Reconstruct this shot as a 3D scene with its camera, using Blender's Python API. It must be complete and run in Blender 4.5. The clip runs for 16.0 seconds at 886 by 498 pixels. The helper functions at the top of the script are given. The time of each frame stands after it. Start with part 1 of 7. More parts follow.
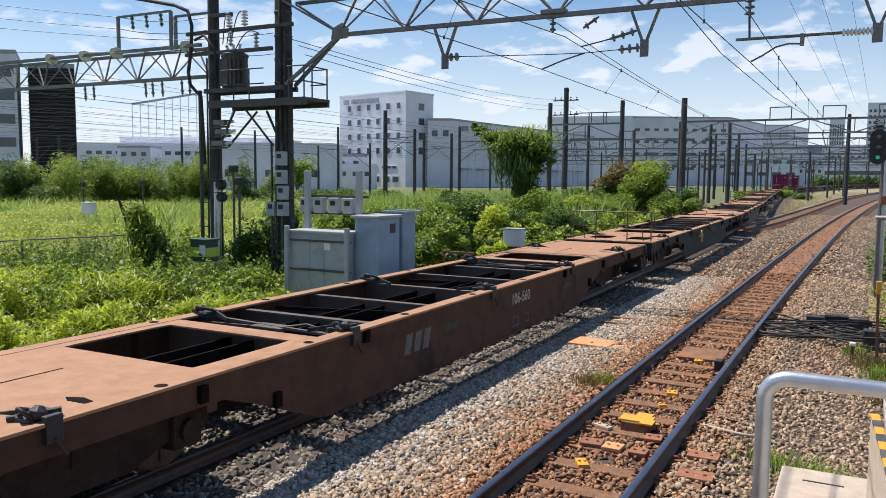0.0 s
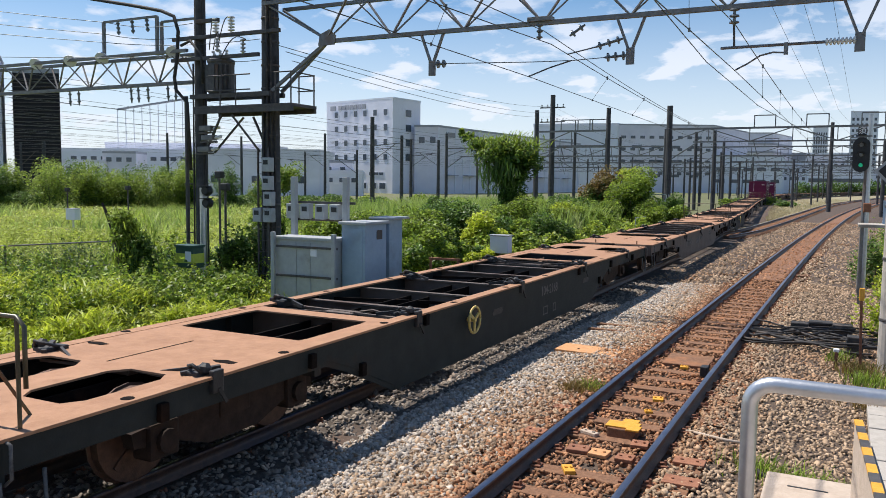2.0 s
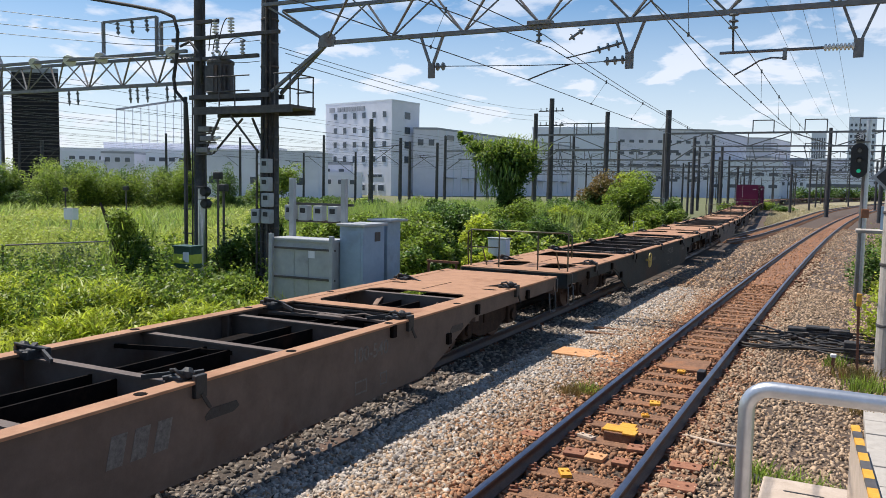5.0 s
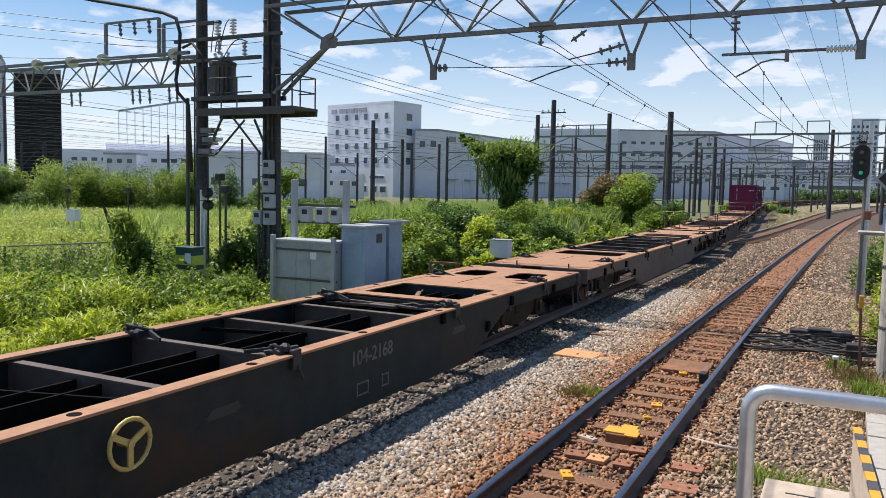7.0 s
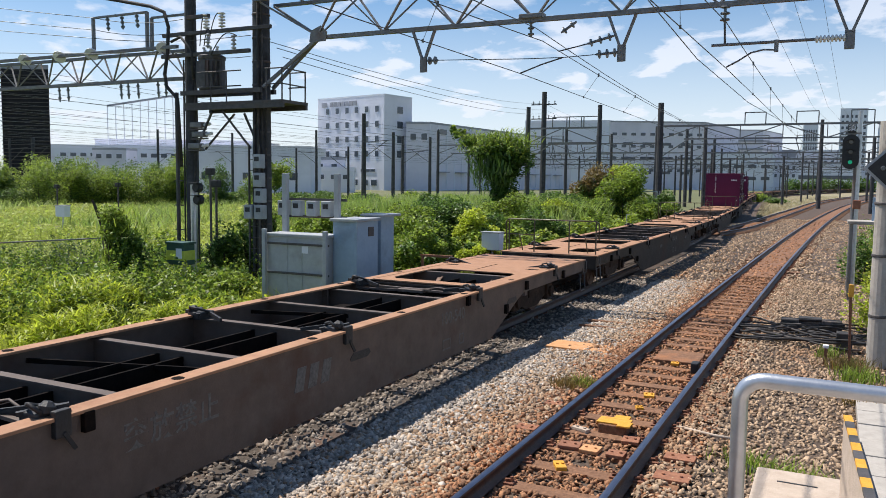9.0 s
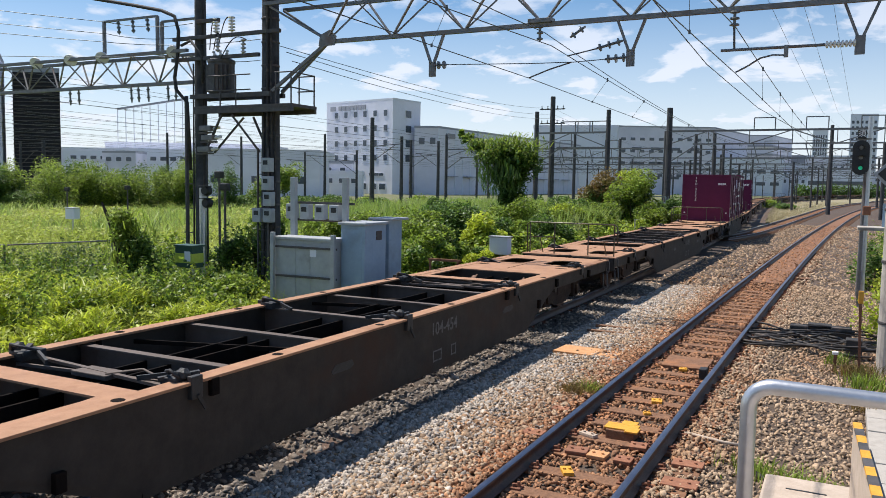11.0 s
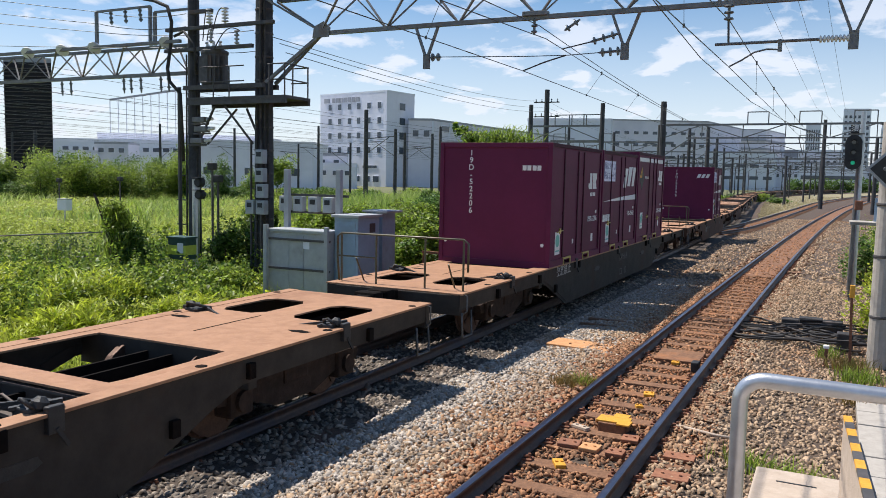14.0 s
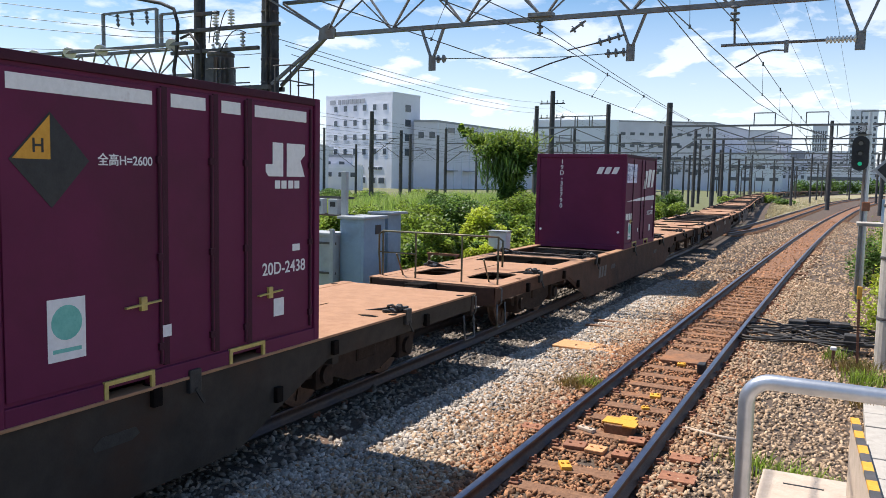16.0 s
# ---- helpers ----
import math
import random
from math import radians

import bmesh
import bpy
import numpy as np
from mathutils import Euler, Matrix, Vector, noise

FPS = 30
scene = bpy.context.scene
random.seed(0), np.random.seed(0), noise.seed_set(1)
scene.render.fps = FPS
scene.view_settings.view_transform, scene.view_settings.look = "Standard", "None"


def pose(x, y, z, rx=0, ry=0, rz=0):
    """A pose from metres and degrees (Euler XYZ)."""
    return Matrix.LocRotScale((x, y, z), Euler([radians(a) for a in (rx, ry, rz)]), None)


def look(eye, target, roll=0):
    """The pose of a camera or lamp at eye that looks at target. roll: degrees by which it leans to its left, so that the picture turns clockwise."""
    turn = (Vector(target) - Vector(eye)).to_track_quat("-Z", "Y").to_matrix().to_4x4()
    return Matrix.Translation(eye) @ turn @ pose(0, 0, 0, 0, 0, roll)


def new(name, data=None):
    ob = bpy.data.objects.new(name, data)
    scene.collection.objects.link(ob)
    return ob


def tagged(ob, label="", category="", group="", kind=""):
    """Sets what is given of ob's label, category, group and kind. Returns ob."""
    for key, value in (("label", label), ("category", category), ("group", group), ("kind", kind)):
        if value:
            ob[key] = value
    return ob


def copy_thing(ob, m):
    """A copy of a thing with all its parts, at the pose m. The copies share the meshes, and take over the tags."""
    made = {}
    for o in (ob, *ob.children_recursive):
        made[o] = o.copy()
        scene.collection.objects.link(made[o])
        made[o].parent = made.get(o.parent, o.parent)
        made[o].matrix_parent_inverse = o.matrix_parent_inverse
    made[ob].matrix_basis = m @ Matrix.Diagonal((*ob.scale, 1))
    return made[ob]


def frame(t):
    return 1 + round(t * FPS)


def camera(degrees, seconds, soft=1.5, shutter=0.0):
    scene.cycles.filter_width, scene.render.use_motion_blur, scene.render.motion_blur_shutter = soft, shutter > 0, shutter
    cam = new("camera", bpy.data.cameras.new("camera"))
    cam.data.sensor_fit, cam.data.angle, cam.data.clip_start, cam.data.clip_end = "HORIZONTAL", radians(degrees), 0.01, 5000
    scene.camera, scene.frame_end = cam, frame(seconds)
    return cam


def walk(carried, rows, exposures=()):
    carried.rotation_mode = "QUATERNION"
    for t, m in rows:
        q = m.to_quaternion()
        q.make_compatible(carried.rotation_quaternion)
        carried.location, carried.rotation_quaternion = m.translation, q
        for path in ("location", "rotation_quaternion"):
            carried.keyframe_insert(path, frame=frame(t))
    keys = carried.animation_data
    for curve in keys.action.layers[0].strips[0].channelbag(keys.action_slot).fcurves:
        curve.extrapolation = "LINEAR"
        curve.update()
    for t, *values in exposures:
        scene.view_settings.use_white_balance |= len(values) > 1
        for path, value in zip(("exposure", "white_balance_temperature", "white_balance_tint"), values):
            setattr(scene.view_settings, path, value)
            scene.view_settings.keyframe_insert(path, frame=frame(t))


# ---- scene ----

EYE = Vector((2.277, 0.0, 2.730))


def aim(yaw, pitch, roll):
    """A pose at EYE: degrees to the left of the track, up, and of lean."""
    a, b = radians(yaw), radians(pitch)
    way = Vector((-math.sin(a) * math.cos(b), math.cos(a) * math.cos(b), math.sin(b)))
    return look(EYE, EYE + way * 50, roll)


cam = camera(58.49, 16.0, soft=0.75)
walk(cam, [
    (0.0, aim(27.82, -5.29, 0.52)),
    (0.5, aim(27.47, -5.28, 0.59)),
    (1.0, aim(27.15, -5.17, 0.62)),
    (1.5, aim(26.98, -4.96, 0.65)),
    (2.0, aim(26.87, -4.81, 0.67)),
    (2.5, aim(26.71, -4.76, 0.75)),
    (3.0, aim(26.73, -4.68, 0.81)),
    (3.5, aim(26.73, -4.61, 0.80)),
    (4.0, aim(26.69, -4.66, 0.93)),
    (6.5, aim(26.78, -4.51, 1.21)),
    (7.0, aim(26.86, -4.52, 1.15)),
    (7.5, aim(26.71, -4.63, 1.02)),
    (8.0, aim(26.57, -4.86, 0.81)),
    (8.5, aim(26.50, -5.03, 0.68)),
    (9.0, aim(26.26, -5.03, 0.69)),
    (11.5, aim(26.90, -4.71, 0.95)),
    (12.0, aim(26.46, -4.95, 1.12)),
    (12.5, aim(26.18, -5.11, 1.23)),
    (13.0, aim(26.19, -5.14, 1.28)),
    (13.5, aim(26.28, -5.17, 1.22)),
    (14.0, aim(26.35, -5.25, 1.19)),
    (14.5, aim(26.49, -5.32, 1.24)),
    (15.0, aim(26.62, -5.32, 1.12)),
    (15.5, aim(26.69, -5.24, 1.14)),
    (16.0, aim(26.76, -5.15, 1.13)),
], [(0.0, 0.52), (15.1, 0.52), (15.4, 0.74), (16.0, 0.79)])

# ---- light ----
SUN = Vector((-0.56, 0.03, 1.0)).normalized()
world = bpy.data.worlds.new("sky")
scene.world = world
world.use_nodes = True


def build_sky():
    nt = world.node_tree
    nt.nodes.clear()
    out = nt.nodes.new("ShaderNodeOutputWorld")
    bg = nt.nodes.new("ShaderNodeBackground")
    sky = nt.nodes.new("ShaderNodeTexSky")
    sky.sky_type, sky.sun_disc = "NISHITA", False
    sky.sun_elevation = math.asin(SUN.z)
    sky.sun_rotation = math.atan2(SUN.x, SUN.y)
    sky.air_density, sky.dust_density, sky.ozone_density = 1.0, 0.15, 3.0
    co = nt.nodes.new("ShaderNodeTexCoord")
    sep = nt.nodes.new("ShaderNodeSeparateXYZ")
    nt.links.new(co.outputs["Generated"], sep.inputs[0])
    # clouds lie on a flat layer: direction divided by its height
    up = nt.nodes.new("ShaderNodeMath")
    up.operation = "MAXIMUM"
    up.inputs[1].default_value = 0.02
    nt.links.new(sep.outputs["Z"], up.inputs[0])
    lift = nt.nodes.new("ShaderNodeMath")
    lift.operation = "ADD"
    lift.inputs[1].default_value = 0.26
    nt.links.new(up.outputs[0], lift.inputs[0])
    div = nt.nodes.new("ShaderNodeVectorMath")
    div.operation = "DIVIDE"
    comb = nt.nodes.new("ShaderNodeCombineXYZ")
    for k in range(3):
        nt.links.new(lift.outputs[0], comb.inputs[k])
    nt.links.new(co.outputs["Generated"], div.inputs[0])
    nt.links.new(comb.outputs[0], div.inputs[1])
    noi = nt.nodes.new("ShaderNodeTexNoise")
    noi.inputs["Scale"].default_value = 4.4
    noi.inputs["Detail"].default_value = 9
    noi.inputs["Roughness"].default_value = 0.56
    noi.inputs["Distortion"].default_value = 0.25
    nt.links.new(div.outputs[0], noi.inputs["Vector"])
    ramp = nt.nodes.new("ShaderNodeValToRGB")
    ramp.color_ramp.elements[0].position, ramp.color_ramp.elements[1].position = 0.48, 0.60
    nt.links.new(noi.outputs["Fac"], ramp.inputs[0])
    # thicker low down
    band = nt.nodes.new("ShaderNodeMapRange")
    band.inputs["From Min"].default_value, band.inputs["From Max"].default_value = 0.34, 0.14
    band.inputs["To Min"].default_value, band.inputs["To Max"].default_value = 0.30, 0.90
    nt.links.new(sep.outputs["Z"], band.inputs["Value"])
    mul = nt.nodes.new("ShaderNodeMath")
    mul.operation = "MULTIPLY"
    nt.links.new(ramp.outputs[0], mul.inputs[0])
    nt.links.new(band.outputs[0], mul.inputs[1])
    # pale haze towards the horizon
    haze = nt.nodes.new("ShaderNodeMapRange")
    haze.inputs["From Min"].default_value, haze.inputs["From Max"].default_value = 0.25, 0.02
    haze.inputs["To Min"].default_value, haze.inputs["To Max"].default_value = 0.0, 0.78
    nt.links.new(sep.outputs["Z"], haze.inputs["Value"])
    big = nt.nodes.new("ShaderNodeMath")
    big.operation = "MAXIMUM"
    nt.links.new(mul.outputs[0], big.inputs[0])
    nt.links.new(haze.outputs[0], big.inputs[1])
    mix = nt.nodes.new("ShaderNodeMix")
    mix.data_type = "RGBA"
    nt.links.new(big.outputs[0], mix.inputs["Factor"])
    deep = nt.nodes.new("ShaderNodeHueSaturation")
    deep.inputs["Saturation"].default_value, deep.inputs["Value"].default_value = 1.3, 1.06
    nt.links.new(sky.outputs[0], deep.inputs["Color"])
    nt.links.new(deep.outputs[0], mix.inputs["A"])
    mix.inputs["B"].default_value = (7.9, 8.4, 9.5, 1)
    nt.links.new(mix.outputs["Result"], bg.inputs["Color"])
    bg.inputs["Strength"].default_value = 0.078
    nt.links.new(bg.outputs[0], out.inputs[0])


build_sky()
sun = new("sun", bpy.data.lights.new("sun", "SUN"))
sun.data.energy, sun.data.angle, sun.data.color = 4.5, radians(0.53), (1.0, 0.94, 0.87)
sun.matrix_basis = look(SUN * 100, (0, 0, 0))
scene.view_settings.exposure = 0.52


# ---- materials ----
def mat(name, a, b, c=None, rough=0.8, metal=0.0, scale=6.0, coarse=0.7, bump=0.25, fine=60.0, obj=False, spot=0.55, rnd=0.0, trans=0.0, spec=0.5):
    """Colour a to b by grain, stains of colour c by a slower pattern, and fine relief. Sizes follow real metres."""
    m = bpy.data.materials.new(name)
    m.use_nodes = True
    nt = m.node_tree
    bs = nt.nodes["Principled BSDF"]
    L = nt.links.new
    if obj:
        co = nt.nodes.new("ShaderNodeTexCoord").outputs["Object"]
    else:
        co = nt.nodes.new("ShaderNodeNewGeometry").outputs["Position"]
    info = nt.nodes.new("ShaderNodeObjectInfo")
    sh = nt.nodes.new("ShaderNodeVectorMath")
    sh.operation = "MULTIPLY_ADD"
    sh.inputs[1].default_value = (37, 19, 11)
    comb = nt.nodes.new("ShaderNodeCombineXYZ")
    for k in range(3):
        L(info.outputs["Random"], comb.inputs[k])
    L(comb.outputs[0], sh.inputs[0])
    L(co, sh.inputs[2])
    v = sh.outputs[0]

    def noise_node(s, d=5, r=0.6):
        n = nt.nodes.new("ShaderNodeTexNoise")
        n.inputs["Scale"].default_value, n.inputs["Detail"].default_value, n.inputs["Roughness"].default_value = s, d, r
        L(v, n.inputs["Vector"])
        return n.outputs["Fac"]

    r1 = nt.nodes.new("ShaderNodeValToRGB")
    r1.color_ramp.elements[0].position, r1.color_ramp.elements[1].position = 0.3, 0.7
    r1.color_ramp.elements[0].color, r1.color_ramp.elements[1].color = (*a, 1), (*b, 1)
    L(noise_node(scale, 8, 0.68), r1.inputs[0])
    col = r1.outputs[0]
    if c:
        r2 = nt.nodes.new("ShaderNodeValToRGB")
        r2.color_ramp.elements[0].position, r2.color_ramp.elements[1].position = spot, min(spot + 0.14, 1)
        L(noise_node(coarse, 6, 0.62), r2.inputs[0])
        mx = nt.nodes.new("ShaderNodeMix")
        mx.data_type = "RGBA"
        L(r2.outputs[0], mx.inputs["Factor"])
        L(col, mx.inputs["A"])
        mx.inputs["B"].default_value = (*c, 1)
        col = mx.outputs["Result"]
    if rnd:
        isl = nt.nodes.new("ShaderNodeNewGeometry").outputs["Random Per Island"]
        hv = nt.nodes.new("ShaderNodeHueSaturation")
        mr = nt.nodes.new("ShaderNodeMapRange")
        mr.inputs["To Min"].default_value, mr.inputs["To Max"].default_value = 1 - rnd, 1 + rnd
        L(isl, mr.inputs["Value"])
        L(mr.outputs[0], hv.inputs["Value"])
        L(col, hv.inputs["Color"])
        col = hv.outputs[0]
    L(col, bs.inputs["Base Color"])
    bs.inputs["Roughness"].default_value, bs.inputs["Metallic"].default_value = rough, metal
    bs.inputs["Specular IOR Level"].default_value = spec
    if bump:
        bp = nt.nodes.new("ShaderNodeBump")
        bp.inputs["Strength"].default_value, bp.inputs["Distance"].default_value = bump, 0.02
        L(noise_node(fine, 4, 0.6), bp.inputs["Height"])
        L(bp.outputs[0], bs.inputs["Normal"])
    if trans:
        # thin leaves let light through
        tr = nt.nodes.new("ShaderNodeBsdfTranslucent")
        L(col, tr.inputs["Color"])
        ms = nt.nodes.new("ShaderNodeMixShader")
        ms.inputs[0].default_value = trans
        L(bs.outputs[0], ms.inputs[1])
        L(tr.outputs[0], ms.inputs[2])
        L(ms.outputs[0], nt.nodes["Material Output"].inputs["Surface"])
    return m


M = {}
# bed far darker than its stones: shade of the gaps painted in
M["ballast"] = mat("ballast", (0.034, 0.022, 0.015), (0.135, 0.09, 0.058), (0.10, 0.047, 0.022), scale=24, coarse=0.5, bump=1.0, fine=22)
M["pale_stone"] = mat("pale_stone", (0.27, 0.225, 0.18), (0.50, 0.44, 0.375), (0.36, 0.27, 0.185), scale=9, coarse=0.45, bump=0.3, rnd=0.45, spot=0.58)
M["stained"] = mat("stained", (0.13, 0.058, 0.028), (0.29, 0.14, 0.066), (0.20, 0.095, 0.048), scale=14, coarse=0.5, bump=1.0, fine=18)
M["stone"] = mat("stone", (0.235, 0.155, 0.092), (0.48, 0.345, 0.225), (0.31, 0.165, 0.08), scale=9, coarse=0.45, bump=0.3, rnd=0.45, spot=0.52)
M["rust_stone"] = mat("rust_stone", (0.17, 0.075, 0.035), (0.40, 0.20, 0.095), (0.30, 0.115, 0.042), scale=9, coarse=0.6, bump=0.3, rnd=0.55)
# stones and sheet below the train: some dirt, plus its shadow as colour
M["dirty_shaded_stone"] = mat("dirty_shaded_stone", (0.10, 0.08, 0.062), (0.30, 0.25, 0.20), (0.18, 0.115, 0.075), scale=9, coarse=0.8, bump=0.3, rnd=0.6, spot=0.6)
M["bed_shade"] = mat("bed_shade", (0.028, 0.021, 0.016), (0.085, 0.062, 0.045), (0.11, 0.062, 0.04), scale=18, coarse=0.9, bump=0.9, fine=25)
M["soil"] = mat("soil", (0.085, 0.095, 0.03), (0.15, 0.155, 0.06), (0.17, 0.15, 0.08), scale=3, coarse=0.12, bump=0.6, fine=12)
M["dry"] = mat("dry", (0.20, 0.17, 0.09), (0.33, 0.28, 0.17), (0.13, 0.15, 0.05), scale=3, coarse=0.2, bump=0.7, fine=14)
M["rail"] = mat("rail", (0.045, 0.034, 0.032), (0.10, 0.06, 0.045), (0.035, 0.035, 0.05), rough=0.55, metal=0.4, scale=14, bump=0.15)
M["railhead"] = mat("railhead", (0.15, 0.15, 0.19), (0.26, 0.26, 0.31), (0.13, 0.09, 0.08), rough=0.33, metal=0.95, scale=5, coarse=1.2, bump=0.04, spot=0.6)
M["sleeper"] = mat("sleeper", (0.12, 0.058, 0.032), (0.28, 0.145, 0.078), (0.33, 0.14, 0.058), scale=16, coarse=1.2, bump=0.6, fine=40, rough=0.95)
M["clip"] = mat("clip", (0.12, 0.05, 0.03), (0.26, 0.11, 0.06), rough=0.9, scale=30)
M["rustplate"] = mat("rustplate", (0.20, 0.08, 0.045), (0.36, 0.16, 0.085), (0.17, 0.075, 0.045), scale=12, rough=0.9)
M["orangeboard"] = mat("orangeboard", (0.46, 0.22, 0.09), (0.62, 0.33, 0.15), (0.36, 0.2, 0.12), scale=9, rough=0.85)
M["yellow"] = mat("yellow", (0.58, 0.27, 0.02), (0.70, 0.36, 0.04), (0.36, 0.16, 0.05), scale=18, coarse=3, rough=0.65, spot=0.62)
M["black"] = mat("black", (0.012, 0.012, 0.013), (0.03, 0.03, 0.03), scale=10, rough=0.6)
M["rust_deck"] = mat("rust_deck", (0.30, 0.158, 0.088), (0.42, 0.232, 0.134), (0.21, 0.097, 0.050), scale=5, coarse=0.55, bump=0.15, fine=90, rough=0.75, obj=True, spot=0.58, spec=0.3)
# rust, green and umber sides: shade of the sunless side mixed into the colour
M["rust_side_shaded"] = mat("rust_side_shaded", (0.048, 0.024, 0.015), (0.095, 0.046, 0.028), (0.022, 0.013, 0.010), scale=3.5, coarse=0.8, bump=0.2, rough=0.8, obj=True, spec=0.3)
M["green_side_shaded"] = mat("green_side_shaded", (0.012, 0.017, 0.017), (0.025, 0.031, 0.030), (0.044, 0.026, 0.017), scale=3.0, coarse=0.7, bump=0.15, rough=0.7, obj=True, spot=0.55, spec=0.25)
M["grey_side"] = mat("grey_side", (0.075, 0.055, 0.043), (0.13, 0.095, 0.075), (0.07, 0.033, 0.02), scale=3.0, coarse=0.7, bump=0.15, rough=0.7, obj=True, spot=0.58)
# near black: the shade below the wagon is put into this colour
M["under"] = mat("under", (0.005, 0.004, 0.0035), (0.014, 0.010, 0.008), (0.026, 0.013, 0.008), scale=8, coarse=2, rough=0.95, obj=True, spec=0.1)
M["umber_side_shaded"] = mat("umber_side_shaded", (0.026, 0.022, 0.018), (0.052, 0.043, 0.035), (0.05, 0.028, 0.018), scale=3.0, coarse=0.7, bump=0.15, rough=0.75, obj=True, spot=0.55, spec=0.25)
M["wheel"] = mat("wheel", (0.07, 0.042, 0.03), (0.14, 0.08, 0.055), scale=12, rough=0.6, metal=0.5, obj=True)
M["purple"] = mat("purple", (0.104, 0.0105, 0.045), (0.130, 0.0145, 0.056), (0.088, 0.0125, 0.038), rough=0.62, scale=1.6, coarse=0.5, bump=0.05, obj=True, spec=0.25)
M["purple_dark"] = mat("purple_dark", (0.040, 0.008, 0.018), (0.06, 0.011, 0.026), rough=0.7, scale=4, obj=True, spec=0.25)
M["white_paint"] = mat("white_paint", (0.70, 0.69, 0.68), (0.82, 0.81, 0.80), (0.55, 0.5, 0.47), rough=0.6, scale=18, coarse=4, bump=0.05, obj=True, spot=0.66)
M["worn_paint"] = mat("worn_paint", (0.07, 0.068, 0.064), (0.17, 0.165, 0.155), (0.045, 0.04, 0.038), rough=0.8, scale=25, coarse=6, bump=0.1, obj=True, spot=0.56)
M["faded_paint"] = mat("faded_paint", (0.30, 0.28, 0.25), (0.48, 0.46, 0.42), (0.16, 0.11, 0.08), rough=0.8, scale=25, coarse=6, bump=0.1, obj=True, spot=0.6)
M["lilac"] = mat("lilac", (0.62, 0.63, 0.78), (0.72, 0.73, 0.86), rough=0.5, scale=6, obj=True)
M["ink"] = mat("ink", (0.16, 0.16, 0.34), (0.2, 0.2, 0.4), rough=0.5, scale=6, obj=True)
M["teal"] = mat("teal", (0.12, 0.42, 0.36), (0.2, 0.55, 0.47), rough=0.5, scale=12, obj=True)
M["brass"] = mat("brass", (0.45, 0.33, 0.08), (0.6, 0.46, 0.15), (0.3, 0.2, 0.1), rough=0.5, scale=20, obj=True)
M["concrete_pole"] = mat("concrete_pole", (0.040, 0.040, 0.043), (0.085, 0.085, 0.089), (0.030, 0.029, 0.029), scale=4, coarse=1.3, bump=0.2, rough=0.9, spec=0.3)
M["light_pole"] = mat("light_pole", (0.33, 0.30, 0.26), (0.45, 0.41, 0.36), (0.24, 0.21, 0.18), scale=7, coarse=1.3, bump=0.2, rough=0.9)
M["steel"] = mat("steel", (0.13, 0.128, 0.128), (0.23, 0.225, 0.22), (0.16, 0.115, 0.09), scale=6, coarse=1.2, rough=0.55, metal=0.35, bump=0.1)
M["dark_steel"] = mat("dark_steel", (0.05, 0.048, 0.047), (0.11, 0.10, 0.098), (0.10, 0.065, 0.05), scale=5, coarse=1.2, rough=0.65, metal=0.2, bump=0.1)
M["galv"] = mat("galv", (0.40, 0.42, 0.45), (0.56, 0.58, 0.61), (0.34, 0.35, 0.36), scale=10, coarse=2, rough=0.36, metal=0.75, bump=0.05)
M["cabinet"] = mat("cabinet", (0.30, 0.315, 0.325), (0.40, 0.415, 0.425), (0.25, 0.245, 0.235), scale=4, coarse=0.9, rough=0.55, bump=0.06)
M["bluebox"] = mat("bluebox", (0.24, 0.33, 0.43), (0.31, 0.41, 0.51), (0.21, 0.27, 0.32), scale=3, coarse=0.8, rough=0.55, bump=0.06)
M["porcelain"] = mat("porcelain", (0.66, 0.64, 0.60), (0.78, 0.76, 0.72), rough=0.2, scale=10, bump=0)
M["insul"] = mat("insul", (0.10, 0.11, 0.11), (0.17, 0.18, 0.18), rough=0.3, scale=10, bump=0)
M["wire"] = mat("wire", (0.07, 0.075, 0.075), (0.13, 0.14, 0.14), rough=0.5, metal=0.5, scale=3, bump=0)
M["tube_rail"] = mat("tube_rail", (0.055, 0.055, 0.035), (0.12, 0.105, 0.065), (0.13, 0.06, 0.035), rough=0.4, metal=0.3, scale=9, coarse=3, bump=0.05, obj=True)
# rust-brown, darkened to hold the shade under the wagon
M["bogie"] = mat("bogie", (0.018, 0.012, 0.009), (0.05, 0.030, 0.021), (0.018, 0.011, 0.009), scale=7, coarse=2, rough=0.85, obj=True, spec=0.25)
M["rubber"] = mat("rubber", (0.018, 0.017, 0.016), (0.045, 0.04, 0.038), (0.13, 0.10, 0.08), rough=0.75, scale=9, coarse=2.2)
M["concrete"] = mat("concrete", (0.40, 0.315, 0.24), (0.53, 0.43, 0.34), (0.33, 0.255, 0.19), scale=9, coarse=1.6, rough=0.9, bump=0.3)
M["wall_white"] = mat("wall_white", (0.68, 0.69, 0.75), (0.76, 0.77, 0.83), (0.60, 0.61, 0.67), scale=0.3, coarse=0.06, bump=0.0, rough=0.8)
M["wall_grey"] = mat("wall_grey", (0.62, 0.615, 0.67), (0.70, 0.695, 0.745), (0.56, 0.555, 0.61), scale=0.3, coarse=0.05, bump=0.0, rough=0.8)
# distant walls: the air's haze is mixed into this pale colour
M["wall_hazy"] = mat("wall_hazy", (0.64, 0.665, 0.715), (0.72, 0.745, 0.79), scale=0.1, coarse=0.05, bump=0.0, rough=0.8)
M["wall_dark"] = mat("wall_dark", (0.016, 0.016, 0.02), (0.032, 0.031, 0.036), scale=0.5, rough=0.8, bump=0.0, spec=0.25)
M["roof_dark"] = mat("roof_dark", (0.27, 0.28, 0.31), (0.36, 0.37, 0.40), scale=0.5, rough=0.7, bump=0.0)
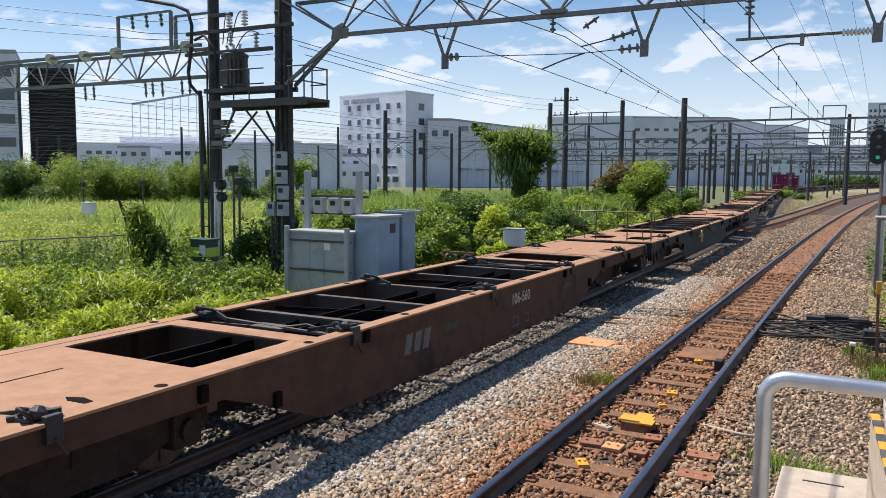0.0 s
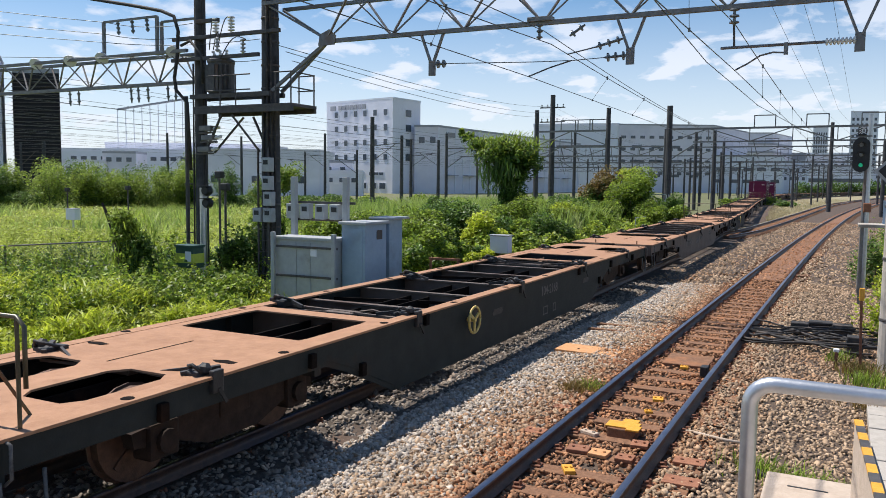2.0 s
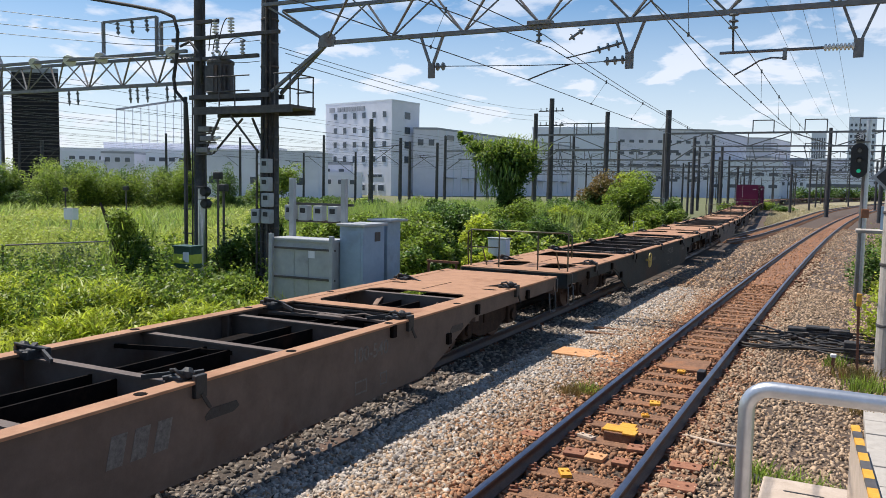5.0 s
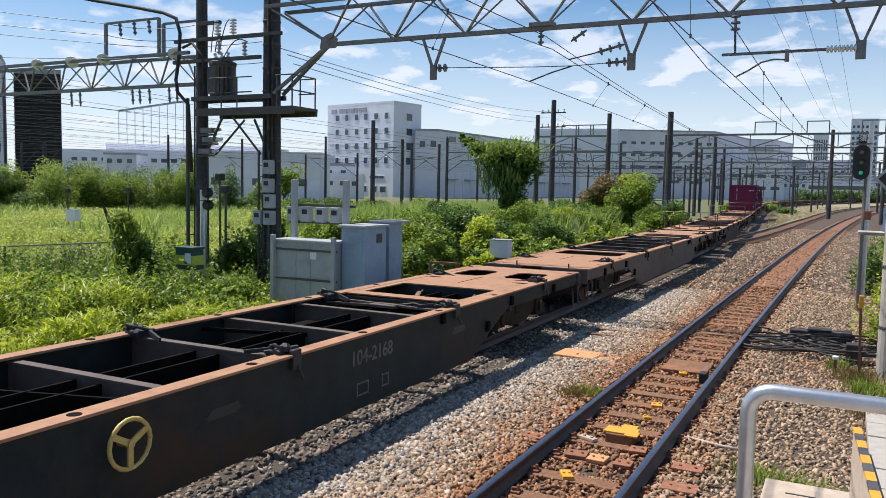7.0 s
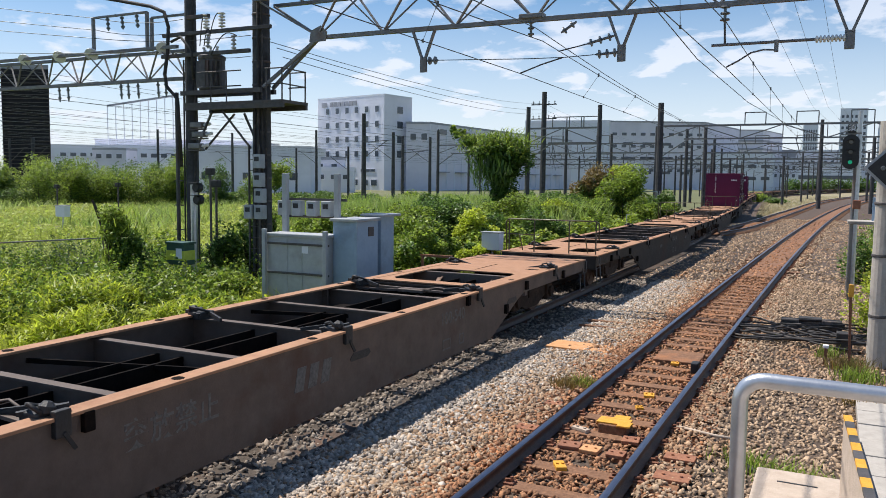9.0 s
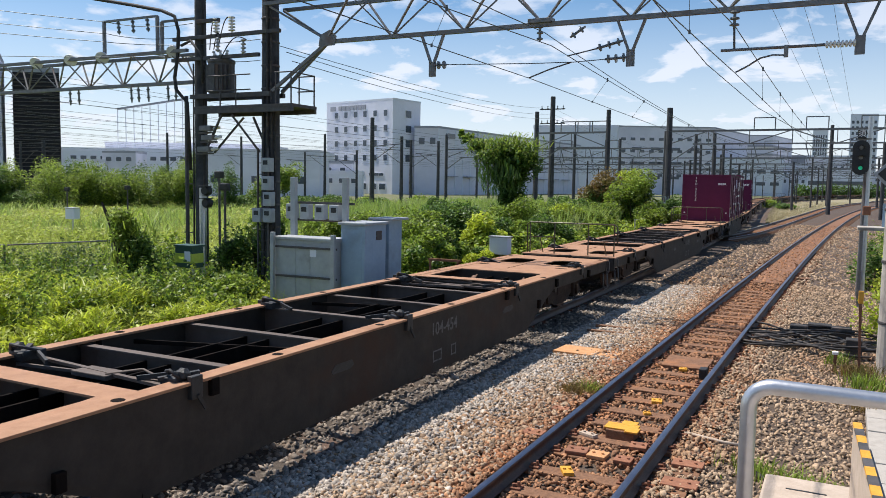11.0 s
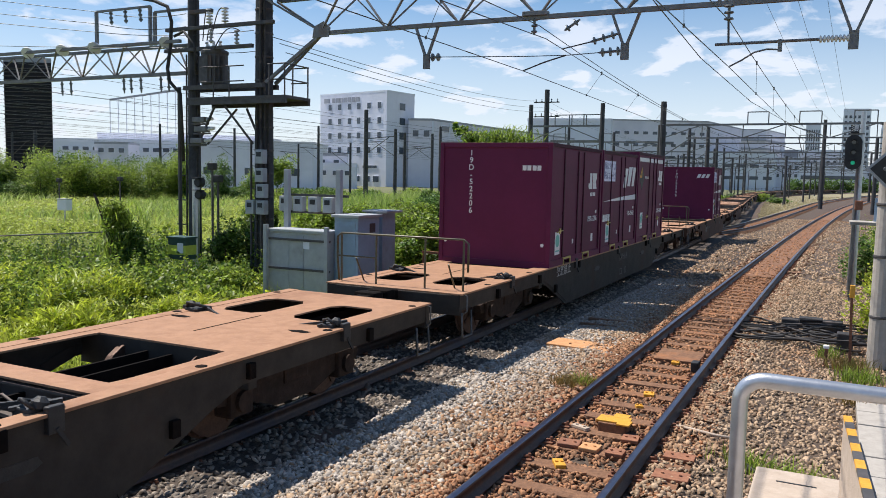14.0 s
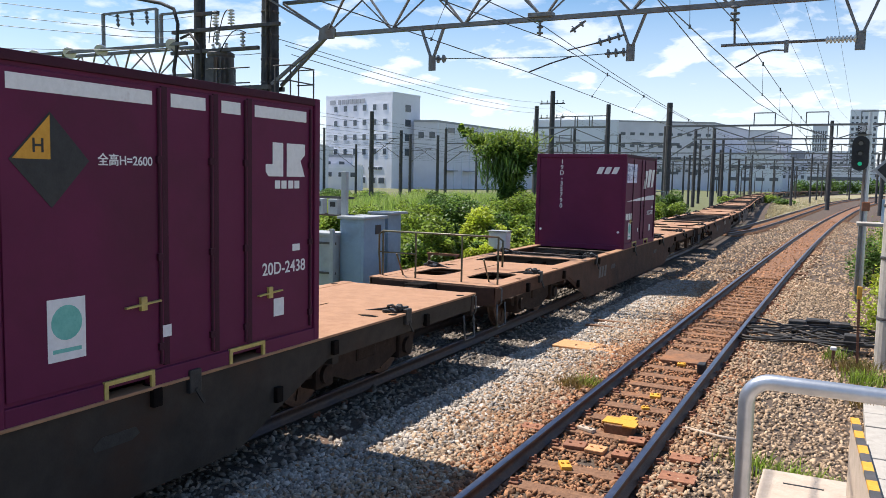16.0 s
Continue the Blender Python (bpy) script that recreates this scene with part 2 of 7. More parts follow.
M["glass"] = mat("glass", (0.05, 0.065, 0.085), (0.09, 0.11, 0.135), scale=0.6, rough=0.12, bump=0.0)
M["leaf"] = mat("leaf", (0.14, 0.215, 0.026), (0.32, 0.41, 0.055), (0.20, 0.285, 0.034), rough=0.5, scale=1.2, coarse=0.35, bump=0, rnd=0.6, trans=0.5)
# for dark green bushes, and as painted shade inside crowns and curtains
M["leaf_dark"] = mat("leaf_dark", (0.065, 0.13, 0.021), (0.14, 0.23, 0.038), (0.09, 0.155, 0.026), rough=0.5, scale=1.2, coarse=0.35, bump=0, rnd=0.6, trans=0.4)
M["leaf_lime"] = mat("leaf_lime", (0.35, 0.42, 0.035), (0.52, 0.58, 0.06), (0.25, 0.34, 0.035), rough=0.5, scale=1.0, coarse=0.35, bump=0, rnd=0.45, trans=0.5)
M["leaf_rusty"] = mat("leaf_rusty", (0.16, 0.10, 0.03), (0.24, 0.17, 0.05), (0.12, 0.16, 0.03), rough=0.6, scale=1.0, coarse=0.6, bump=0, rnd=0.4, trans=0.3)
M["grass"] = mat("grass", (0.28, 0.36, 0.05), (0.47, 0.52, 0.10), (0.55, 0.55, 0.17), rough=0.6, scale=0.5, coarse=0.09, bump=0, rnd=0.45, trans=0.45, spot=0.52)
M["reed"] = mat("reed", (0.27, 0.38, 0.06), (0.42, 0.52, 0.13), (0.55, 0.56, 0.26), rough=0.55, scale=0.5, coarse=0.25, bump=0, rnd=0.4, trans=0.4, spot=0.55)
M["verge"] = mat("verge", (0.36, 0.30, 0.16), (0.50, 0.43, 0.26), (0.28, 0.30, 0.11), rough=0.7, scale=0.8, coarse=0.2, bump=0, rnd=0.3, trans=0.3)
M["bark"] = mat("bark", (0.035, 0.028, 0.02), (0.08, 0.06, 0.042), scale=9, rough=0.95, bump=0.6)


def glow(name, color, strength):
    m = bpy.data.materials.new(name)
    m.use_nodes = True
    bs = m.node_tree.nodes["Principled BSDF"]
    bs.inputs["Base Color"].default_value = (*color, 1)
    bs.inputs["Emission Color"].default_value = (*color, 1)
    bs.inputs["Emission Strength"].default_value = strength
    return m


M["go_light"] = glow("go_light", (0.03, 0.75, 0.42), 0.1)


# ---- building blocks ----
def empty(name, m=None):
    ob = new(name)
    ob.empty_display_size = 0.2
    if m is not None:
        ob.matrix_basis = m
    return ob


def part(name, bm, material, parent=None, label=""):
    me = bpy.data.meshes.new(name)
    bm.to_mesh(me)
    bm.free()
    me.materials.append(M[material])
    ob = new(name, me)
    if parent:
        ob.parent = parent
    if label:
        ob["label"] = label
    return ob


def box(bm, x0, x1, y0, y1, z0, z1, bev=0.0):
    r = bmesh.ops.create_cube(bm, size=1, matrix=Matrix.Translation(((x0 + x1) / 2, (y0 + y1) / 2, (z0 + z1) / 2)) @ Matrix.Diagonal((abs(x1 - x0), abs(y1 - y0), abs(z1 - z0), 1)))
    if bev:
        es = list({e for v in r["verts"] for e in v.link_edges})
        bmesh.ops.bevel(bm, geom=es, offset=bev, segments=2, affect="EDGES", profile=0.6)
    return bm


def bar(bm, a, b, w, h=None, sides=4, r2=None):
    """A beam of w by h (or a round rod of radius w) from a to b."""
    a, b = Vector(a), Vector(b)
    d = b - a
    m = Matrix.Translation((a + b) / 2) @ d.to_track_quat("Z", "Y").to_matrix().to_4x4()
    if sides == 4:
        bmesh.ops.create_cube(bm, size=1, matrix=m @ Matrix.Diagonal((w, h or w, d.length, 1)))
    else:
        bmesh.ops.create_cone(bm, cap_ends=True, segments=sides, radius1=w, radius2=w if r2 is None else r2, depth=d.length, matrix=m)
    return bm


def tube(bm, pts, r, sides=6):
    """A round tube along a line of points."""
    pts = [Vector(p) for p in pts]
    rings = []
    for i, p in enumerate(pts):
        d = (pts[min(i + 1, len(pts) - 1)] - pts[max(i - 1, 0)]).normalized()
        u = d.orthogonal().normalized() if not rings else (prev - d * prev.dot(d)).normalized()
        prev = u
        v = d.cross(u)
        rings.append([bm.verts.new(p + (u * math.cos(2 * math.pi * k / sides) + v * math.sin(2 * math.pi * k / sides)) * r) for k in range(sides)])
    for a, b in zip(rings, rings[1:]):
        for k in range(sides):
            f = bm.faces.new((a[k], a[(k + 1) % sides], b[(k + 1) % sides], b[k]))
            f.smooth = True
    bm.faces.new(rings[0][::-1])
    bm.faces.new(rings[-1])
    return bm


def lathe(bm, base, axis, prof, sides=12):
    """A turned shape: prof is a list of (along, radius)."""
    axis = Vector(axis).normalized()
    u = axis.orthogonal().normalized()
    v = axis.cross(u)
    rings = [[bm.verts.new(Vector(base) + axis * s + (u * math.cos(2 * math.pi * k / sides) + v * math.sin(2 * math.pi * k / sides)) * r) for k in range(sides)] for s, r in prof]
    for a, b in zip(rings, rings[1:]):
        for k in range(sides):
            bm.faces.new((a[k], a[(k + 1) % sides], b[(k + 1) % sides], b[k]))
    bm.faces.new(rings[0][::-1])
    bm.faces.new(rings[-1])
    return bm


def slab(bm, poly, thick, axis="x", at=0.0):
    """A plate: an outline in the plane across the axis, with thickness about at."""
    lay = []
    for s in (-thick / 2, thick / 2):
        if axis == "x":
            lay.append([bm.verts.new((at + s, p, q)) for p, q in poly])
        elif axis == "y":
            lay.append([bm.verts.new((p, at + s, q)) for p, q in poly])
        else:
            lay.append([bm.verts.new((p, q, at + s)) for p, q in poly])
    n = len(poly)
    fs = [bm.faces.new(lay[0][::-1]), bm.faces.new(lay[1])]
    for k in range(n):
        fs.append(bm.faces.new((lay[0][k], lay[0][(k + 1) % n], lay[1][(k + 1) % n], lay[1][k])))
    bmesh.ops.recalc_face_normals(bm, faces=fs)
    return bm


def B():
    return bmesh.new()


def raw(name, verts, faces, material, parent=None, smooth=False):
    """One mesh from arrays: verts n x 3, faces m x k (k equal for all)."""
    verts, faces = np.asarray(verts, np.float32), np.asarray(faces, np.int32)
    me = bpy.data.meshes.new(name)
    me.vertices.add(len(verts))
    me.vertices.foreach_set("co", verts.ravel())
    n, k = faces.shape
    me.loops.add(n * k)
    me.loops.foreach_set("vertex_index", faces.ravel())
    me.polygons.add(n)
    me.polygons.foreach_set("loop_start", np.arange(0, n * k, k, dtype=np.int32))
    me.update(calc_edges=True)
    me.validate()
    me.materials.append(M[material])
    ob = new(name, me)
    if parent:
        ob.parent = parent
    return ob


rng = np.random.default_rng(7)


def leaf_mesh(cent, size, tilt=0.8, flat=0.0):
    """Folded leaves of four triangles at the points cent, sizes in metres."""
    n = len(cent)
    size = np.broadcast_to(size, (n,))[:, None] * rng.uniform(0.6, 1.35, (n, 1))
    a = rng.normal(0, 1, (n, 3)) * (1, 1, tilt)
    a /= np.linalg.norm(a, axis=1, keepdims=True)
    b = np.cross(a, rng.normal(0, 1, (n, 3)) * (1 - flat) + np.array((0, 0, 2.0)) * flat)
    b /= np.linalg.norm(b, axis=1, keepdims=True) + 1e-9
    c = np.cross(a, b)
    p0 = cent - a * size * 0.6
    p1 = cent + b * size * 0.42 + c * size * 0.14
    p2 = cent + a * size * 0.65
    p3 = cent - b * size * 0.42 + c * size * 0.14
    v = np.stack([p0, p1, p2, p3], 1).reshape(-1, 3)
    i = np.arange(n)[:, None] * 4
    f = np.stack([i + (0, 1, 2), i + (0, 2, 3)], 1).reshape(-1, 3)
    return v, f


def blades(base, height, width, lean=0.35):
    """Grass blades: bent strips of three triangles."""
    n = len(base)
    h = np.broadcast_to(height, (n,))[:, None] * rng.uniform(0.55, 1.25, (n, 1))
    ang = rng.uniform(0, 2 * np.pi, n)
    w = np.stack([np.cos(ang), np.sin(ang), 0 * ang], 1) * np.broadcast_to(width, (n,))[:, None]
    l = np.stack([rng.normal(0, lean, n), rng.normal(0, lean, n), 0 * ang], 1) * h
    up = np.array((0, 0, 1.0))
    p0, p1 = base - w / 2, base + w / 2
    mid = base + up * h * 0.6 + l * 0.35
    p2, p3 = mid - w * 0.38, mid + w * 0.38
    p4 = base + up * h * 0.97 + l
    v = np.stack([p0, p1, p2, p3, p4], 1).reshape(-1, 3)
    i = np.arange(n)[:, None] * 5
    f = np.stack([i + (0, 1, 3), i + (0, 3, 2), i + (2, 3, 4)], 1).reshape(-1, 3)
    return v, f


M["box_green"] = mat("box_green", (0.02, 0.06, 0.05), (0.04, 0.09, 0.075), rough=0.5, scale=9, bump=0.05)
M["leaf_lime_paint"] = mat("lime_paint", (0.45, 0.50, 0.06), (0.55, 0.60, 0.10), rough=0.5, scale=12, bump=0.05)


# ---- ground and tracks ----
def spline(knots):
    """A smooth line x(y) through knots (y, x), as a function."""
    ys, xs = np.array([k[0] for k in knots], float), np.array([k[1] for k in knots], float)
    m = np.gradient(xs, ys)

    def at(y):
        y = np.asarray(y, float)
        i = np.clip(np.searchsorted(ys, y) - 1, 0, len(ys) - 2)
        h = ys[i + 1] - ys[i]
        t = (y - ys[i]) / h
        return ((2 * t**3 - 3 * t**2 + 1) * xs[i] + (t**3 - 2 * t**2 + t) * h * m[i] + (-2 * t**3 + 3 * t**2) * xs[i + 1] + (t**3 - t**2) * h * m[i + 1])

    return at


near_x = spline([(-60, 0), (-20, 0), (0, 0), (13, 0.09), (30, 0.35), (45, 0.70), (64, 1.33), (104, 3.28), (130, 5.0), (170, 8.4), (230, 15), (320, 28), (460, 54)])
train_x = spline([(-160, -3.97), (-60, -3.97), (0, -3.97), (20, -3.98), (40, -4.2), (62, -5.3), (83, -6.8), (111, -8.7), (130, -9.8), (150, -10.4), (180, -10.3), (215, -8.2), (260, -2.5), (320, 9), (460, 45)])
mid_x = spline([(44, -4.25), (50, -3.3), (62, -2.55), (83, -1.75), (100, -1.1), (124, -0.35), (170, 3.0), (230, 9.5), (320, 22), (460, 49)])
GROUND_Z = -0.5


def strip(name, ys, lines, material, parent=None):
    """A sheet along the track: lines are functions y -> (x, z)."""
    pts = np.array([[(f(y)[0], y, f(y)[1]) for f in lines] for y in ys])
    n, k = len(ys), len(lines)
    idx = np.arange(n * k).reshape(n, k)
    f = np.stack([idx[:-1, :-1], idx[:-1, 1:], idx[1:, 1:], idx[1:, :-1]], -1).reshape(-1, 4)
    ob = raw(name, pts.reshape(-1, 3), f, material, parent)
    return ob


def ground():
    bm = B()
    bmesh.ops.create_grid(bm, x_segments=40, y_segments=40, size=2500, matrix=Matrix.Translation((-200, 900, GROUND_Z)))
    ob = part("ground", bm, "soil")
    tagged(ob, "green weedy level ground of the rail yard", "ground", kind="structure")
    ys = np.concatenate([np.arange(-30, 60, 1.5), np.arange(60, 460, 5.0)])
    bed = strip("ballast_bed", ys, [
        lambda y: (train_x(y) - 2.9, GROUND_Z - 0.02), lambda y: (train_x(y) - 1.6, -0.20), lambda y: (train_x(y) + 1.15, -0.19),
        lambda y: (train_x(y) * 0.55 + near_x(y) * 0.45, -0.24), lambda y: (near_x(y) - 1.25, -0.16), lambda y: (near_x(y) - 1.0, -0.20), lambda y: (near_x(y) + 1.0, -0.20), lambda y: (near_x(y) + 1.25, -0.17),
        lambda y: (near_x(y) + 2.1, -0.24), lambda y: (near_x(y) + 4.2, -0.34), lambda y: (near_x(y) + 5.2, GROUND_Z - 0.02)], "ballast")
    tagged(bed, "brown-grey crushed stone ballast under the tracks", "ballast", kind="structure")
    ys = np.concatenate([np.arange(-28, 60, 1.5), np.arange(60, 300, 5.0)])
    # dark sheet that paints the train's shade onto the bed
    d = strip("oily_bed", ys, [lambda y: (train_x(y) - 1.5, -0.204), lambda y: (train_x(y) - 1.2, -0.188), lambda y: (train_x(y) + 1.12, -0.182), lambda y: (train_x(y) + 1.45, -0.20)], "bed_shade")
    tagged(d, "dark ballast sheet under the train with shade in its colour", "ballast", kind="structure")
    ys = np.arange(48, 330, 6.0)
    v = strip("dry_verge", ys, [
        lambda y: (min(train_x(y) + 2.6, mid_x(y) - 1.4), -0.25), lambda y: (min(train_x(y) + 3.4, mid_x(y) - 1.25), -0.17), lambda y: (mid_x(y) - 1.2, -0.20)], "dry")
    tagged(v, "dry grassy strip between the diverging tracks", "verge", kind="structure")


RAIL = [(-0.066, -0.153), (0.066, -0.153), (0.066, -0.143), (0.012, -0.124), (0.010, -0.045), (0.034, -0.036), (0.034, -0.004), (0.026, 0.0), (-0.026, 0.0), (-0.034, -0.004), (-0.034, -0.036), (-0.010, -0.045), (-0.012, -0.124), (-0.066, -0.143)]


def track(fx, y0, y1, label, detail, sunk=0.0):
    root = empty("track")
    tagged(root, label, "railway track", "railway tracks", "structure")
    ys = np.concatenate([np.arange(y0, min(60, y1), 1.0), np.arange(max(60, y0), y1, 4.0)])
    for side in (-1, 1):
        n = len(RAIL)
        xs = fx(ys)
        pts = np.array([[(x + side * 0.566 + u, y, w) for u, w in RAIL] for x, y in zip(xs, ys)])
        idx = np.arange(len(ys) * n).reshape(len(ys), n)
        nx = np.roll(idx, -1, 1)
        f = np.stack([idx[:-1], nx[:-1], nx[1:], idx[1:]], -1).reshape(-1, 4)
        ob = raw("rail", pts.reshape(-1, 3), f, "rail", root)
        ob.data.materials.append(M["railhead"])
        mi = np.zeros((len(ys) - 1, n), np.int32)
        mi[:, 6:9] = 1
        ob.data.polygons.foreach_set("material_index", mi.ravel())
    # sleepers: single ones near, one joined mesh beyond
    bm = box(B(), -1.05, 1.05, -0.105, 0.105, -0.30, -0.155, 0.012)
    first = part("sleeper", bm, "sleeper", root)
    far, step, y, k = [], 0.62, y0 + 0.3, 0
    clip = None
    while y < y1:
        m = Matrix.Translation((fx(y) + rng.normal(0, 0.015), y, rng.normal(0, 0.006) - sunk)) @ Matrix.Rotation(-math.atan((fx(y + 1) - fx(y))) + rng.normal(0, 0.008), 4, "Z")
        if detail[0] < y < detail[1]:
            ob = first if k == 0 else first.copy()
            if k:
                scene.collection.objects.link(ob)
            ob.parent, ob.matrix_basis = root, m
            k += 1
            if y < detail[1] * 0.8:
                for side in (-1, 1):
                    for s2 in (-1, 1):
                        if clip is None:
                            cb = box(B(), -0.05, 0.05, -0.06, 0.06, -0.155, -0.135, 0.004)
                            bar(cb, (0.02 * -1, 0, -0.135), (0.02 * -1, 0, -0.085), 0.016, sides=6)
                            bar(cb, (-0.03, -0.02, -0.12), (0.04, 0.02, -0.115), 0.03, 0.018)
                            clip = part("rail_fastener", cb, "clip", root)
                            c = clip
                        else:
                            c = clip.copy()
                            scene.collection.objects.link(c)
                        c.parent = root
                        c.matrix_basis = m @ Matrix.Translation((side * 0.566 + s2 * 0.115, 0, 0)) @ Matrix.Rotation(0 if s2 < 0 else math.pi, 4, "Z")
        else:
            far.append(m)
        y += step
    if far:
        cv = np.array([(-1.05, -0.1, -0.3), (1.05, -0.1, -0.3), (1.05, 0.1, -0.3), (-1.05, 0.1, -0.3), (-1.05, -0.1, -0.155), (1.05, -0.1, -0.155), (1.05, 0.1, -0.155), (-1.05, 0.1, -0.155)])
        cf = np.array([(4, 5, 6, 7), (0, 1, 5, 4), (1, 2, 6, 5), (2, 3, 7, 6), (3, 0, 4, 7)])
        vs = np.concatenate([cv @ np.array(m.to_3x3()).T + np.array(m.translation) for m in far])
        fs = np.concatenate([cf + 8 * i for i in range(len(far))])
        raw("sleepers", vs, fs, "sleeper", root)["kind"] = "stuff"
    return root


ICO = np.array([(0, 0, 1), (0.894, 0, 0.447), (0.276, 0.851, 0.447), (-0.724, 0.526, 0.447), (-0.724, -0.526, 0.447), (0.276, -0.851, 0.447), (0.724, 0.526, -0.447), (-0.276, 0.851, -0.447), (-0.894, 0, -0.447), (-0.276, -0.851, -0.447), (0.724, -0.526, -0.447)])
ICF = np.array([(0, 1, 2), (0, 2, 3), (0, 3, 4), (0, 4, 5), (0, 5, 1), (1, 6, 2), (2, 7, 3), (3, 8, 4), (4, 9, 5), (5, 10, 1), (2, 6, 7), (3, 7, 8), (4, 8, 9), (5, 9, 10), (1, 10, 6)])


def stones(name, pts, size, material, label):
    """Broken stones with flat facets, open underneath."""
    n = len(pts)
    s = np.broadcast_to(size, (n,))[:, None, None] * rng.uniform(0.55, 1.3, (n, 1, 1))
    shape = ICO[None] * rng.uniform(0.5, 1.35, (n, 11, 1)) * (rng.uniform(0.65, 1.4, (n, 1, 3)) * (1, 1, 0.72))
    a = rng.uniform(0, 2 * np.pi, n)
    c, sn = np.cos(a)[:, None], np.sin(a)[:, None]
    t1, t2 = rng.normal(0, 0.35, (n, 1)), rng.normal(0, 0.35, (n, 1))
    x, y, z = shape[..., 0], shape[..., 1], shape[..., 2]
    v = np.stack([c * x - sn * y, sn * x + c * y, z + t1 * x + t2 * y], -1) * s + pts[:, None, :]
    f = ICF[None] + (np.arange(n) * 11)[:, None, None]
    ob = raw(name, v.reshape(-1, 3), f.reshape(-1, 3), material)
    return tagged(ob, label, "ballast stones", kind="stuff")


def bed_z(x, y):
    n = near_x(y)
    return np.where(x > n - 1.2, np.where(x < n + 1.2, -0.15, np.interp(x - n, [1.2, 2.1, 4.2, 5.2], [-0.15, -0.24, -0.34, -0.52])), np.interp(x, [-6.8, -5.6, -2.82, -2.2, -1.2], [-0.5, -0.20, -0.19, -0.24, -0.15]))


def stained_bed():
    """Rust-brown strip of fouled ballast between the rails."""
    ys = np.arange(26.0, 416.0, 2.0)
    v = np.concatenate([np.stack([near_x(ys) + o, ys, np.full(len(ys), -0.138)], 1) for o in (-0.50, -0.16, 0.16, 0.50)])
    n = len(ys)
    i = np.arange(n - 1)
    f = np.concatenate([np.stack([i + a * n, i + (a + 1) * n, i + 1 + (a + 1) * n, i + 1 + a * n], 1) for a in range(3)])
    tagged(raw("track_bed", v, f, "stained"), "rust-brown fouled ballast between the rails", "track bed", kind="structure")


def scatter_ballast():
    def pts(n, x0, x1, y0, y1, power=1.0):
        x, y = rng.uniform(x0, x1, n), y0 + (y1 - y0) * rng.uniform(0, 1, n) ** power
        return x, y
    # between the tracks and along the shoulders
    x, y = pts(42000, -2.6, -0.75, 4.0, 24, 1.3)
    x = x + near_x(y)
    keep = ~((np.abs(x - near_x(y)) < 0.72))
    z = bed_z(x, y) + rng.uniform(-0.012, 0.02, len(x)) + 0.035 * np.exp(-((x + 2.0) / 0.5) ** 2)
    pale = rng.uniform(0, 1, len(x)) < np.interp(x - near_x(y), [-2.15, -1.55, -1.0], [0.88, 0.40, 0.02])
    rusty = rng.uniform(0, 1, len(x)) < np.interp(x - near_x(y), [-1.45, -1.1, -0.8], [0.0, 0.3, 0.9])
    stones("ballast_stones", np.stack([x, y, z], 1)[keep & pale], 0.0275, "pale_stone", "pale grey crushed ballast stones between the tracks")
    stones("ballast_stones", np.stack([x, y, z], 1)[keep & ~pale & ~rusty], 0.0275, "stone", "brown crushed ballast stones between the tracks")
    stones("ballast_stones", np.stack([x, y, z], 1)[keep & ~pale & rusty], 0.0275, "rust_stone", "rust-brown ballast stones along the rail")
    x, y = pts(26000, 0.70, 4.2, 5.0, 26, 1.3)
    x = x + near_x(y)
    z = bed_z(x, y) + rng.uniform(-0.01, 0.02, len(x))
    stones("ballast_stones", np.stack([x, y, z], 1), 0.0245, "stone", "brown crushed ballast stones beside the track")
    x, y = pts(19000, -1.1, 1.1, 4.0, 26, 1.3)
    sl = np.abs(((y - (-29.7)) / 0.62 + 0.5) % 1 - 0.5) * 0.62
    keep = (sl > 0.10) & (np.abs(np.abs(x) - 0.566) > 0.09)
    x = x + near_x(y)
    stones("ballast_stones", np.stack([x, y, np.full(len(x), -0.175) + rng.uniform(-0.012, 0.02, len(x))], 1)[keep], 0.0265, "rust_stone", "rust-stained ballast stones between the sleepers")
    # stones below the train, toned down for dirt and for its shade
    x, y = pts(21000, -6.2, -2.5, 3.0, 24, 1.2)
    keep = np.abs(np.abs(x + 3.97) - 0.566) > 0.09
    stones("ballast_stones", np.stack([x, y, bed_z(x, y) + rng.uniform(-0.01, 0.02, len(x))], 1)[keep], 0.034, "dirty_shaded_stone", "dirty ballast stones under the train's track, darkened by painted shade")
    x, y = pts(10500, -3.3, 4.2, 24, 70, 1.2)
    x = x + near_x(y)
    off = np.abs(x - near_x(y))
    for keep, m, label in ((off > 0.75, "stone", "brown ballast stones farther along the track"), (off < 0.45, "rust_stone", "rusty ballast stones between the rails farther along")):
        stones("ballast_stones", np.stack([x, y, bed_z(x, y) + rng.uniform(-0.01, 0.02, len(x))], 1)[keep], 0.042, m, label)


# ---- the train ----
def wagon_at(t):
    """How far the train has gone, in metres, at t seconds."""
    return 0.01969 * t * t + 9.2458 * t - 21.257 - 0.42 * max(t - 15.0, 0.0)


PITCH, HALF, TOP = 20.4, 9.80, 0.96
SETBACK = {-2: 0.18, -1: 0.18, 0: 0.16, 1: 0.08, 3: -0.15, 5: -0.18}
YS = np.arange(-170, 459, 0.5)
XS = train_x(YS)
ARC = np.concatenate([[0], np.cumsum(np.hypot(np.diff(YS), np.diff(XS)))])
ARC -= np.interp(0.0, YS, ARC)


def on_track(s):
    y = np.interp(s, ARC, YS)
    return Vector((float(train_x(y)), float(y), 0))


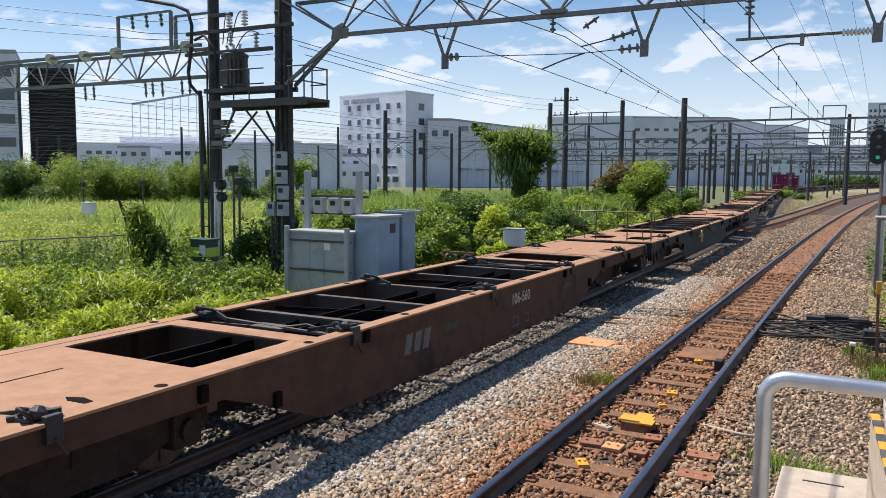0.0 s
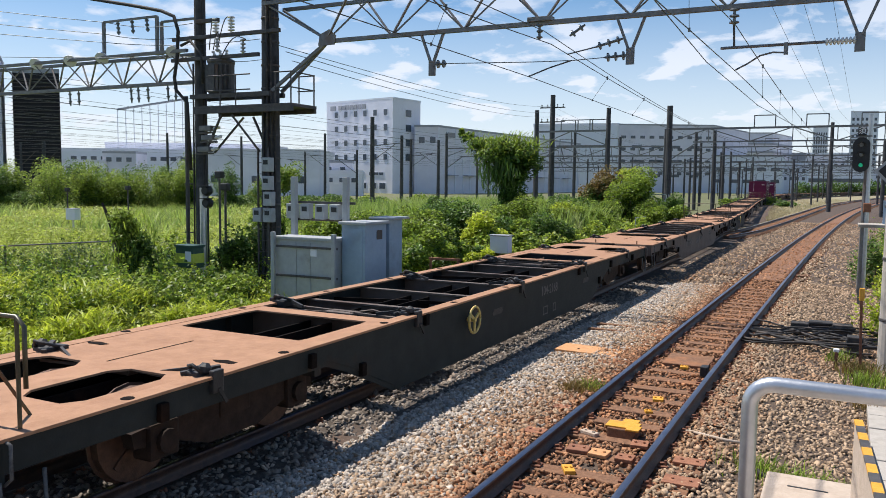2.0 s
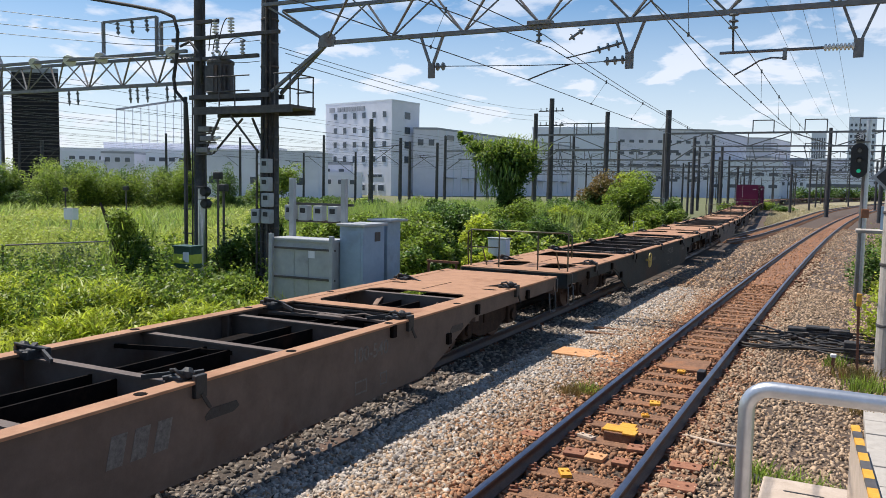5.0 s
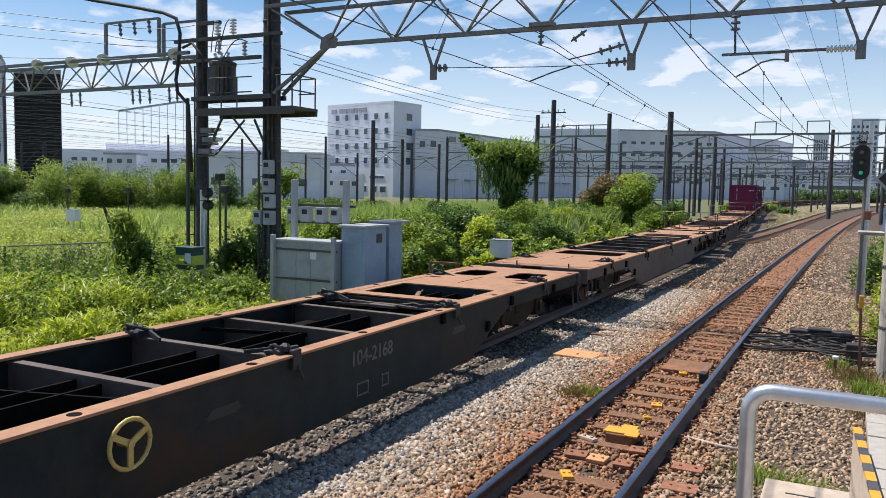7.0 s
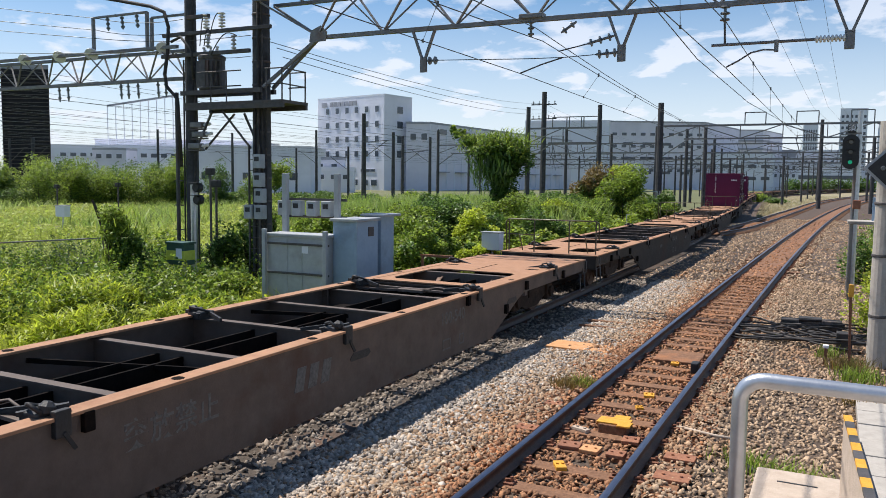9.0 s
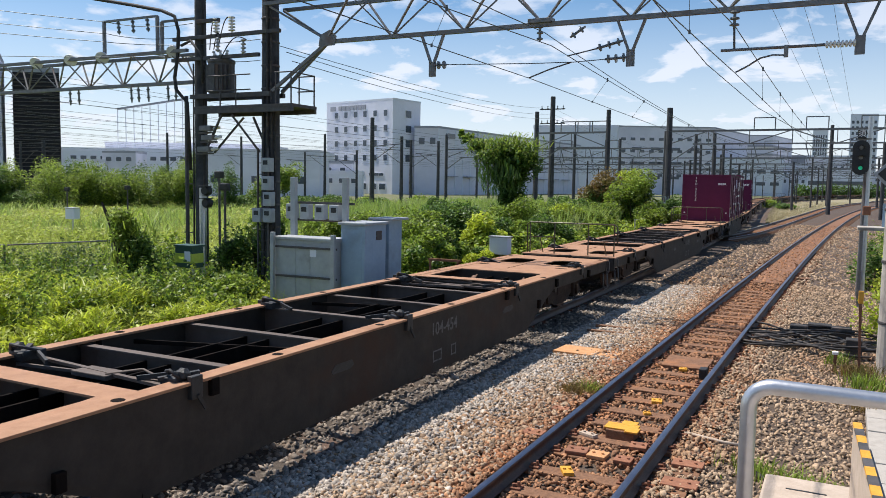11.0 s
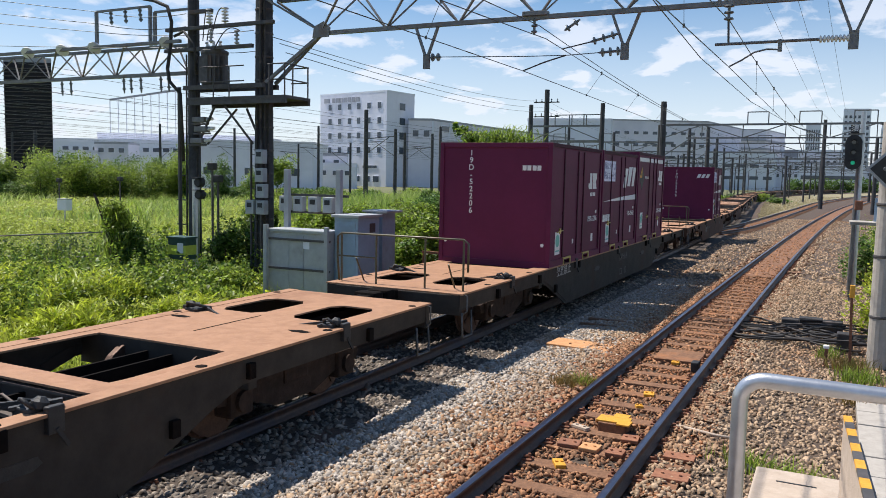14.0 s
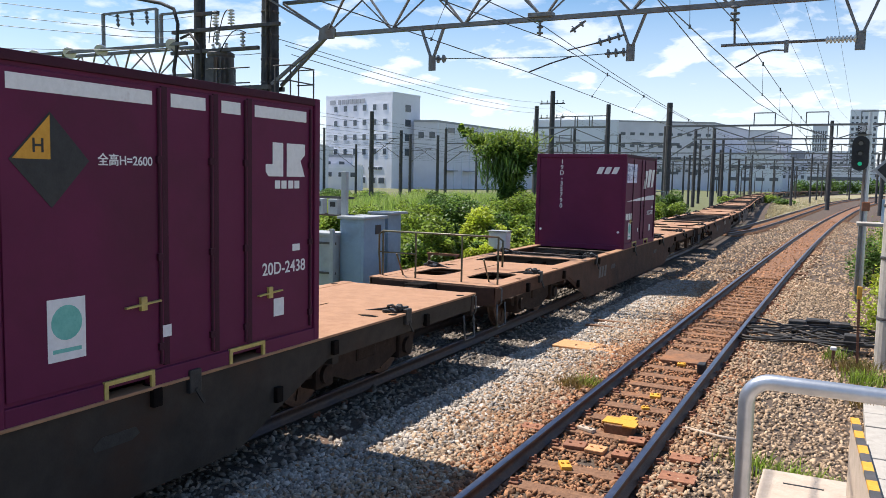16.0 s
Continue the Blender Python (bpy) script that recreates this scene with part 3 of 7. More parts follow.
def wagon_pose(n, t):
    """The pose of wagon n (its middle, on rail level) at t seconds."""
    s = PITCH * n - wagon_at(t) + PITCH / 2 + SETBACK.get(n, 0.0)
    a, b = on_track(s - 7.1), on_track(s + 7.1)
    d = b - a
    return Matrix.Translation((a + b) / 2) @ Matrix.Rotation(math.atan2(-d.x, d.y), 4, "Z")


def text(name, words, size, material, parent, m, spacing=1.0, vertical=False):
    """Painted writing as a thin mesh. It reads along +x, up is +y, in its own plane."""
    cu = bpy.data.curves.new(name, "FONT")
    cu.body = "\n".join(words) if vertical else words
    cu.size, cu.align_x, cu.align_y, cu.extrude, cu.space_character = size, "CENTER", "CENTER", 0.001, spacing
    cu.space_line, cu.offset = 0.92, size * 0.013
    tmp = bpy.data.objects.new(name, cu)
    scene.collection.objects.link(tmp)
    bpy.context.view_layer.update()
    me = bpy.data.meshes.new_from_object(tmp.evaluated_get(bpy.context.evaluated_depsgraph_get()))
    bpy.data.objects.remove(tmp)
    me.materials.clear()
    me.materials.append(M[material])
    ob = new(name, me)
    ob.parent, ob.matrix_basis = parent, m
    return ob


# writing planes: on a wagon's side that faces the platform, and on a container's end
SIDE = Matrix(((0, 0, 1, 0), (1, 0, 0, 0), (0, 1, 0, 0), (0, 0, 0, 1)))
END = Matrix(((1, 0, 0, 0), (0, 0, -1, 0), (0, 1, 0, 0), (0, 0, 0, 1)))


def belly(y, deep):
    a = abs(y)
    return float(np.interp(a, [0, 4.4, 5.5, 5.9, HALF], [deep, deep, 0.60, 0.74, 0.76]))


def cut_plate(xr, yr, holes, z0, z1, e):
    """A plate with rectangular holes whose corners are cut off, as one connected mesh; e mirrors it in y."""
    xs = sorted({*xr, *(v for h in holes for v in (h[0], h[0] + 0.12, h[1] - 0.12, h[1]))})
    ys = sorted({*yr, *(v for h in holes for v in (h[2], h[2] + 0.16, h[3] - 0.16, h[3]))})
    bm = bmesh.new()
    vs = {}

    def v(i, j, k):
        if (i, j, k) not in vs:
            vs[i, j, k] = bm.verts.new((xs[i], e * ys[j], (z0, z1)[k]))
        return vs[i, j, k]

    tops = []
    for i in range(len(xs) - 1):
        for j in range(len(ys) - 1):
            q = [(i, j), (i + 1, j), (i + 1, j + 1), (i, j + 1)]
            cx, cy = (xs[i] + xs[i + 1]) / 2, (ys[j] + ys[j + 1]) / 2
            inside = [h for h in holes if h[0] < cx < h[1] and h[2] < cy < h[3]]
            if inside:
                h = inside[0]
                corner = None
                for ci, hx in ((0, h[0]), (1, h[1])):
                    for cj, hy in ((0, h[2]), (1, h[3])):
                        if abs(xs[i + ci] - hx) < 1e-6 and abs(ys[j + cj] - hy) < 1e-6:
                            corner = (ci, cj)
                if corner is None:
                    continue
                k = {(0, 0): 0, (1, 0): 1, (1, 1): 2, (0, 1): 3}[corner]
                q = [q[(k - 1) % 4], q[k], q[(k + 1) % 4]]
            tops.append(bm.faces.new([v(a, b, 1) for a, b in q]))
    ex = bmesh.ops.extrude_face_region(bm, geom=tops)
    bmesh.ops.translate(bm, verts=[g for g in ex["geom"] if isinstance(g, bmesh.types.BMVert)], vec=(0, 0, z0 - z1))
    bmesh.ops.recalc_face_normals(bm, faces=bm.faces)
    return bm


def bogie(root, y, side_mat):
    bm = B()
    for s in (-1, 1):
        x = s * 0.86
        slab(bm, [(-1.25, 0.42), (-0.75, 0.36), (-0.35, 0.22), (0.35, 0.22), (0.75, 0.36), (1.25, 0.42), (1.28, 0.56), (0.8, 0.60), (0.4, 0.66), (-0.4, 0.66), (-0.8, 0.60), (-1.28, 0.56)], 0.13, "x", x)
        for yy in (-0.95, 0.95):
            box(bm, x - 0.11, x + 0.12, yy - 0.17, yy + 0.17, 0.27, 0.60, 0.03)
            bar(bm, (x + s * 0.06, yy, 0.43), (x + s * 0.17, yy, 0.43), 0.11, sides=12)
        for yy in (-0.14, 0.0, 0.14):
            bar(bm, (x, yy, 0.30), (x, yy, 0.56), 0.055, sides=8)
    box(bm, -0.95, 0.95, -0.22, 0.22, 0.42, 0.70, 0.03)
    bar(bm, (-0.7, -0.55, 0.36), (0.7, -0.55, 0.36), 0.04, sides=6)
    bar(bm, (-0.7, 0.55, 0.36), (0.7, 0.55, 0.36), 0.04, sides=6)
    for s in (-1, 1):
        for yy in (-0.47, 0.47):
            box(bm, s * 0.56 - 0.05, s * 0.56 + 0.05, yy - 0.05, yy + 0.05, 0.28, 0.58, 0.01)
    bg = part("bogie", bm, "bogie", root, "rust-brown cast bogie with shade in its colour")
    bg.location = (0, y, 0)
    for yy in (-0.95, 0.95):
        w = lathe(B(), (-0.75, 0, 0), (1, 0, 0), [(0, 0.05), (0.11, 0.07), (0.115, 0.15), (0.12, 0.30), (0.125, 0.40), (0.13, 0.430), (0.215, 0.434), (0.22, 0.46), (0.245, 0.455), (0.25, 0.14), (0.30, 0.08), (1.20, 0.08), (1.25, 0.14), (1.255, 0.455), (1.28, 0.46), (1.285, 0.434), (1.37, 0.430), (1.375, 0.40), (1.38, 0.30), (1.385, 0.15), (1.39, 0.07), (1.5, 0.05)], 20)
        for s in (-1, 1):
            for k in range(4):
                a = k * math.pi / 2
                bar(w, (s * 0.635, 0.16 * math.cos(a), 0.16 * math.sin(a)), (s * 0.635, 0.36 * math.cos(a), 0.36 * math.sin(a)), 0.03, 0.05)
        ws = part("wheelset", w, "wheel", bg)
        ws.location = (0, yy, 0.43)
    return bg


def end_railing(root):
    """The end railing: posts over the front deck with a bent top tube across."""
    y = -HALF + 0.28
    top = tube(B(), [(-1.20, y + 0.05, TOP), (-1.20, y, TOP + 0.4), (-1.20, y, TOP + 0.74), (-1.12, y, TOP + 0.80), (1.12, y, TOP + 0.80), (1.20, y, TOP + 0.74), (1.20, y, TOP + 0.3)], 0.018)
    rail = part("end_railing", top, "tube_rail", root, "thin worn olive-brown steel tube railing at the wagon end")
    for x in (-1.12, -0.45, 0.45, 1.12):
        part("post", bar(B(), (x, y, TOP - 0.03), (x, y, TOP + 0.80), 0.017, sides=6), "tube_rail", rail)
    for x in (-0.85, 0.85):
        part("stay", bar(B(), (x, y + 0.28, TOP - 0.02), (x, y + 0.02, TOP + 0.40), 0.014, sides=6), "tube_rail", rail)
    part("middle_bar", bar(B(), (-1.2, y, TOP + 0.42), (-0.45, y, TOP + 0.42), 0.013, sides=6), "tube_rail", rail)


def wagon(label, side_mat, deep, solid_end, railing, wheel, number, marks):
    root = empty("container_wagon")
    tagged(root, label, "freight wagon", "wagons of the freight train")
    W = 1.235
    ys = [-HALF, -5.9, -5.5, -4.4, 4.4, 5.5, 5.9, HALF]
    for s in (-1, 1):
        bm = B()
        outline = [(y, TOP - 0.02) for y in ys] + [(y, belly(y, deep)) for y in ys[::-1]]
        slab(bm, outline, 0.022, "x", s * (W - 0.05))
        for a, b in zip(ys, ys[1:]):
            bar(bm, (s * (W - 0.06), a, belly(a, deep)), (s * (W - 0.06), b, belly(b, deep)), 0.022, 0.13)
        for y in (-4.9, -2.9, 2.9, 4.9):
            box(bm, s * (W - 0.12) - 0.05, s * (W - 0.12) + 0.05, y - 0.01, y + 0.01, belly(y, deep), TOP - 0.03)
        # side colour is darker than the deck's and already holds shade
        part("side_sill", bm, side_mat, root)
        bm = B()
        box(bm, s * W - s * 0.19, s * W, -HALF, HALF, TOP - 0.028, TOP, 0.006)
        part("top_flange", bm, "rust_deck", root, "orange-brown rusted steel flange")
    # end decks: plates round openings
    for e in (-1, 1):
        solid = solid_end == e
        x1 = W - 0.19
        if solid:
            holes = [(-x1 + 0.14, x1 - 0.14, 4.6, 5.9)]
        elif e < 0 or solid_end == 9:
            holes = [(-x1 + 0.16, -0.22, 7.85, 8.95), (0.22, x1 - 0.16, 7.85, 8.95), (-x1 + 0.14, x1 - 0.14, 4.6, 6.0)]
        else:
            holes = [(-x1 + 0.16, x1 - 0.16, 4.6, 6.4)]
        bm = cut_plate((-x1, x1), (4.3, HALF - 0.02), holes, TOP - 0.026, TOP - 0.006, e)
        part("end_deck", bm, "rust_deck", root, "flat rusted steel deck plate with openings")
        for x in (-0.9, 0.9):
            part("deck_socket", slab(B(), [(x - 0.16, e * 7.2), (x - 0.06, e * 7.2 - 0.06), (x + 0.12, e * 7.2 - 0.05), (x + 0.16, e * 7.2 + 0.02), (x - 0.02, e * 7.2 + 0.06)], 0.004, "z", TOP - 0.004), "under", root)
        part("weld_seam", bar(B(), (-0.1, e * 6.6, TOP - 0.005), (-0.1, e * 7.75, TOP - 0.005), 0.016, 0.006), "under", root)
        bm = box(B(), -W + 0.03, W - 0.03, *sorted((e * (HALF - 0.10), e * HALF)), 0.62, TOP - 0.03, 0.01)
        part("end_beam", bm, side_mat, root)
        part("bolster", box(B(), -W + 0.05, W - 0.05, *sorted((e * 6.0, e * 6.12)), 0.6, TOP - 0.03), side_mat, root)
    for y in (-4.35, -3.1, -1.55, 0.0, 1.55, 3.1, 4.35):
        bm = box(B(), -W + 0.07, W - 0.07, y - 0.055, y + 0.055, TOP - 0.075, TOP - 0.05)
        box(bm, -W + 0.07, W - 0.07, y - 0.008, y + 0.008, TOP - 0.45, TOP - 0.075)
        part("cross_beam", bm, "grey_side", root, "thin steel cross member")
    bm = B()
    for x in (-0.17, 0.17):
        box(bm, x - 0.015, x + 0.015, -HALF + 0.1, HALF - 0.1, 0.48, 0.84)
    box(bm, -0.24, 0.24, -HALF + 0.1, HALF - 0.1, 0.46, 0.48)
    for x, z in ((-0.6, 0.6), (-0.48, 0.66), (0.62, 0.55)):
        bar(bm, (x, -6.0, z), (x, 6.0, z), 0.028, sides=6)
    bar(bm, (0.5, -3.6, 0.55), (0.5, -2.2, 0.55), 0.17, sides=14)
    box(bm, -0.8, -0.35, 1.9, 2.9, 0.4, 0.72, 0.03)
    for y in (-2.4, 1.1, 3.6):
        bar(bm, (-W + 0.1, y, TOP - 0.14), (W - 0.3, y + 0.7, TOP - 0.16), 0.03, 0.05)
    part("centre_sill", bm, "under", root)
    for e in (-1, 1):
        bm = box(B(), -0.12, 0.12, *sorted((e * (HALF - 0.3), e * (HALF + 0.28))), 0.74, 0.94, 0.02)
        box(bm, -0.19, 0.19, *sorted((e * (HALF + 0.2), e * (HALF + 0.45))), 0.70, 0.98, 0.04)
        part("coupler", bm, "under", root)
        bm = B()
        tube(bm, [(0.45, e * (HALF - 0.05), 0.72), (0.5, e * (HALF + 0.2), 0.5), (0.42, e * (HALF + 0.38), 0.46)], 0.028)
        tube(bm, [(-0.4, e * (HALF - 0.05), 0.72), (-0.5, e * (HALF + 0.2), 0.48), (-0.44, e * (HALF + 0.38), 0.46)], 0.028)
        part("brake_hose", bm, "rubber", root)
        for s in (-1, 1):
            bm = B()
            y0 = e * (HALF - 0.22)
            tube(bm, [(s * (W - 0.02), y0 - 0.17, 0.66), (s * (W + 0.0), y0 - 0.17, 0.28), (s * (W + 0.0), y0 + 0.17, 0.28), (s * (W - 0.02), y0 + 0.17, 0.66)], 0.016)
            part("step_stirrup", bm, "worn_paint", root)
            bm = tube(B(), [(s * (W - 0.04), y0 + e * 0.12, 0.62), (s * (W + 0.04), y0 + e * 0.12, 0.68), (s * (W + 0.04), y0 + e * 0.12, 0.92), (s * (W - 0.04), y0 + e * 0.12, 0.94)], 0.013)
            part("grab_iron", bm, "worn_paint", root)
    for k in (-2, -1, 0, 1, 2):
        for s in (-1, 1):
            y = 3.83 * k
            bm = box(B(), s * (W - 0.20) - 0.10, s * (W - 0.20) + 0.10, y - 0.14, y + 0.14, TOP - 0.06, TOP + 0.035, 0.015)
            lathe(bm, (s * (W - 0.12), y - 0.05, TOP + 0.02), (0, 0.3, 1), [(0, 0.06), (0.05, 0.065), (0.09, 0.03)], 8)
            box(bm, s * (W - 0.02) - 0.03, s * (W - 0.02) + 0.03, y - 0.07, y + 0.07, TOP - 0.16, TOP + 0.05, 0.012)
            bar(bm, (s * (W - 0.25), y + 0.05, TOP + 0.03), (s * (W - 0.62), y - 0.1, TOP - 0.03), 0.03, 0.045)
            bar(bm, (s * (W + 0.01), y, TOP - 0.12), (s * (W + 0.03), y + 0.08, TOP - 0.26), 0.02, 0.03)
            bar(bm, (s * (W - 0.3), y - 0.16, TOP + 0.015), (s * (W - 0.08), y + 0.12, TOP + 0.05), 0.05, 0.03)
            tube(bm, [(s * (W - 0.1), y - 0.1, TOP + 0.03), (s * (W - 0.16), y - 0.16, TOP + 0.11), (s * (W - 0.26), y - 0.1, TOP + 0.08), (s * (W - 0.34), y + 0.05, TOP + 0.02)], 0.018, 5)
            part("container_lock", bm, "black", root, "black steel container tie-down lock")
    for k in (-2, -1, 1):
        bm = B()
        y = 3.83 * k
        bar(bm, (-W + 0.2, y + 0.1, TOP - 0.06), (W - 0.2, y - 0.12, TOP - 0.06), 0.05, 0.03)
        bar(bm, (-W + 0.2, y - 0.12, TOP - 0.09), (W - 0.2, y + 0.08, TOP - 0.08), 0.03, 0.03)
        box(bm, -0.22, 0.25, y - 0.14, y + 0.10, TOP - 0.10, TOP - 0.05, 0.01)
        tube(bm, [(0.2, y - 0.1, TOP - 0.05), (0.4, y + 0.16, TOP - 0.03), (0.75, y + 0.05, TOP - 0.05)], 0.015, 5)
        part("lock_rod", bm, "grey_side", root)
    for y in (-7.1, 7.1):
        bogie(root, y, side_mat)
    if railing:
        end_railing(root)
    else:
        bm = B()
        for x in (-0.5, 0.75):
            bar(bm, (x, -HALF + 0.1, TOP - 0.05), (x, -HALF + 0.1, TOP + 0.09), 0.022, 0.035)
        part("stub_post", bm, "rust_side_shaded", root)
    if wheel:
        bm = B()
        c = Vector((W + 0.09, -2.24, 0.66))
        tube(bm, [c + Vector((0, 0.20 * math.cos(a), 0.20 * math.sin(a))) for a in np.linspace(0, 2 * math.pi, 19)], 0.02)
        for a in (0.5, 2.6, 4.7):
            bar(bm, c, c + Vector((0, 0.2 * math.cos(a), 0.2 * math.sin(a))), 0.02, 0.05)
        bar(bm, c - Vector((0.12, 0, 0)), c + Vector((0.02, 0, 0)), 0.035, sides=8)
        part("brake_wheel", bm, "brass", root, "dull yellow spoked hand-brake wheel")
    # painted marks on the side web, which reads towards the platform
    x = W - 0.037
    if number:
        text("number_marking", number, 0.25, "faded_paint" if side_mat == "rust_side_shaded" else "worn_paint", root, Matrix.Translation((x, marks, 0.68)) @ SIDE)
        for a, w in ((-0.35, 0.26), (0.22, 0.16)):
            bm = B()
            for z in (0.36, 0.22):
                box(bm, x, x + 0.002, marks + a, marks + a + w, z, z + 0.02)
            for q in (a, a + w - 0.02):
                box(bm, x, x + 0.0025, marks + q, marks + q + 0.02, 0.215, 0.385)
            part("stencil_marking", bm, "worn_paint", root)
    for y in (marks - 2.6, marks + 2.4):
        part("side_slot", slab(B(), [(y - 0.22, 0.60), (y - 0.14, 0.66), (y + 0.2, 0.66), (y + 0.24, 0.60), (y + 0.16, 0.56), (y - 0.2, 0.56)], 0.004, "x", x), "black", root)
    if side_mat == "grey_side":
        text("warning_marking", "突放禁止", 0.28, "worn_paint", root, Matrix.Translation((x, marks - 5.6, 0.60)) @ SIDE)
    if number == "104-964":
        text("warning_marking", "突放禁止", 0.24, "faded_paint", root, Matrix.Translation((x, -4.62, 0.82)) @ SIDE)
    if side_mat in ("grey_side", "rust_side_shaded"):
        for k in range(3):
            part("worn_mark", slab(B(), [(marks - 3.9 + k * 0.24, 0.44), (marks - 3.74 + k * 0.24, 0.44), (marks - 3.68 + k * 0.24, 0.70), (marks - 3.84 + k * 0.24, 0.70)], 0.003, "x", x), "worn_paint", root)
    for y, z in ((-8.3, 0.78), (-6.2, 0.80), (-5.2, 0.5), (5.0, 0.5), (6.0, 0.8), (8.2, 0.78), (-3.6, 0.86), (3.4, 0.86)):
        part("bracket", box(B(), W - 0.045, W + 0.012, y - 0.05, y + 0.05, z - 0.08, z + 0.08, 0.012), "under", root)
    for s in (-1, 1):
        for y in np.arange(-9.0, 9.1, 2.0):
            part("flange_eye", lathe(B(), (s * (W - 0.09), y + 0.4, TOP), (0, 0, 1), [(0, 0.06), (0.004, 0.055)], 9), "under", root)
    return root


def logo_long(bm, x, y, z, s):
    """A slanted emblem of three plain blocks."""
    for a, w, b, t in ((0.0, 0.34, 0.0, 0.44), (0.40, 0.36, 0.03, 0.48), (0.82, 0.30, 0.03, 0.48)):
        slab(bm, [(y + a * s, z + b * s), (y + (a + w * 0.7) * s, z + b * s), (y + (a + w + 0.12) * s, z + t * s), (y + (a + 0.14) * s, z + t * s)], 0.003, "x", x)


def logo_short(bm, x, y, z, s):
    """Two plain blocks with a notch each."""
    slab(bm, [(y, z + 0.06 * s), (y + 0.06 * s, z), (y + 0.36 * s, z), (y + 0.36 * s, z + 0.45 * s), (y + 0.14 * s, z + 0.45 * s), (y + 0.14 * s, z + 0.16 * s), (y, z + 0.16 * s)], 0.003, "x", x)
    slab(bm, [(y + 0.44 * s, z), (y + 0.84 * s, z), (y + 0.74 * s, z + 0.22 * s), (y + 0.84 * s, z + 0.30 * s), (y + 0.84 * s, z + 0.45 * s), (y + 0.44 * s, z + 0.45 * s)], 0.003, "x", x)


def container(label, number, style, end_mark):
    """A twelve-foot box, 3.715 x 2.45 x 2.5 or 2.6 m, origin under its middle. Its doors face the platform."""
    root = empty("freight_container")
    tagged(root, label, "container", "containers on the train")
    X, Y, Z = 1.225, 1.857, 2.6 if style == "stripe" else 2.5
    bm = box(B(), -X + 0.03, X - 0.03, -Y + 0.03, Y - 0.03, 0.10, Z - 0.05, 0.0)
    body = part("body", bm, "purple", root)
    for sx in (-1, 1):
        for sy in (-1, 1):
            part("corner_post", box(B(), *sorted((sx * (X - 0.09), sx * X)), *sorted((sy * (Y - 0.09), sy * Y)), 0, Z, 0.012), "purple", root)
    for sx in (-1, 1):
        bm = box(B(), *sorted((sx * (X - 0.10), sx * (X - 0.004))), -Y + 0.09, Y - 0.09, Z - 0.075, Z, 0.01)
        part("top_rail", bm, "purple_dark", root, "dark maroon top rail")
        bm = B()
        for a, b in ((-Y + 0.09, -0.95), (-0.45, 0.45), (0.95, Y - 0.09)):
            box(bm, *sorted((sx * (X - 0.12), sx * (X - 0.004))), a, b, 0.0, 0.16, 0.01)
        box(bm, *sorted((sx * (X - 0.16), sx * (X - 0.05))), -Y + 0.09, Y - 0.09, 0.10, 0.17)
        part("bottom_rail", bm, "purple", root)
        for a in (-0.95, 0.45):
            bm = B()
            box(bm, *sorted((sx * (X - 0.02), sx * (X + 0.006))), a, a + 0.5, 0.135, 0.17)
            box(bm, *sorted((sx * (X - 0.02), sx * (X + 0.006))), a, a + 0.035, 0.02, 0.15)
            box(bm, *sorted((sx * (X - 0.02), sx * (X + 0.006))), a + 0.465, a + 0.5, 0.02, 0.15)
            part("fork_pocket", bm, "brass", root, "dull yellow fork pocket frame")
    for sy in (-1, 1):
        bm = box(B(), -X + 0.09, X - 0.09, *sorted((sy * (Y - 0.08), sy * (Y - 0.003))), Z - 0.10, Z - 0.002, 0.01)
        part("end_rail", bm, "purple", root)
        part("end_rail", box(B(), -X + 0.09, X - 0.09, *sorted((sy * (Y - 0.08), sy * (Y - 0.003))), 0.0, 0.12, 0.01), "purple", root)
    bm = box(B(), -X + 0.02, X - 0.02, -Y + 0.02, Y - 0.02, Z - 0.05, Z - 0.015)
    for y in np.linspace(-1.5, 1.5, 7):
        box(bm, -X + 0.1, X - 0.1, y - 0.05, y + 0.05, Z - 0.015, Z - 0.003)
    part("roof", bm, "purple", root)
    # doors, four leaves, with lock rods
    cuts = [-Y + 0.10, -0.98, 0.0, 0.42, Y - 0.10] if style != "stripe" else [-Y + 0.10, -0.30, 0.30, 0.75, Y - 0.10]
    for a, b in zip(cuts, cuts[1:]):
        bm = box(B(), X - 0.035, X - 0.014, a + 0.015, b - 0.015, 0.19, Z - 0.11, 0.008)
        d = part("door", bm, "purple", root)
        bm = bar(B(), (X - 0.004, b - 0.07, 0.2), (X - 0.004, b - 0.07, Z - 0.12), 0.014, sides=6)
        for z in (0.35, 1.1, 1.9):
            box(bm, X - 0.014, X + 0.012, b - 0.10, b - 0.04, z - 0.03, z + 0.03)
        part("lock_rod", bm, "purple_dark", d)
        if cuts[0] < a < 0.6:
            continue
        bm = B()
        h, hz = (a + 0.10, 0.62) if b > 1.4 else (b - 0.44, 0.72)
        bar(bm, (X + 0.006, h, hz), (X + 0.006, h + 0.36, hz + 0.02), 0.03, 0.014)
        box(bm, X - 0.014, X + 0.016, h + 0.15, h + 0.21, hz - 0.04, hz + 0.07)
        part("handle", bm, "brass", d, "dull yellow door handle")
    for y in cuts[1:-1]:
        bm = box(B(), X - 0.03, X - 0.012, y - 0.03, y + 0.03, 0.18, Z - 0.1)
        part("door_seam", bm, "purple_dark", root)
    x = X - 0.0115
    wb = B()
    if style == "stripe":
        for a, b in zip(cuts, cuts[1:]):
            box(wb, x - 0.001, x + 0.001, a + 0.07, b - 0.13, Z - 0.26, Z - 0.15)
        logo_short(wb, x, 0.98, 1.78, 0.74)
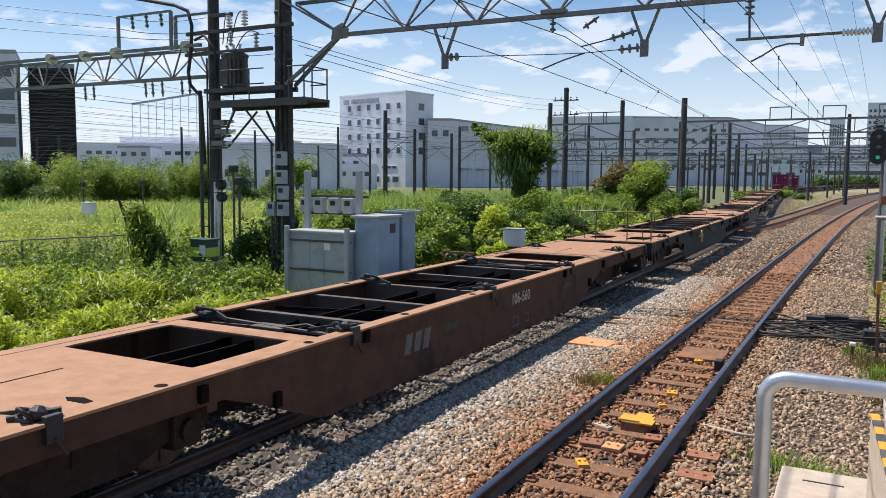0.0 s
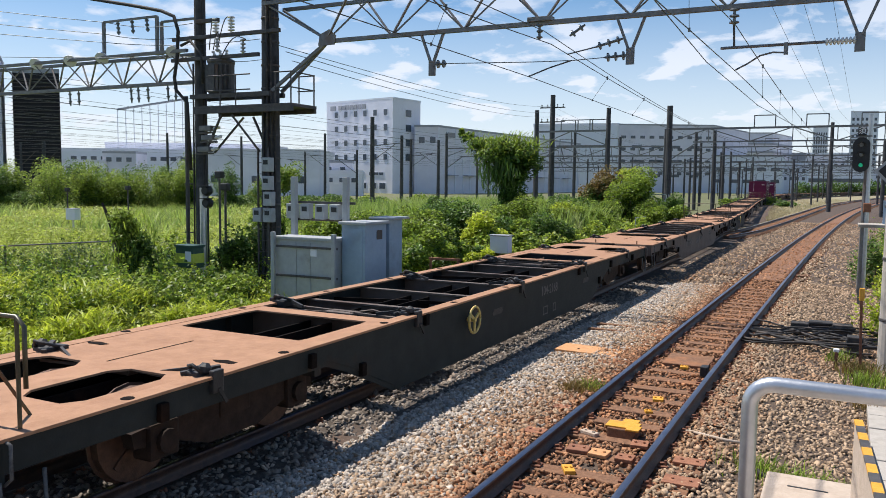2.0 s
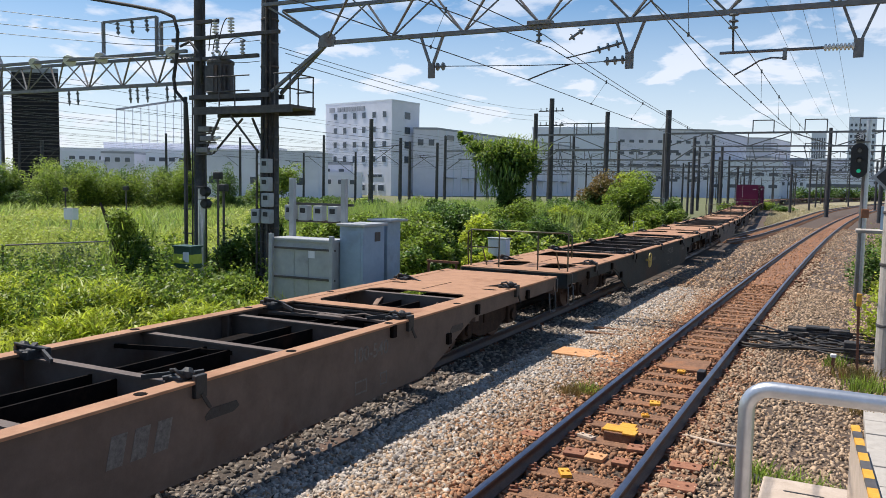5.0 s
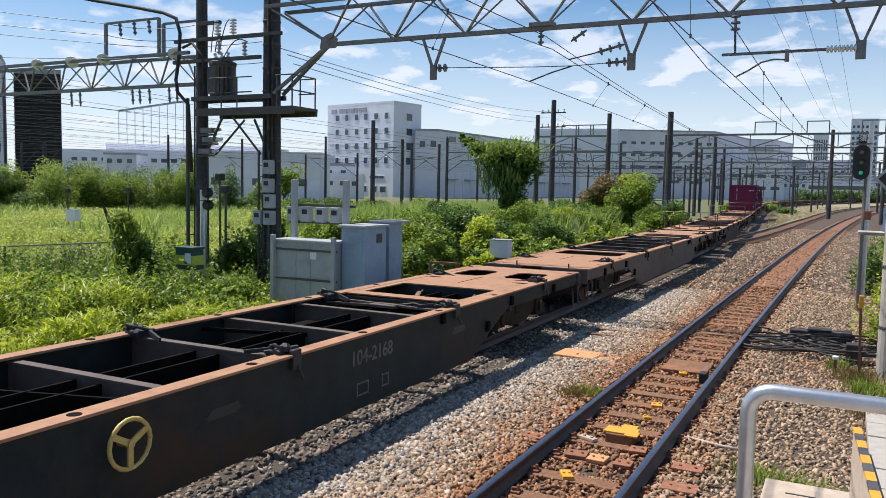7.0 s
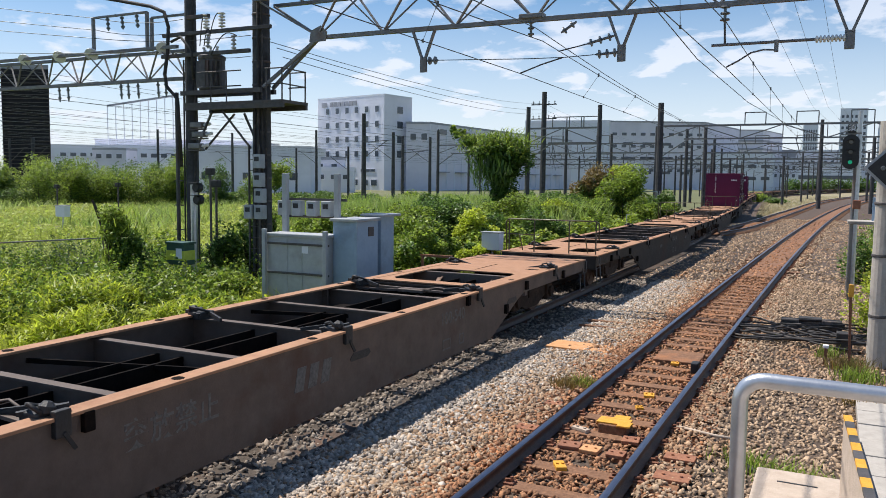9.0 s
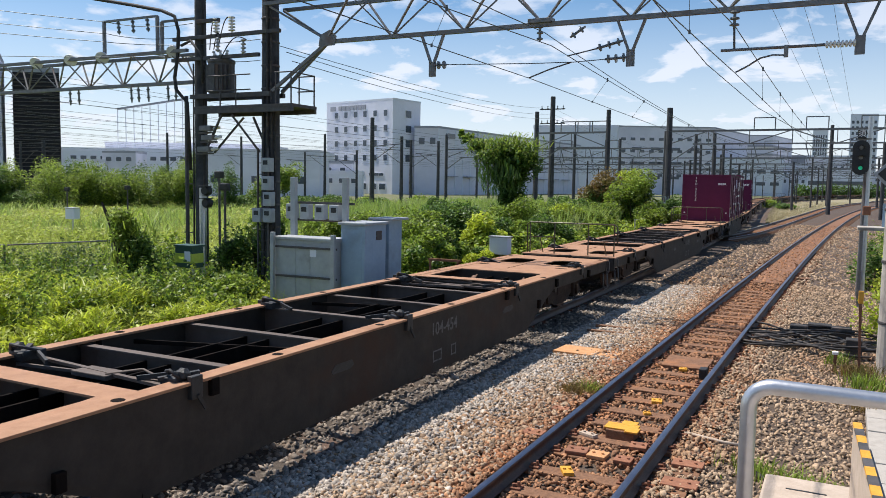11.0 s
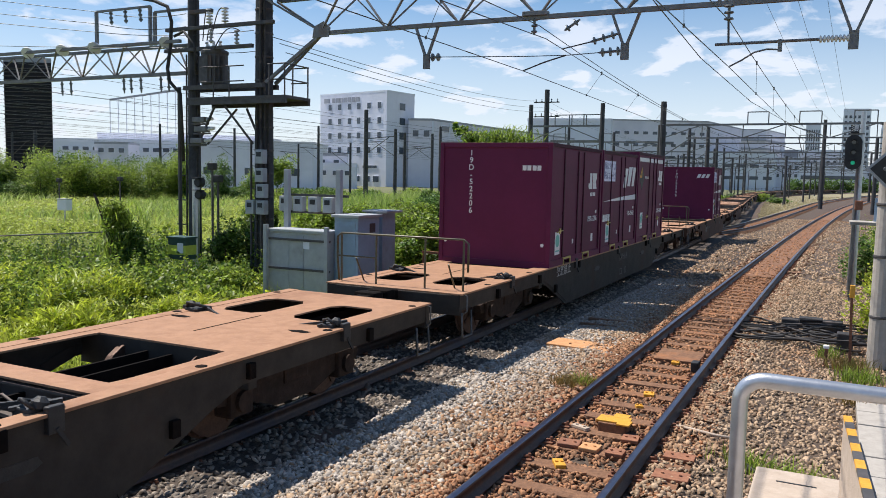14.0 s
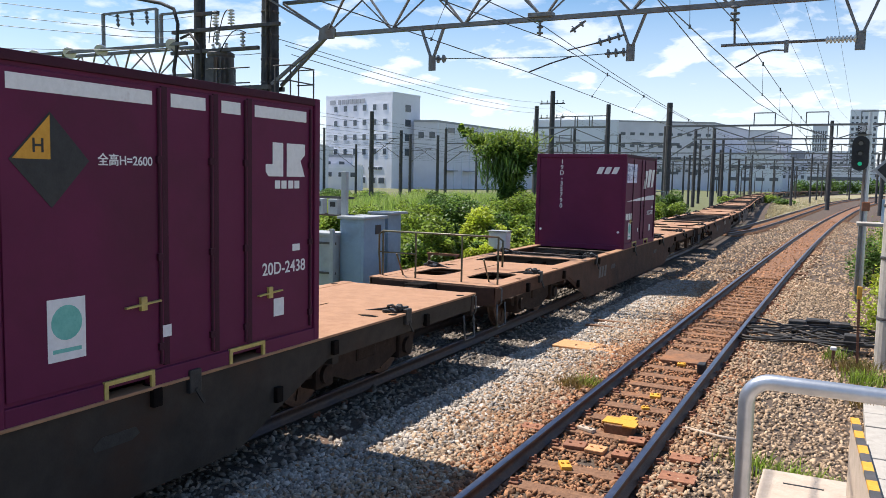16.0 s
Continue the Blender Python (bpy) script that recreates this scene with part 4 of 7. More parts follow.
        for a in (1.12, 1.22, 1.33, 1.43):
            box(wb, x - 0.001, x + 0.001, a, a + 0.08, 1.66, 1.74)
    elif style == "line":
        logo_long(wb, x, 0.24, 1.60, 1.15)
        slab(wb, [(-1.70, 1.27), (1.72, 1.27), (1.72, 1.41), (0, 1.36)], 0.003, "x", x)
        for a in (-1.72, -1.56, -1.38, -1.20):
            box(wb, x - 0.001, x + 0.001, a, a + 0.13, 0.78, 0.95)
    else:
        logo_short(wb, x, 0.78, 1.58, 0.8)
        for a in (0.93, 1.04, 1.16, 1.27):
            box(wb, x - 0.001, x + 0.001, a, a + 0.09, 1.42, 1.50)
    for y, z, w, h in ((1.1, 0.38, 0.16, 0.18), (-0.35, 0.42, 0.10, 0.10), (1.40, 1.02, 0.12, 0.07)):
        box(wb, x - 0.001, x + 0.0012, y, y + w, z, z + h)
    part("white_marking", wb, "white_paint", root, "white painted emblem and tag plates")
    text("number_marking", number, 0.17, "white_paint", root, Matrix.Translation((x + 0.001, 1.27 if style == "stripe" else 1.16, 0.86 if style == "stripe" else 0.90)) @ SIDE)
    if style == "line":
        bm = box(B(), x - 0.001, x + 0.001, -1.70, -0.62, 1.76, 2.26)
        p = part("slogan_board", bm, "lilac", root, "pale lilac slogan board with two lines of writing")
        text("slogan", "環境にやさしい", 0.185, "ink", p, Matrix.Translation((x + 0.002, -1.16, 2.12)) @ SIDE)
        text("slogan", "鉄道コンテナ", 0.20, "ink", p, Matrix.Translation((x + 0.002, -1.16, 1.89)) @ SIDE)
    if style == "stripe":
        bm = slab(B(), [(-1.68, 1.87), (-1.36, 1.53), (-1.04, 1.87), (-1.36, 2.21)], 0.003, "x", x)
        sg = part("height_sign", bm, "black", root, "black and yellow diamond height sign")
        bm = slab(B(), [(-1.655, 1.875), (-1.364, 1.875), (-1.364, 2.185)], 0.003, "x", x + 0.003)
        part("yellow_field", bm, "yellow", sg)
        text("height_letter", "H", 0.14, "black", sg, Matrix.Translation((x + 0.006, -1.46, 1.965)) @ SIDE)
        text("height_note", "全高H=2600", 0.10, "white_paint", root, Matrix.Translation((x + 0.001, -0.70, 1.88)) @ SIDE)
    # round green mark on a white card
    zc = 0.69 if style == "stripe" else 0.54
    yc = -1.26 if style != "plain" else -1.35
    bm = box(B(), x - 0.001, x + 0.001, yc - 0.16, yc + 0.16, zc - 0.28, zc + 0.18)
    card = part("eco_card", bm, "white_paint", root, "white card with a round green emblem")
    bm = slab(B(), [(yc + 0.13 * math.cos(a), zc + 0.13 * math.sin(a)) for a in np.linspace(0, 2 * math.pi, 20)[:-1]], 0.003, "x", x + 0.001)
    slab(bm, [(yc - 0.12, zc - 0.22), (yc + 0.12, zc - 0.22), (yc + 0.12, zc - 0.19), (yc - 0.12, zc - 0.19)], 0.003, "x", x + 0.001)
    part("green_emblem", bm, "teal", card)
    # end face
    ye = -Y + 0.0265
    eb = B()
    if end_mark == "bars":
        for k, a in enumerate((0.60, 0.70, 0.81, 0.91)):
            slab(eb, [(a, 1.95), (a + 0.08, 1.95), (a + 0.08, 2.05), (a, 2.05)], 0.003, "y", ye)
    else:
        for a in (0.42, 0.62, 0.82):
            slab(eb, [(a, 1.98), (a + 0.14, 1.98), (a + 0.22, 2.16), (a + 0.08, 2.16)], 0.003, "y", ye)
    for a in (-1.08, 1.05):
        slab(eb, [(a + 0.035 * math.cos(q), 0.47 + 0.035 * math.sin(q)) for q in np.linspace(0, 6.283, 12)[:-1]], 0.003, "y", ye)
    part("end_marking", eb, "white_paint", root)
    text("number_marking", number, 0.16, "white_paint", root, Matrix.Translation((-0.52, ye - 0.002, 1.70)) @ END, vertical=True)
    return root


def build_train():
    """Wagons in running order, each with the number of its place in the train."""
    rust = wagon("brown container flat wagon with a rusted open deck", "rust_side_shaded", 0.16, 1, False, False, "106-560", 1.2)
    rust_r = wagon("brown container flat wagon with a rusted deck and end railing", "rust_side_shaded", 0.16, 9, True, False, "", 0.4)
    green = wagon("dark green container flat wagon with a rusted deck and end railing", "green_side_shaded", 0.12, 9, True, True, "104-2168", 1.55)
    grey = wagon("grey-brown container flat wagon with a rusted solid end deck", "grey_side", 0.15, -1, False, False, "100-540", 2.9)
    dark = wagon("dark weathered container flat wagon with end railing", "umber_side_shaded", 0.14, 9, True, False, "104-454", 1.1)
    load = wagon("dark brown container flat wagon that carries three containers", "umber_side_shaded", 0.14, 1, True, False, "104-964", 0.6)
    kinds = {-2: rust_r, -1: rust, 0: green, 1: grey, 2: green, 3: grey, 4: dark, 5: dark, 6: load, 7: rust_r, 8: rust, 9: grey, 10: green, 11: rust, 12: dark, 13: rust_r, 14: grey, 15: green, 16: rust, 17: dark, 18: rust, 19: grey}
    used, out = set(), []
    for n, w in kinds.items():
        ob = w if w.name not in used else copy_thing(w, Matrix())
        used.add(w.name)
        out.append((n, ob))
    boxes = []
    a = container("dark maroon steel container with a round green card", "19D-52206", "plain", "bars")
    b = container("dark maroon steel container with a white line and slogan board", "19D-35432", "line", "bars")
    c = container("dark maroon steel container with a white top stripe and height sign", "20D-2438", "stripe", "bars")
    d = container("dark maroon steel container with a slanted white end emblem", "19D-35790", "line", "slant")
    for ob, n, k in ((a, 6, -1), (b, 6, 0), (c, 6, 1), (d, 7, CONT7)):
        boxes.append((ob, n, Matrix.Translation((0, 3.83 * k, TOP - 0.03))))
    return out, boxes


CONT7 = 0.15


# ---- overhead line ----
GY = 17.2


def insulator(bm, a, b, discs=3, r=0.085):
    """A string of insulator discs from a to b."""
    a, b = Vector(a), Vector(b)
    d = (b - a)
    n = max(discs, 1)
    prof = [(0, 0.02)]
    for k in range(n):
        s = d.length * (k + 0.3) / n
        prof += [(s, 0.03), (s + 0.02, r), (s + 0.05, r * 0.9), (s + 0.06, 0.03)]
    prof.append((d.length, 0.02))
    return lathe(bm, a, d, prof, 10)


def truss_beam(root, x0, x1, y, zb, zt, step, depth, material="steel", r=0.055, light=False):
    """A lattice beam: one lower chord, two upper chords, pairs of slanted web bars."""
    part("lower_chord", bar(B(), (x0, y, zb), (x1, y, zb), 0.10 if not light else r * 1.6), material, root)
    for s in (-1, 1):
        part("upper_chord", bar(B(), (x0, y + s * depth, zt), (x1, y + s * depth, zt), 0.09 if not light else r * 1.5), material, root)
    n = max(int(round((x1 - x0) / step)), 1)
    w = (x1 - x0) / n
    for k in range(n):
        a = x0 + k * w
        for s in (-1, 1):
            part("web_bar", bar(B(), (a, y, zb), (a + w * 0.5, y + s * depth, zt), r, r * 0.6), material, root)
            part("web_bar", bar(B(), (a + w * 0.5, y + s * depth, zt), (a + w, y, zb), r, r * 0.6), material, root)


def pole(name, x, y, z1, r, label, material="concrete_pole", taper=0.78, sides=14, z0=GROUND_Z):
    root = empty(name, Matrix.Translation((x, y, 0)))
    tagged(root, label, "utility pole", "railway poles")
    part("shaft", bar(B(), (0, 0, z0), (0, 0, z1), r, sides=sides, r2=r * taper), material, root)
    return root


def main_gantry():
    b = pole("catenary_pole", -11.72, GY, 9.6, 0.27, "thick dark concrete pole hung with meters and cables")
    for k in range(14):
        z = 0.2 + k * 0.62
        part("steel_band", lathe(B(), (0, 0, z), (0, 0, 1), [(0, 0.262 - z * 0.004), (0.012, 0.272 - z * 0.004), (0.045, 0.272 - z * 0.004), (0.055, 0.262 - z * 0.004)], 14), "dark_steel", b)
    for a, rr, z1 in ((-1.2, 0.035, 9.0), (-0.85, 0.03, 8.2), (-1.6, 0.028, 5.0), (-0.5, 0.024, 4.6)):
        p = (0.29 * math.cos(a), 0.29 * math.sin(a))
        part("cable_conduit", bar(B(), (p[0], p[1], -0.4), (p[0], p[1], z1), rr, sides=6), "rubber", b)
    bm = B()
    for s in (-0.17, 0.17):
        bar(bm, (s, -0.33, -0.3), (s, -0.33, 3.6), 0.035, 0.05)
    for k in range(12):
        bar(bm, (-0.17, -0.33, -0.1 + k * 0.3), (0.17, -0.33, -0.1 + k * 0.3), 0.02, 0.02)
    part("cable_ladder", bm, "dark_steel", b)
    a = pole("catenary_pole", -14.22, GY, 9.6, 0.19, "slim dark concrete pole with cross arms and thick cables")
    for dx, rr, z1 in ((0.20, 0.03, 8.5), (0.26, 0.022, 7.5), (-0.22, 0.026, 6.0)):
        part("cable_conduit", bar(B(), (dx, -0.1, -0.4), (dx * 0.8, -0.1, z1), rr, sides=6), "rubber", a)
    c = pole("steel_post", -14.68, GY - 0.1, 5.1, 0.055, "thin dark steel post beside the concrete pole", "dark_steel", 1.0, 8)
    for z in (1.2, 1.9, 2.6):
        part("rung", bar(B(), (-0.12, 0, z), (0.2, 0, z), 0.018, sides=6), "dark_steel", c)
    c = pole("steel_post", -13.80, GY - 0.4, 2.5, 0.10, "short grey steel post beside the pole", "galv", 1.0, 10)
    # the beam over the tracks
    g = empty("gantry_beam")
    tagged(g, "grey galvanised lattice beam across the tracks", "gantry")
    truss_beam(g, -9.9, 5.9, GY, 6.33, 7.35, 1.98, 0.42)
    for s in (-1, 1):
        part("upper_chord", bar(B(), (-11.6, GY + s * 0.42, 7.35), (-9.9, GY + s * 0.42, 7.35), 0.09), "steel", g)
        part("knee_brace", bar(B(), (-9.8, GY, 6.36), (-11.5, GY + s * 0.2, 5.12), 0.08, 0.08), "steel", g)
        part("knee_brace", bar(B(), (-11.5, GY + s * 0.3, 7.3), (-9.85, GY, 6.36), 0.07, 0.05), "steel", g)
    part("gusset_plate", slab(B(), [(-10.1, 6.22), (-9.6, 6.22), (-9.55, 6.45), (-9.75, 6.62), (-10.05, 6.5)], 0.03, "y", GY - 0.06), "steel", g)
    for x in (-6.79, -1.99, 2.38):
        for s in (-1, 1):
            part("hanger_leg", bar(B(), (x + s * 0.30, GY, 6.30), (x + s * 0.04, GY, 5.62), 0.075, 0.05), "steel", g)
        bm = box(B(), x - 0.09, x + 0.09, GY - 0.025, GY + 0.025, 5.30, 5.66, 0.01)
        for dz in (0.06, 0.14, 0.22):
            for dx in (-0.04, 0.04):
                bar(bm, (x + dx, GY - 0.03, 5.3 + dz), (x + dx, GY + 0.03, 5.3 + dz), 0.014, sides=6)
        part("hanger_plate", bm, "steel", g)
    g2 = empty("gantry_beam")
    tagged(g2, "grey lattice beam over the yard tracks beyond the pole", "gantry")
    truss_beam(g2, -24.6, -14.4, GY, 5.50, 6.34, 1.45, 0.32, r=0.045)
    for x0, x1, z in ((-18.1, -15.88, 7.46), (-15.7, -14.3, 7.28)):
        fr = part("frame_bar", bar(B(), (x0, GY, z), (x1, GY, z), 0.06), "steel", g2)
        part("frame_post", bar(B(), (x0, GY, 6.34), (x0, GY, z), 0.08), "steel", g2)
        if x1 < -15:
            part("frame_post", bar(B(), (x1, GY, 6.34), (x1, GY, z), 0.08), "steel", g2)
    for x, z in ((-17.5, 7.44), (-16.9, 7.44), (-16.3, 7.44)):
        bm = insulator(B(), (x, GY, z), (x + 0.16, GY - 0.1, z - 0.42), 3, 0.06)
        tagged(part("wire_insulator", bm, "insul"), "small dark disc insulator hung from the frame", "insulator", "insulators on the beam")
    for x in (-20.9, -17.9, -15.0, -19.3):
        bm = lathe(B(), (x, GY - 0.2, 6.42), (0.3, -0.6, -0.5), [(0, 0.06), (0.03, 0.12), (0.12, 0.19), (0.17, 0.20), (0.18, 0.02)], 12)
        tagged(part("flood_lamp", bm, "wall_white"), "white round floodlight on the lattice beam", "floodlight", "floodlights")
    for x in (-19.7, -19.3, -17.0, -16.7, -16.3, -15.5, -15.2):
        bm = insulator(B(), (x, GY, 5.46), (x + 0.03, GY, 5.0), 2, 0.055)
        tagged(part("wire_insulator", bm, "insul"), "dark hanging insulator under the beam", "insulator", "insulators on the beam")
    # cross arms between the two poles
    for z0, z1, x0, x1 in ((7.05, 6.30, -15.0, -11.2), (6.37, 5.82, -15.05, -11.9), (7.22, 7.0, -14.1, -13.3)):
        ob = part("cross_arm", box(B(), x0, x1, GY - 0.30, GY - 0.20, (z0 + z1) / 2 - 0.05, (z0 + z1) / 2 + 0.05, 0.008), "dark_steel")
        tagged(ob, "dark steel cross arm between two poles", "cross arm", "cross arms")
    for x, z in ((-13.4, 6.74), (-12.85, 6.74)):
        tagged(part("post_insulator", insulator(B(), (x, GY - 0.25, z), (x, GY - 0.25, z + 0.42), 5, 0.10), "porcelain"), "white ribbed porcelain post insulator", "insulator", "post insulators")
    for x, z in ((-13.2, 6.2), (-12.3, 6.1)):
        tagged(part("surge_arrester", insulator(B(), (x, GY - 0.42, z), (x, GY - 0.42, z + 0.40), 4, 0.075), "cabinet"), "grey ribbed surge arrester under the cross arm", "arrester", "surge arresters")
    # platform with transformer
    pf = empty("pole_platform", Matrix.Translation((-12.7, GY, 0)))
    tagged(pf, "dark steel service platform between the poles", "platform")
    part("deck", box(B(), -1.30, 2.1, -0.55, 0.55, 4.66, 4.74), "dark_steel", pf)
    for s in (-0.5, 0.5):
        part("channel", box(B(), -1.30, 2.1, s - 0.04, s + 0.04, 4.54, 4.66), "dark_steel", pf)
    part("support_bar", box(B(), -1.6, 1.2, -0.35, -0.25, 4.98, 5.10), "dark_steel", pf)
    part("support_bar", box(B(), -1.6, 1.2, 0.25, 0.35, 4.98, 5.10), "dark_steel", pf)
    for x0, x1 in ((-1.2, -0.35), (0.75, 0.0)):
        for s in (-0.45, 0.45):
            part("brace", bar(B(), (x0, s * 0.4, 3.5), (x1, s, 4.5), 0.05), "dark_steel", pf)
    for x, y in ((-0.35, -0.5), (0.2, -0.5), (1.55, -0.5), (2.05, -0.5), (2.05, 0.5), (1.55, 0.5)):
        part("rail_post", bar(B(), (x, y, 4.7), (x, y, 5.55), 0.02, sides=6), "dark_steel", pf)
    for z in (5.15, 5.55):
        for y in (-0.5, 0.5):
            part("guard_rail", bar(B(), (1.5, y, z), (2.07, y, z), 0.018, sides=6), "dark_steel", pf)
        part("guard_rail", bar(B(), (2.05, -0.5, z), (2.05, 0.5, z), 0.018, sides=6), "dark_steel", pf)
        part("guard_rail", bar(B(), (-0.8, -0.5, z), (0.7, -0.5, z), 0.018, sides=6), "dark_steel", pf)
    tr = empty("transformer", Matrix.Translation((-13.45, GY, 5.1)))
    tagged(tr, "dark grey pole transformer with cooling fins and bushings", "transformer")
    part("tank", lathe(B(), (0, 0, 0), (0, 0, 1), [(0, 0.33), (0.04, 0.36), (0.84, 0.36), (0.88, 0.38), (0.95, 0.38), (1.0, 0.28)], 16), "dark_steel", tr)
    for k in range(9):
        a = -2.6 + k * 0.28
        part("cooling_fin", bar(B(), (0.38 * math.cos(a), 0.38 * math.sin(a), 0.08), (0.38 * math.cos(a), 0.38 * math.sin(a), 0.8), 0.12, 0.02), "dark_steel", tr)
    for x in (-0.18, 0.0, 0.18):
        part("bushing", insulator(B(), (x, 0, 0.98), (x * 1.4, -0.05, 1.22), 3, 0.05), "porcelain", tr)
    # switches on short arms below the platform
    for x, z in ((-13.72, 4.08), (-13.66, 3.82), (-13.80, 3.5)):
        c = empty("pole_switch", Matrix.Translation((x, GY - 0.3, z)))
        tagged(c, "grey pole-mounted switch on a short steel arm", "switch", "pole switches")
        part("arm", bar(B(), (-0.42, 0.12, -0.04), (0.30, 0, -0.04), 0.05), "dark_steel", c)
        part("case", box(B(), -0.20, 0.22, -0.10, 0.10, 0.0, 0.15, 0.02), "steel", c)
        part("insulator", insulator(B(), (0.22, 0, 0.07), (0.46, 0, 0.10), 3, 0.05), "porcelain", c)
    for x, z in ((-13.60, 2.42), (-13.58, 2.08)):
        c = empty("yard_lamp", Matrix.Translation((x, GY - 0.45, z)))
        tagged(c, "small black signal lamp with a hood on the post", "lamp", "lamps on the post")
        part("case", lathe(B(), (0, 0.12, 0), (0, -1, 0), [(0, 0.07), (0.04, 0.13), (0.18, 0.14), (0.24, 0.11)], 12), "black", c)
        part("hood", box(B(), -0.15, 0.15, -0.22, 0.05, 0.12, 0.14, 0.005), "black", c)
        part("bracket", bar(B(), (-0.22, 0.08, -0.05), (0.0, 0.06, -0.03), 0.05), "dark_steel", c)
    # hoses that loop from the bushings
    for x0, x1, z0, z1 in ((-13.6, -13.4, 6.3, 7.15), (-13.3, -12.85, 6.3, 7.15), (-13.2, -12.3, 6.05, 6.5), (-13.45, -13.2, 6.3, 6.6)):
        pts = [(x0 + (x1 - x0) * s, GY - 0.3, z0 + (z1 - z0) * s + 0.28 * math.sin(math.pi * s)) for s in np.linspace(0, 1, 9)]
        tagged(part("jumper_cable", tube(B(), pts, 0.014), "rubber"), "thin black jumper cable at the transformer", "cable", "jumper cables")
    pts = [(-19.4, GY - 0.3, 8.35), (-18.2, GY - 0.3, 8.1), (-16.6, GY - 0.3, 7.78), (-15.4, GY - 0.3, 7.52), (-14.9, GY - 0.3, 7.32), (-14.75, GY - 0.3, 6.9), (-14.8, GY - 0.3, 6.2), (-14.92, GY - 0.3, 5.6), (-14.85, GY - 0.3, 5.25), (-14.5, GY - 0.25, 4.9), (-14.42, GY - 0.22, 3.0)]
    tagged(part("feeder_cable", tube(B(), pts, 0.05, 8), "rubber"), "thick black feeder cable down the pole", "cable")
    pts = [(-14.7, GY - 0.25, 6.5), (-14.3, GY - 0.3, 6.6), (-13.9, GY - 0.3, 6.2), (-13.85, GY - 0.3, 5.4)]
    tagged(part("feeder_cable", tube(B(), pts, 0.04, 8), "rubber"), "black cable that bends between the poles", "cable")


def meter(x, y, z, s=1.0):
    root = empty("meter_box", Matrix.Translation((x, y, z)))
    tagged(root, "grey meter box with a small dark window", "meter box", "meter boxes")
    part("case", box(B(), -0.16 * s, 0.16 * s, -0.10, 0.10, -0.22 * s, 0.22 * s, 0.02), "cabinet", root)
    part("window", box(B(), -0.09 * s, 0.09 * s, -0.106, -0.099, 0.0, 0.14 * s), "black", root)
    return root


def track_side_boxes():
    for x, z in ((-11.52, 3.15), (-11.52, 2.66), (-11.48, 2.24), (-11.48, 1.80), (-11.84, 1.80)):
        meter(x, 16.82, z, 0.85)
    for x in (-10.02, -9.6, -9.15, -8.72):
        meter(x, 15.95, 1.98, 0.85)
    ob = empty("equipment_rack", Matrix.Translation((-9.15, 15.85, 0)))
    tagged(ob, "two grey posts with bars that carry meter boxes", "rack")
    for x in (-0.75, 0.78):
        part("post", box(B(), x - 0.07, x + 0.07, -0.06, 0.06, GROUND_Z, 2.83, 0.015), "cabinet", ob)
    for z in (2.2, 1.78):
        part("cross_bar", box(B(), -1.0, 0.95, 0.12, 0.16, z - 0.03, z + 0.03), "dark_steel", ob)
    c = empty("relay_cabinet", Matrix.Translation((-9.12, 15.5, 0)))
    tagged(c, "pale grey steel relay cabinet with steel straps", "cabinet")
    part("body", box(B(), -0.86, 0.84, -0.28, 0.28, -0.22, 1.32, 0.012), "cabinet", c)
    part("top_cover", box(B(), -0.90, 0.88, -0.33, 0.33, 1.32, 1.40, 0.02), "cabinet", c)
    for x in (-0.44, -0.02, 0.41):
        d = part("door_panel", box(B(), x - 0.40 if x < -0.2 else x - 0.2, x + 0.2 if x < 0.2 else x + 0.41, -0.292, -0.281, -0.15, 1.26, 0.004), "cabinet", c)
    part("notice", box(B(), 0.18, 0.36, -0.299, -0.294, 0.95, 1.12), "wall_white", c)
    for z in (1.16, 0.46):
        part("strap", box(B(), -1.0, 0.96, -0.34, -0.30, z - 0.025, z + 0.025), "dark_steel", c)
    for x in (-0.7, 0.0, 0.7):
        part("foot", box(B(), x - 0.1, x + 0.1, -0.25, 0.25, GROUND_Z, -0.22), "black", c)
    for x in (-0.86, 0.90):
        part("front_post", box(B(), x - 0.05, x + 0.05, -0.42, -0.33, GROUND_Z, 1.5, 0.01), "cabinet", c)
    c = empty("equipment_hut", Matrix.Translation((-7.62, 16.0, 0)))
    tagged(c, "light blue-grey steel equipment hut with a flat lid", "hut")
    part("body", box(B(), -0.64, 0.02, -0.5, 0.45, GROUND_Z, 1.72, 0.02), "bluebox", c)
    part("lid", box(B(), -0.70, 0.08, -0.56, 0.52, 1.72, 1.79, 0.02), "cabinet", c)
    part("lid", box(B(), -0.62, 0.10, 0.65, 1.45, 1.80, 1.86, 0.02), "cabinet", c)
    part("riser", box(B(), -0.55, -0.06, 0.72, 1.35, GROUND_Z, 1.80), "bluebox", c)
    part("louvre", box(B(), 0.019, 0.032, 0.0, 0.24, 1.36, 1.58), "dark_steel", c)
    part("door_panel", box(B(), -0.58, -0.05, -0.512, -0.499, -0.1, 1.62, 0.004), "bluebox", c)
    c = empty("junction_box", Matrix.Translation((-13.05, 15.5, 0)))
    tagged(c, "dark green box with a yellow band on a post", "junction box")
    part("case", box(B(), -0.30, 0.30, -0.2, 0.2, 0.42, 0.97, 0.02), "box_green", c)
    part("lid", box(B(), -0.33, 0.33, -0.23, 0.23, 0.97, 1.02, 0.01), "box_green", c)
    part("yellow_band", box(B(), -0.304, 0.304, -0.204, 0.204, 0.55, 0.80), "leaf_lime_paint", c, "yellow-green reflective band")
    part("notice", box(B(), 0.04, 0.24, -0.21, -0.203, 0.6, 0.86), "wall_white", c)
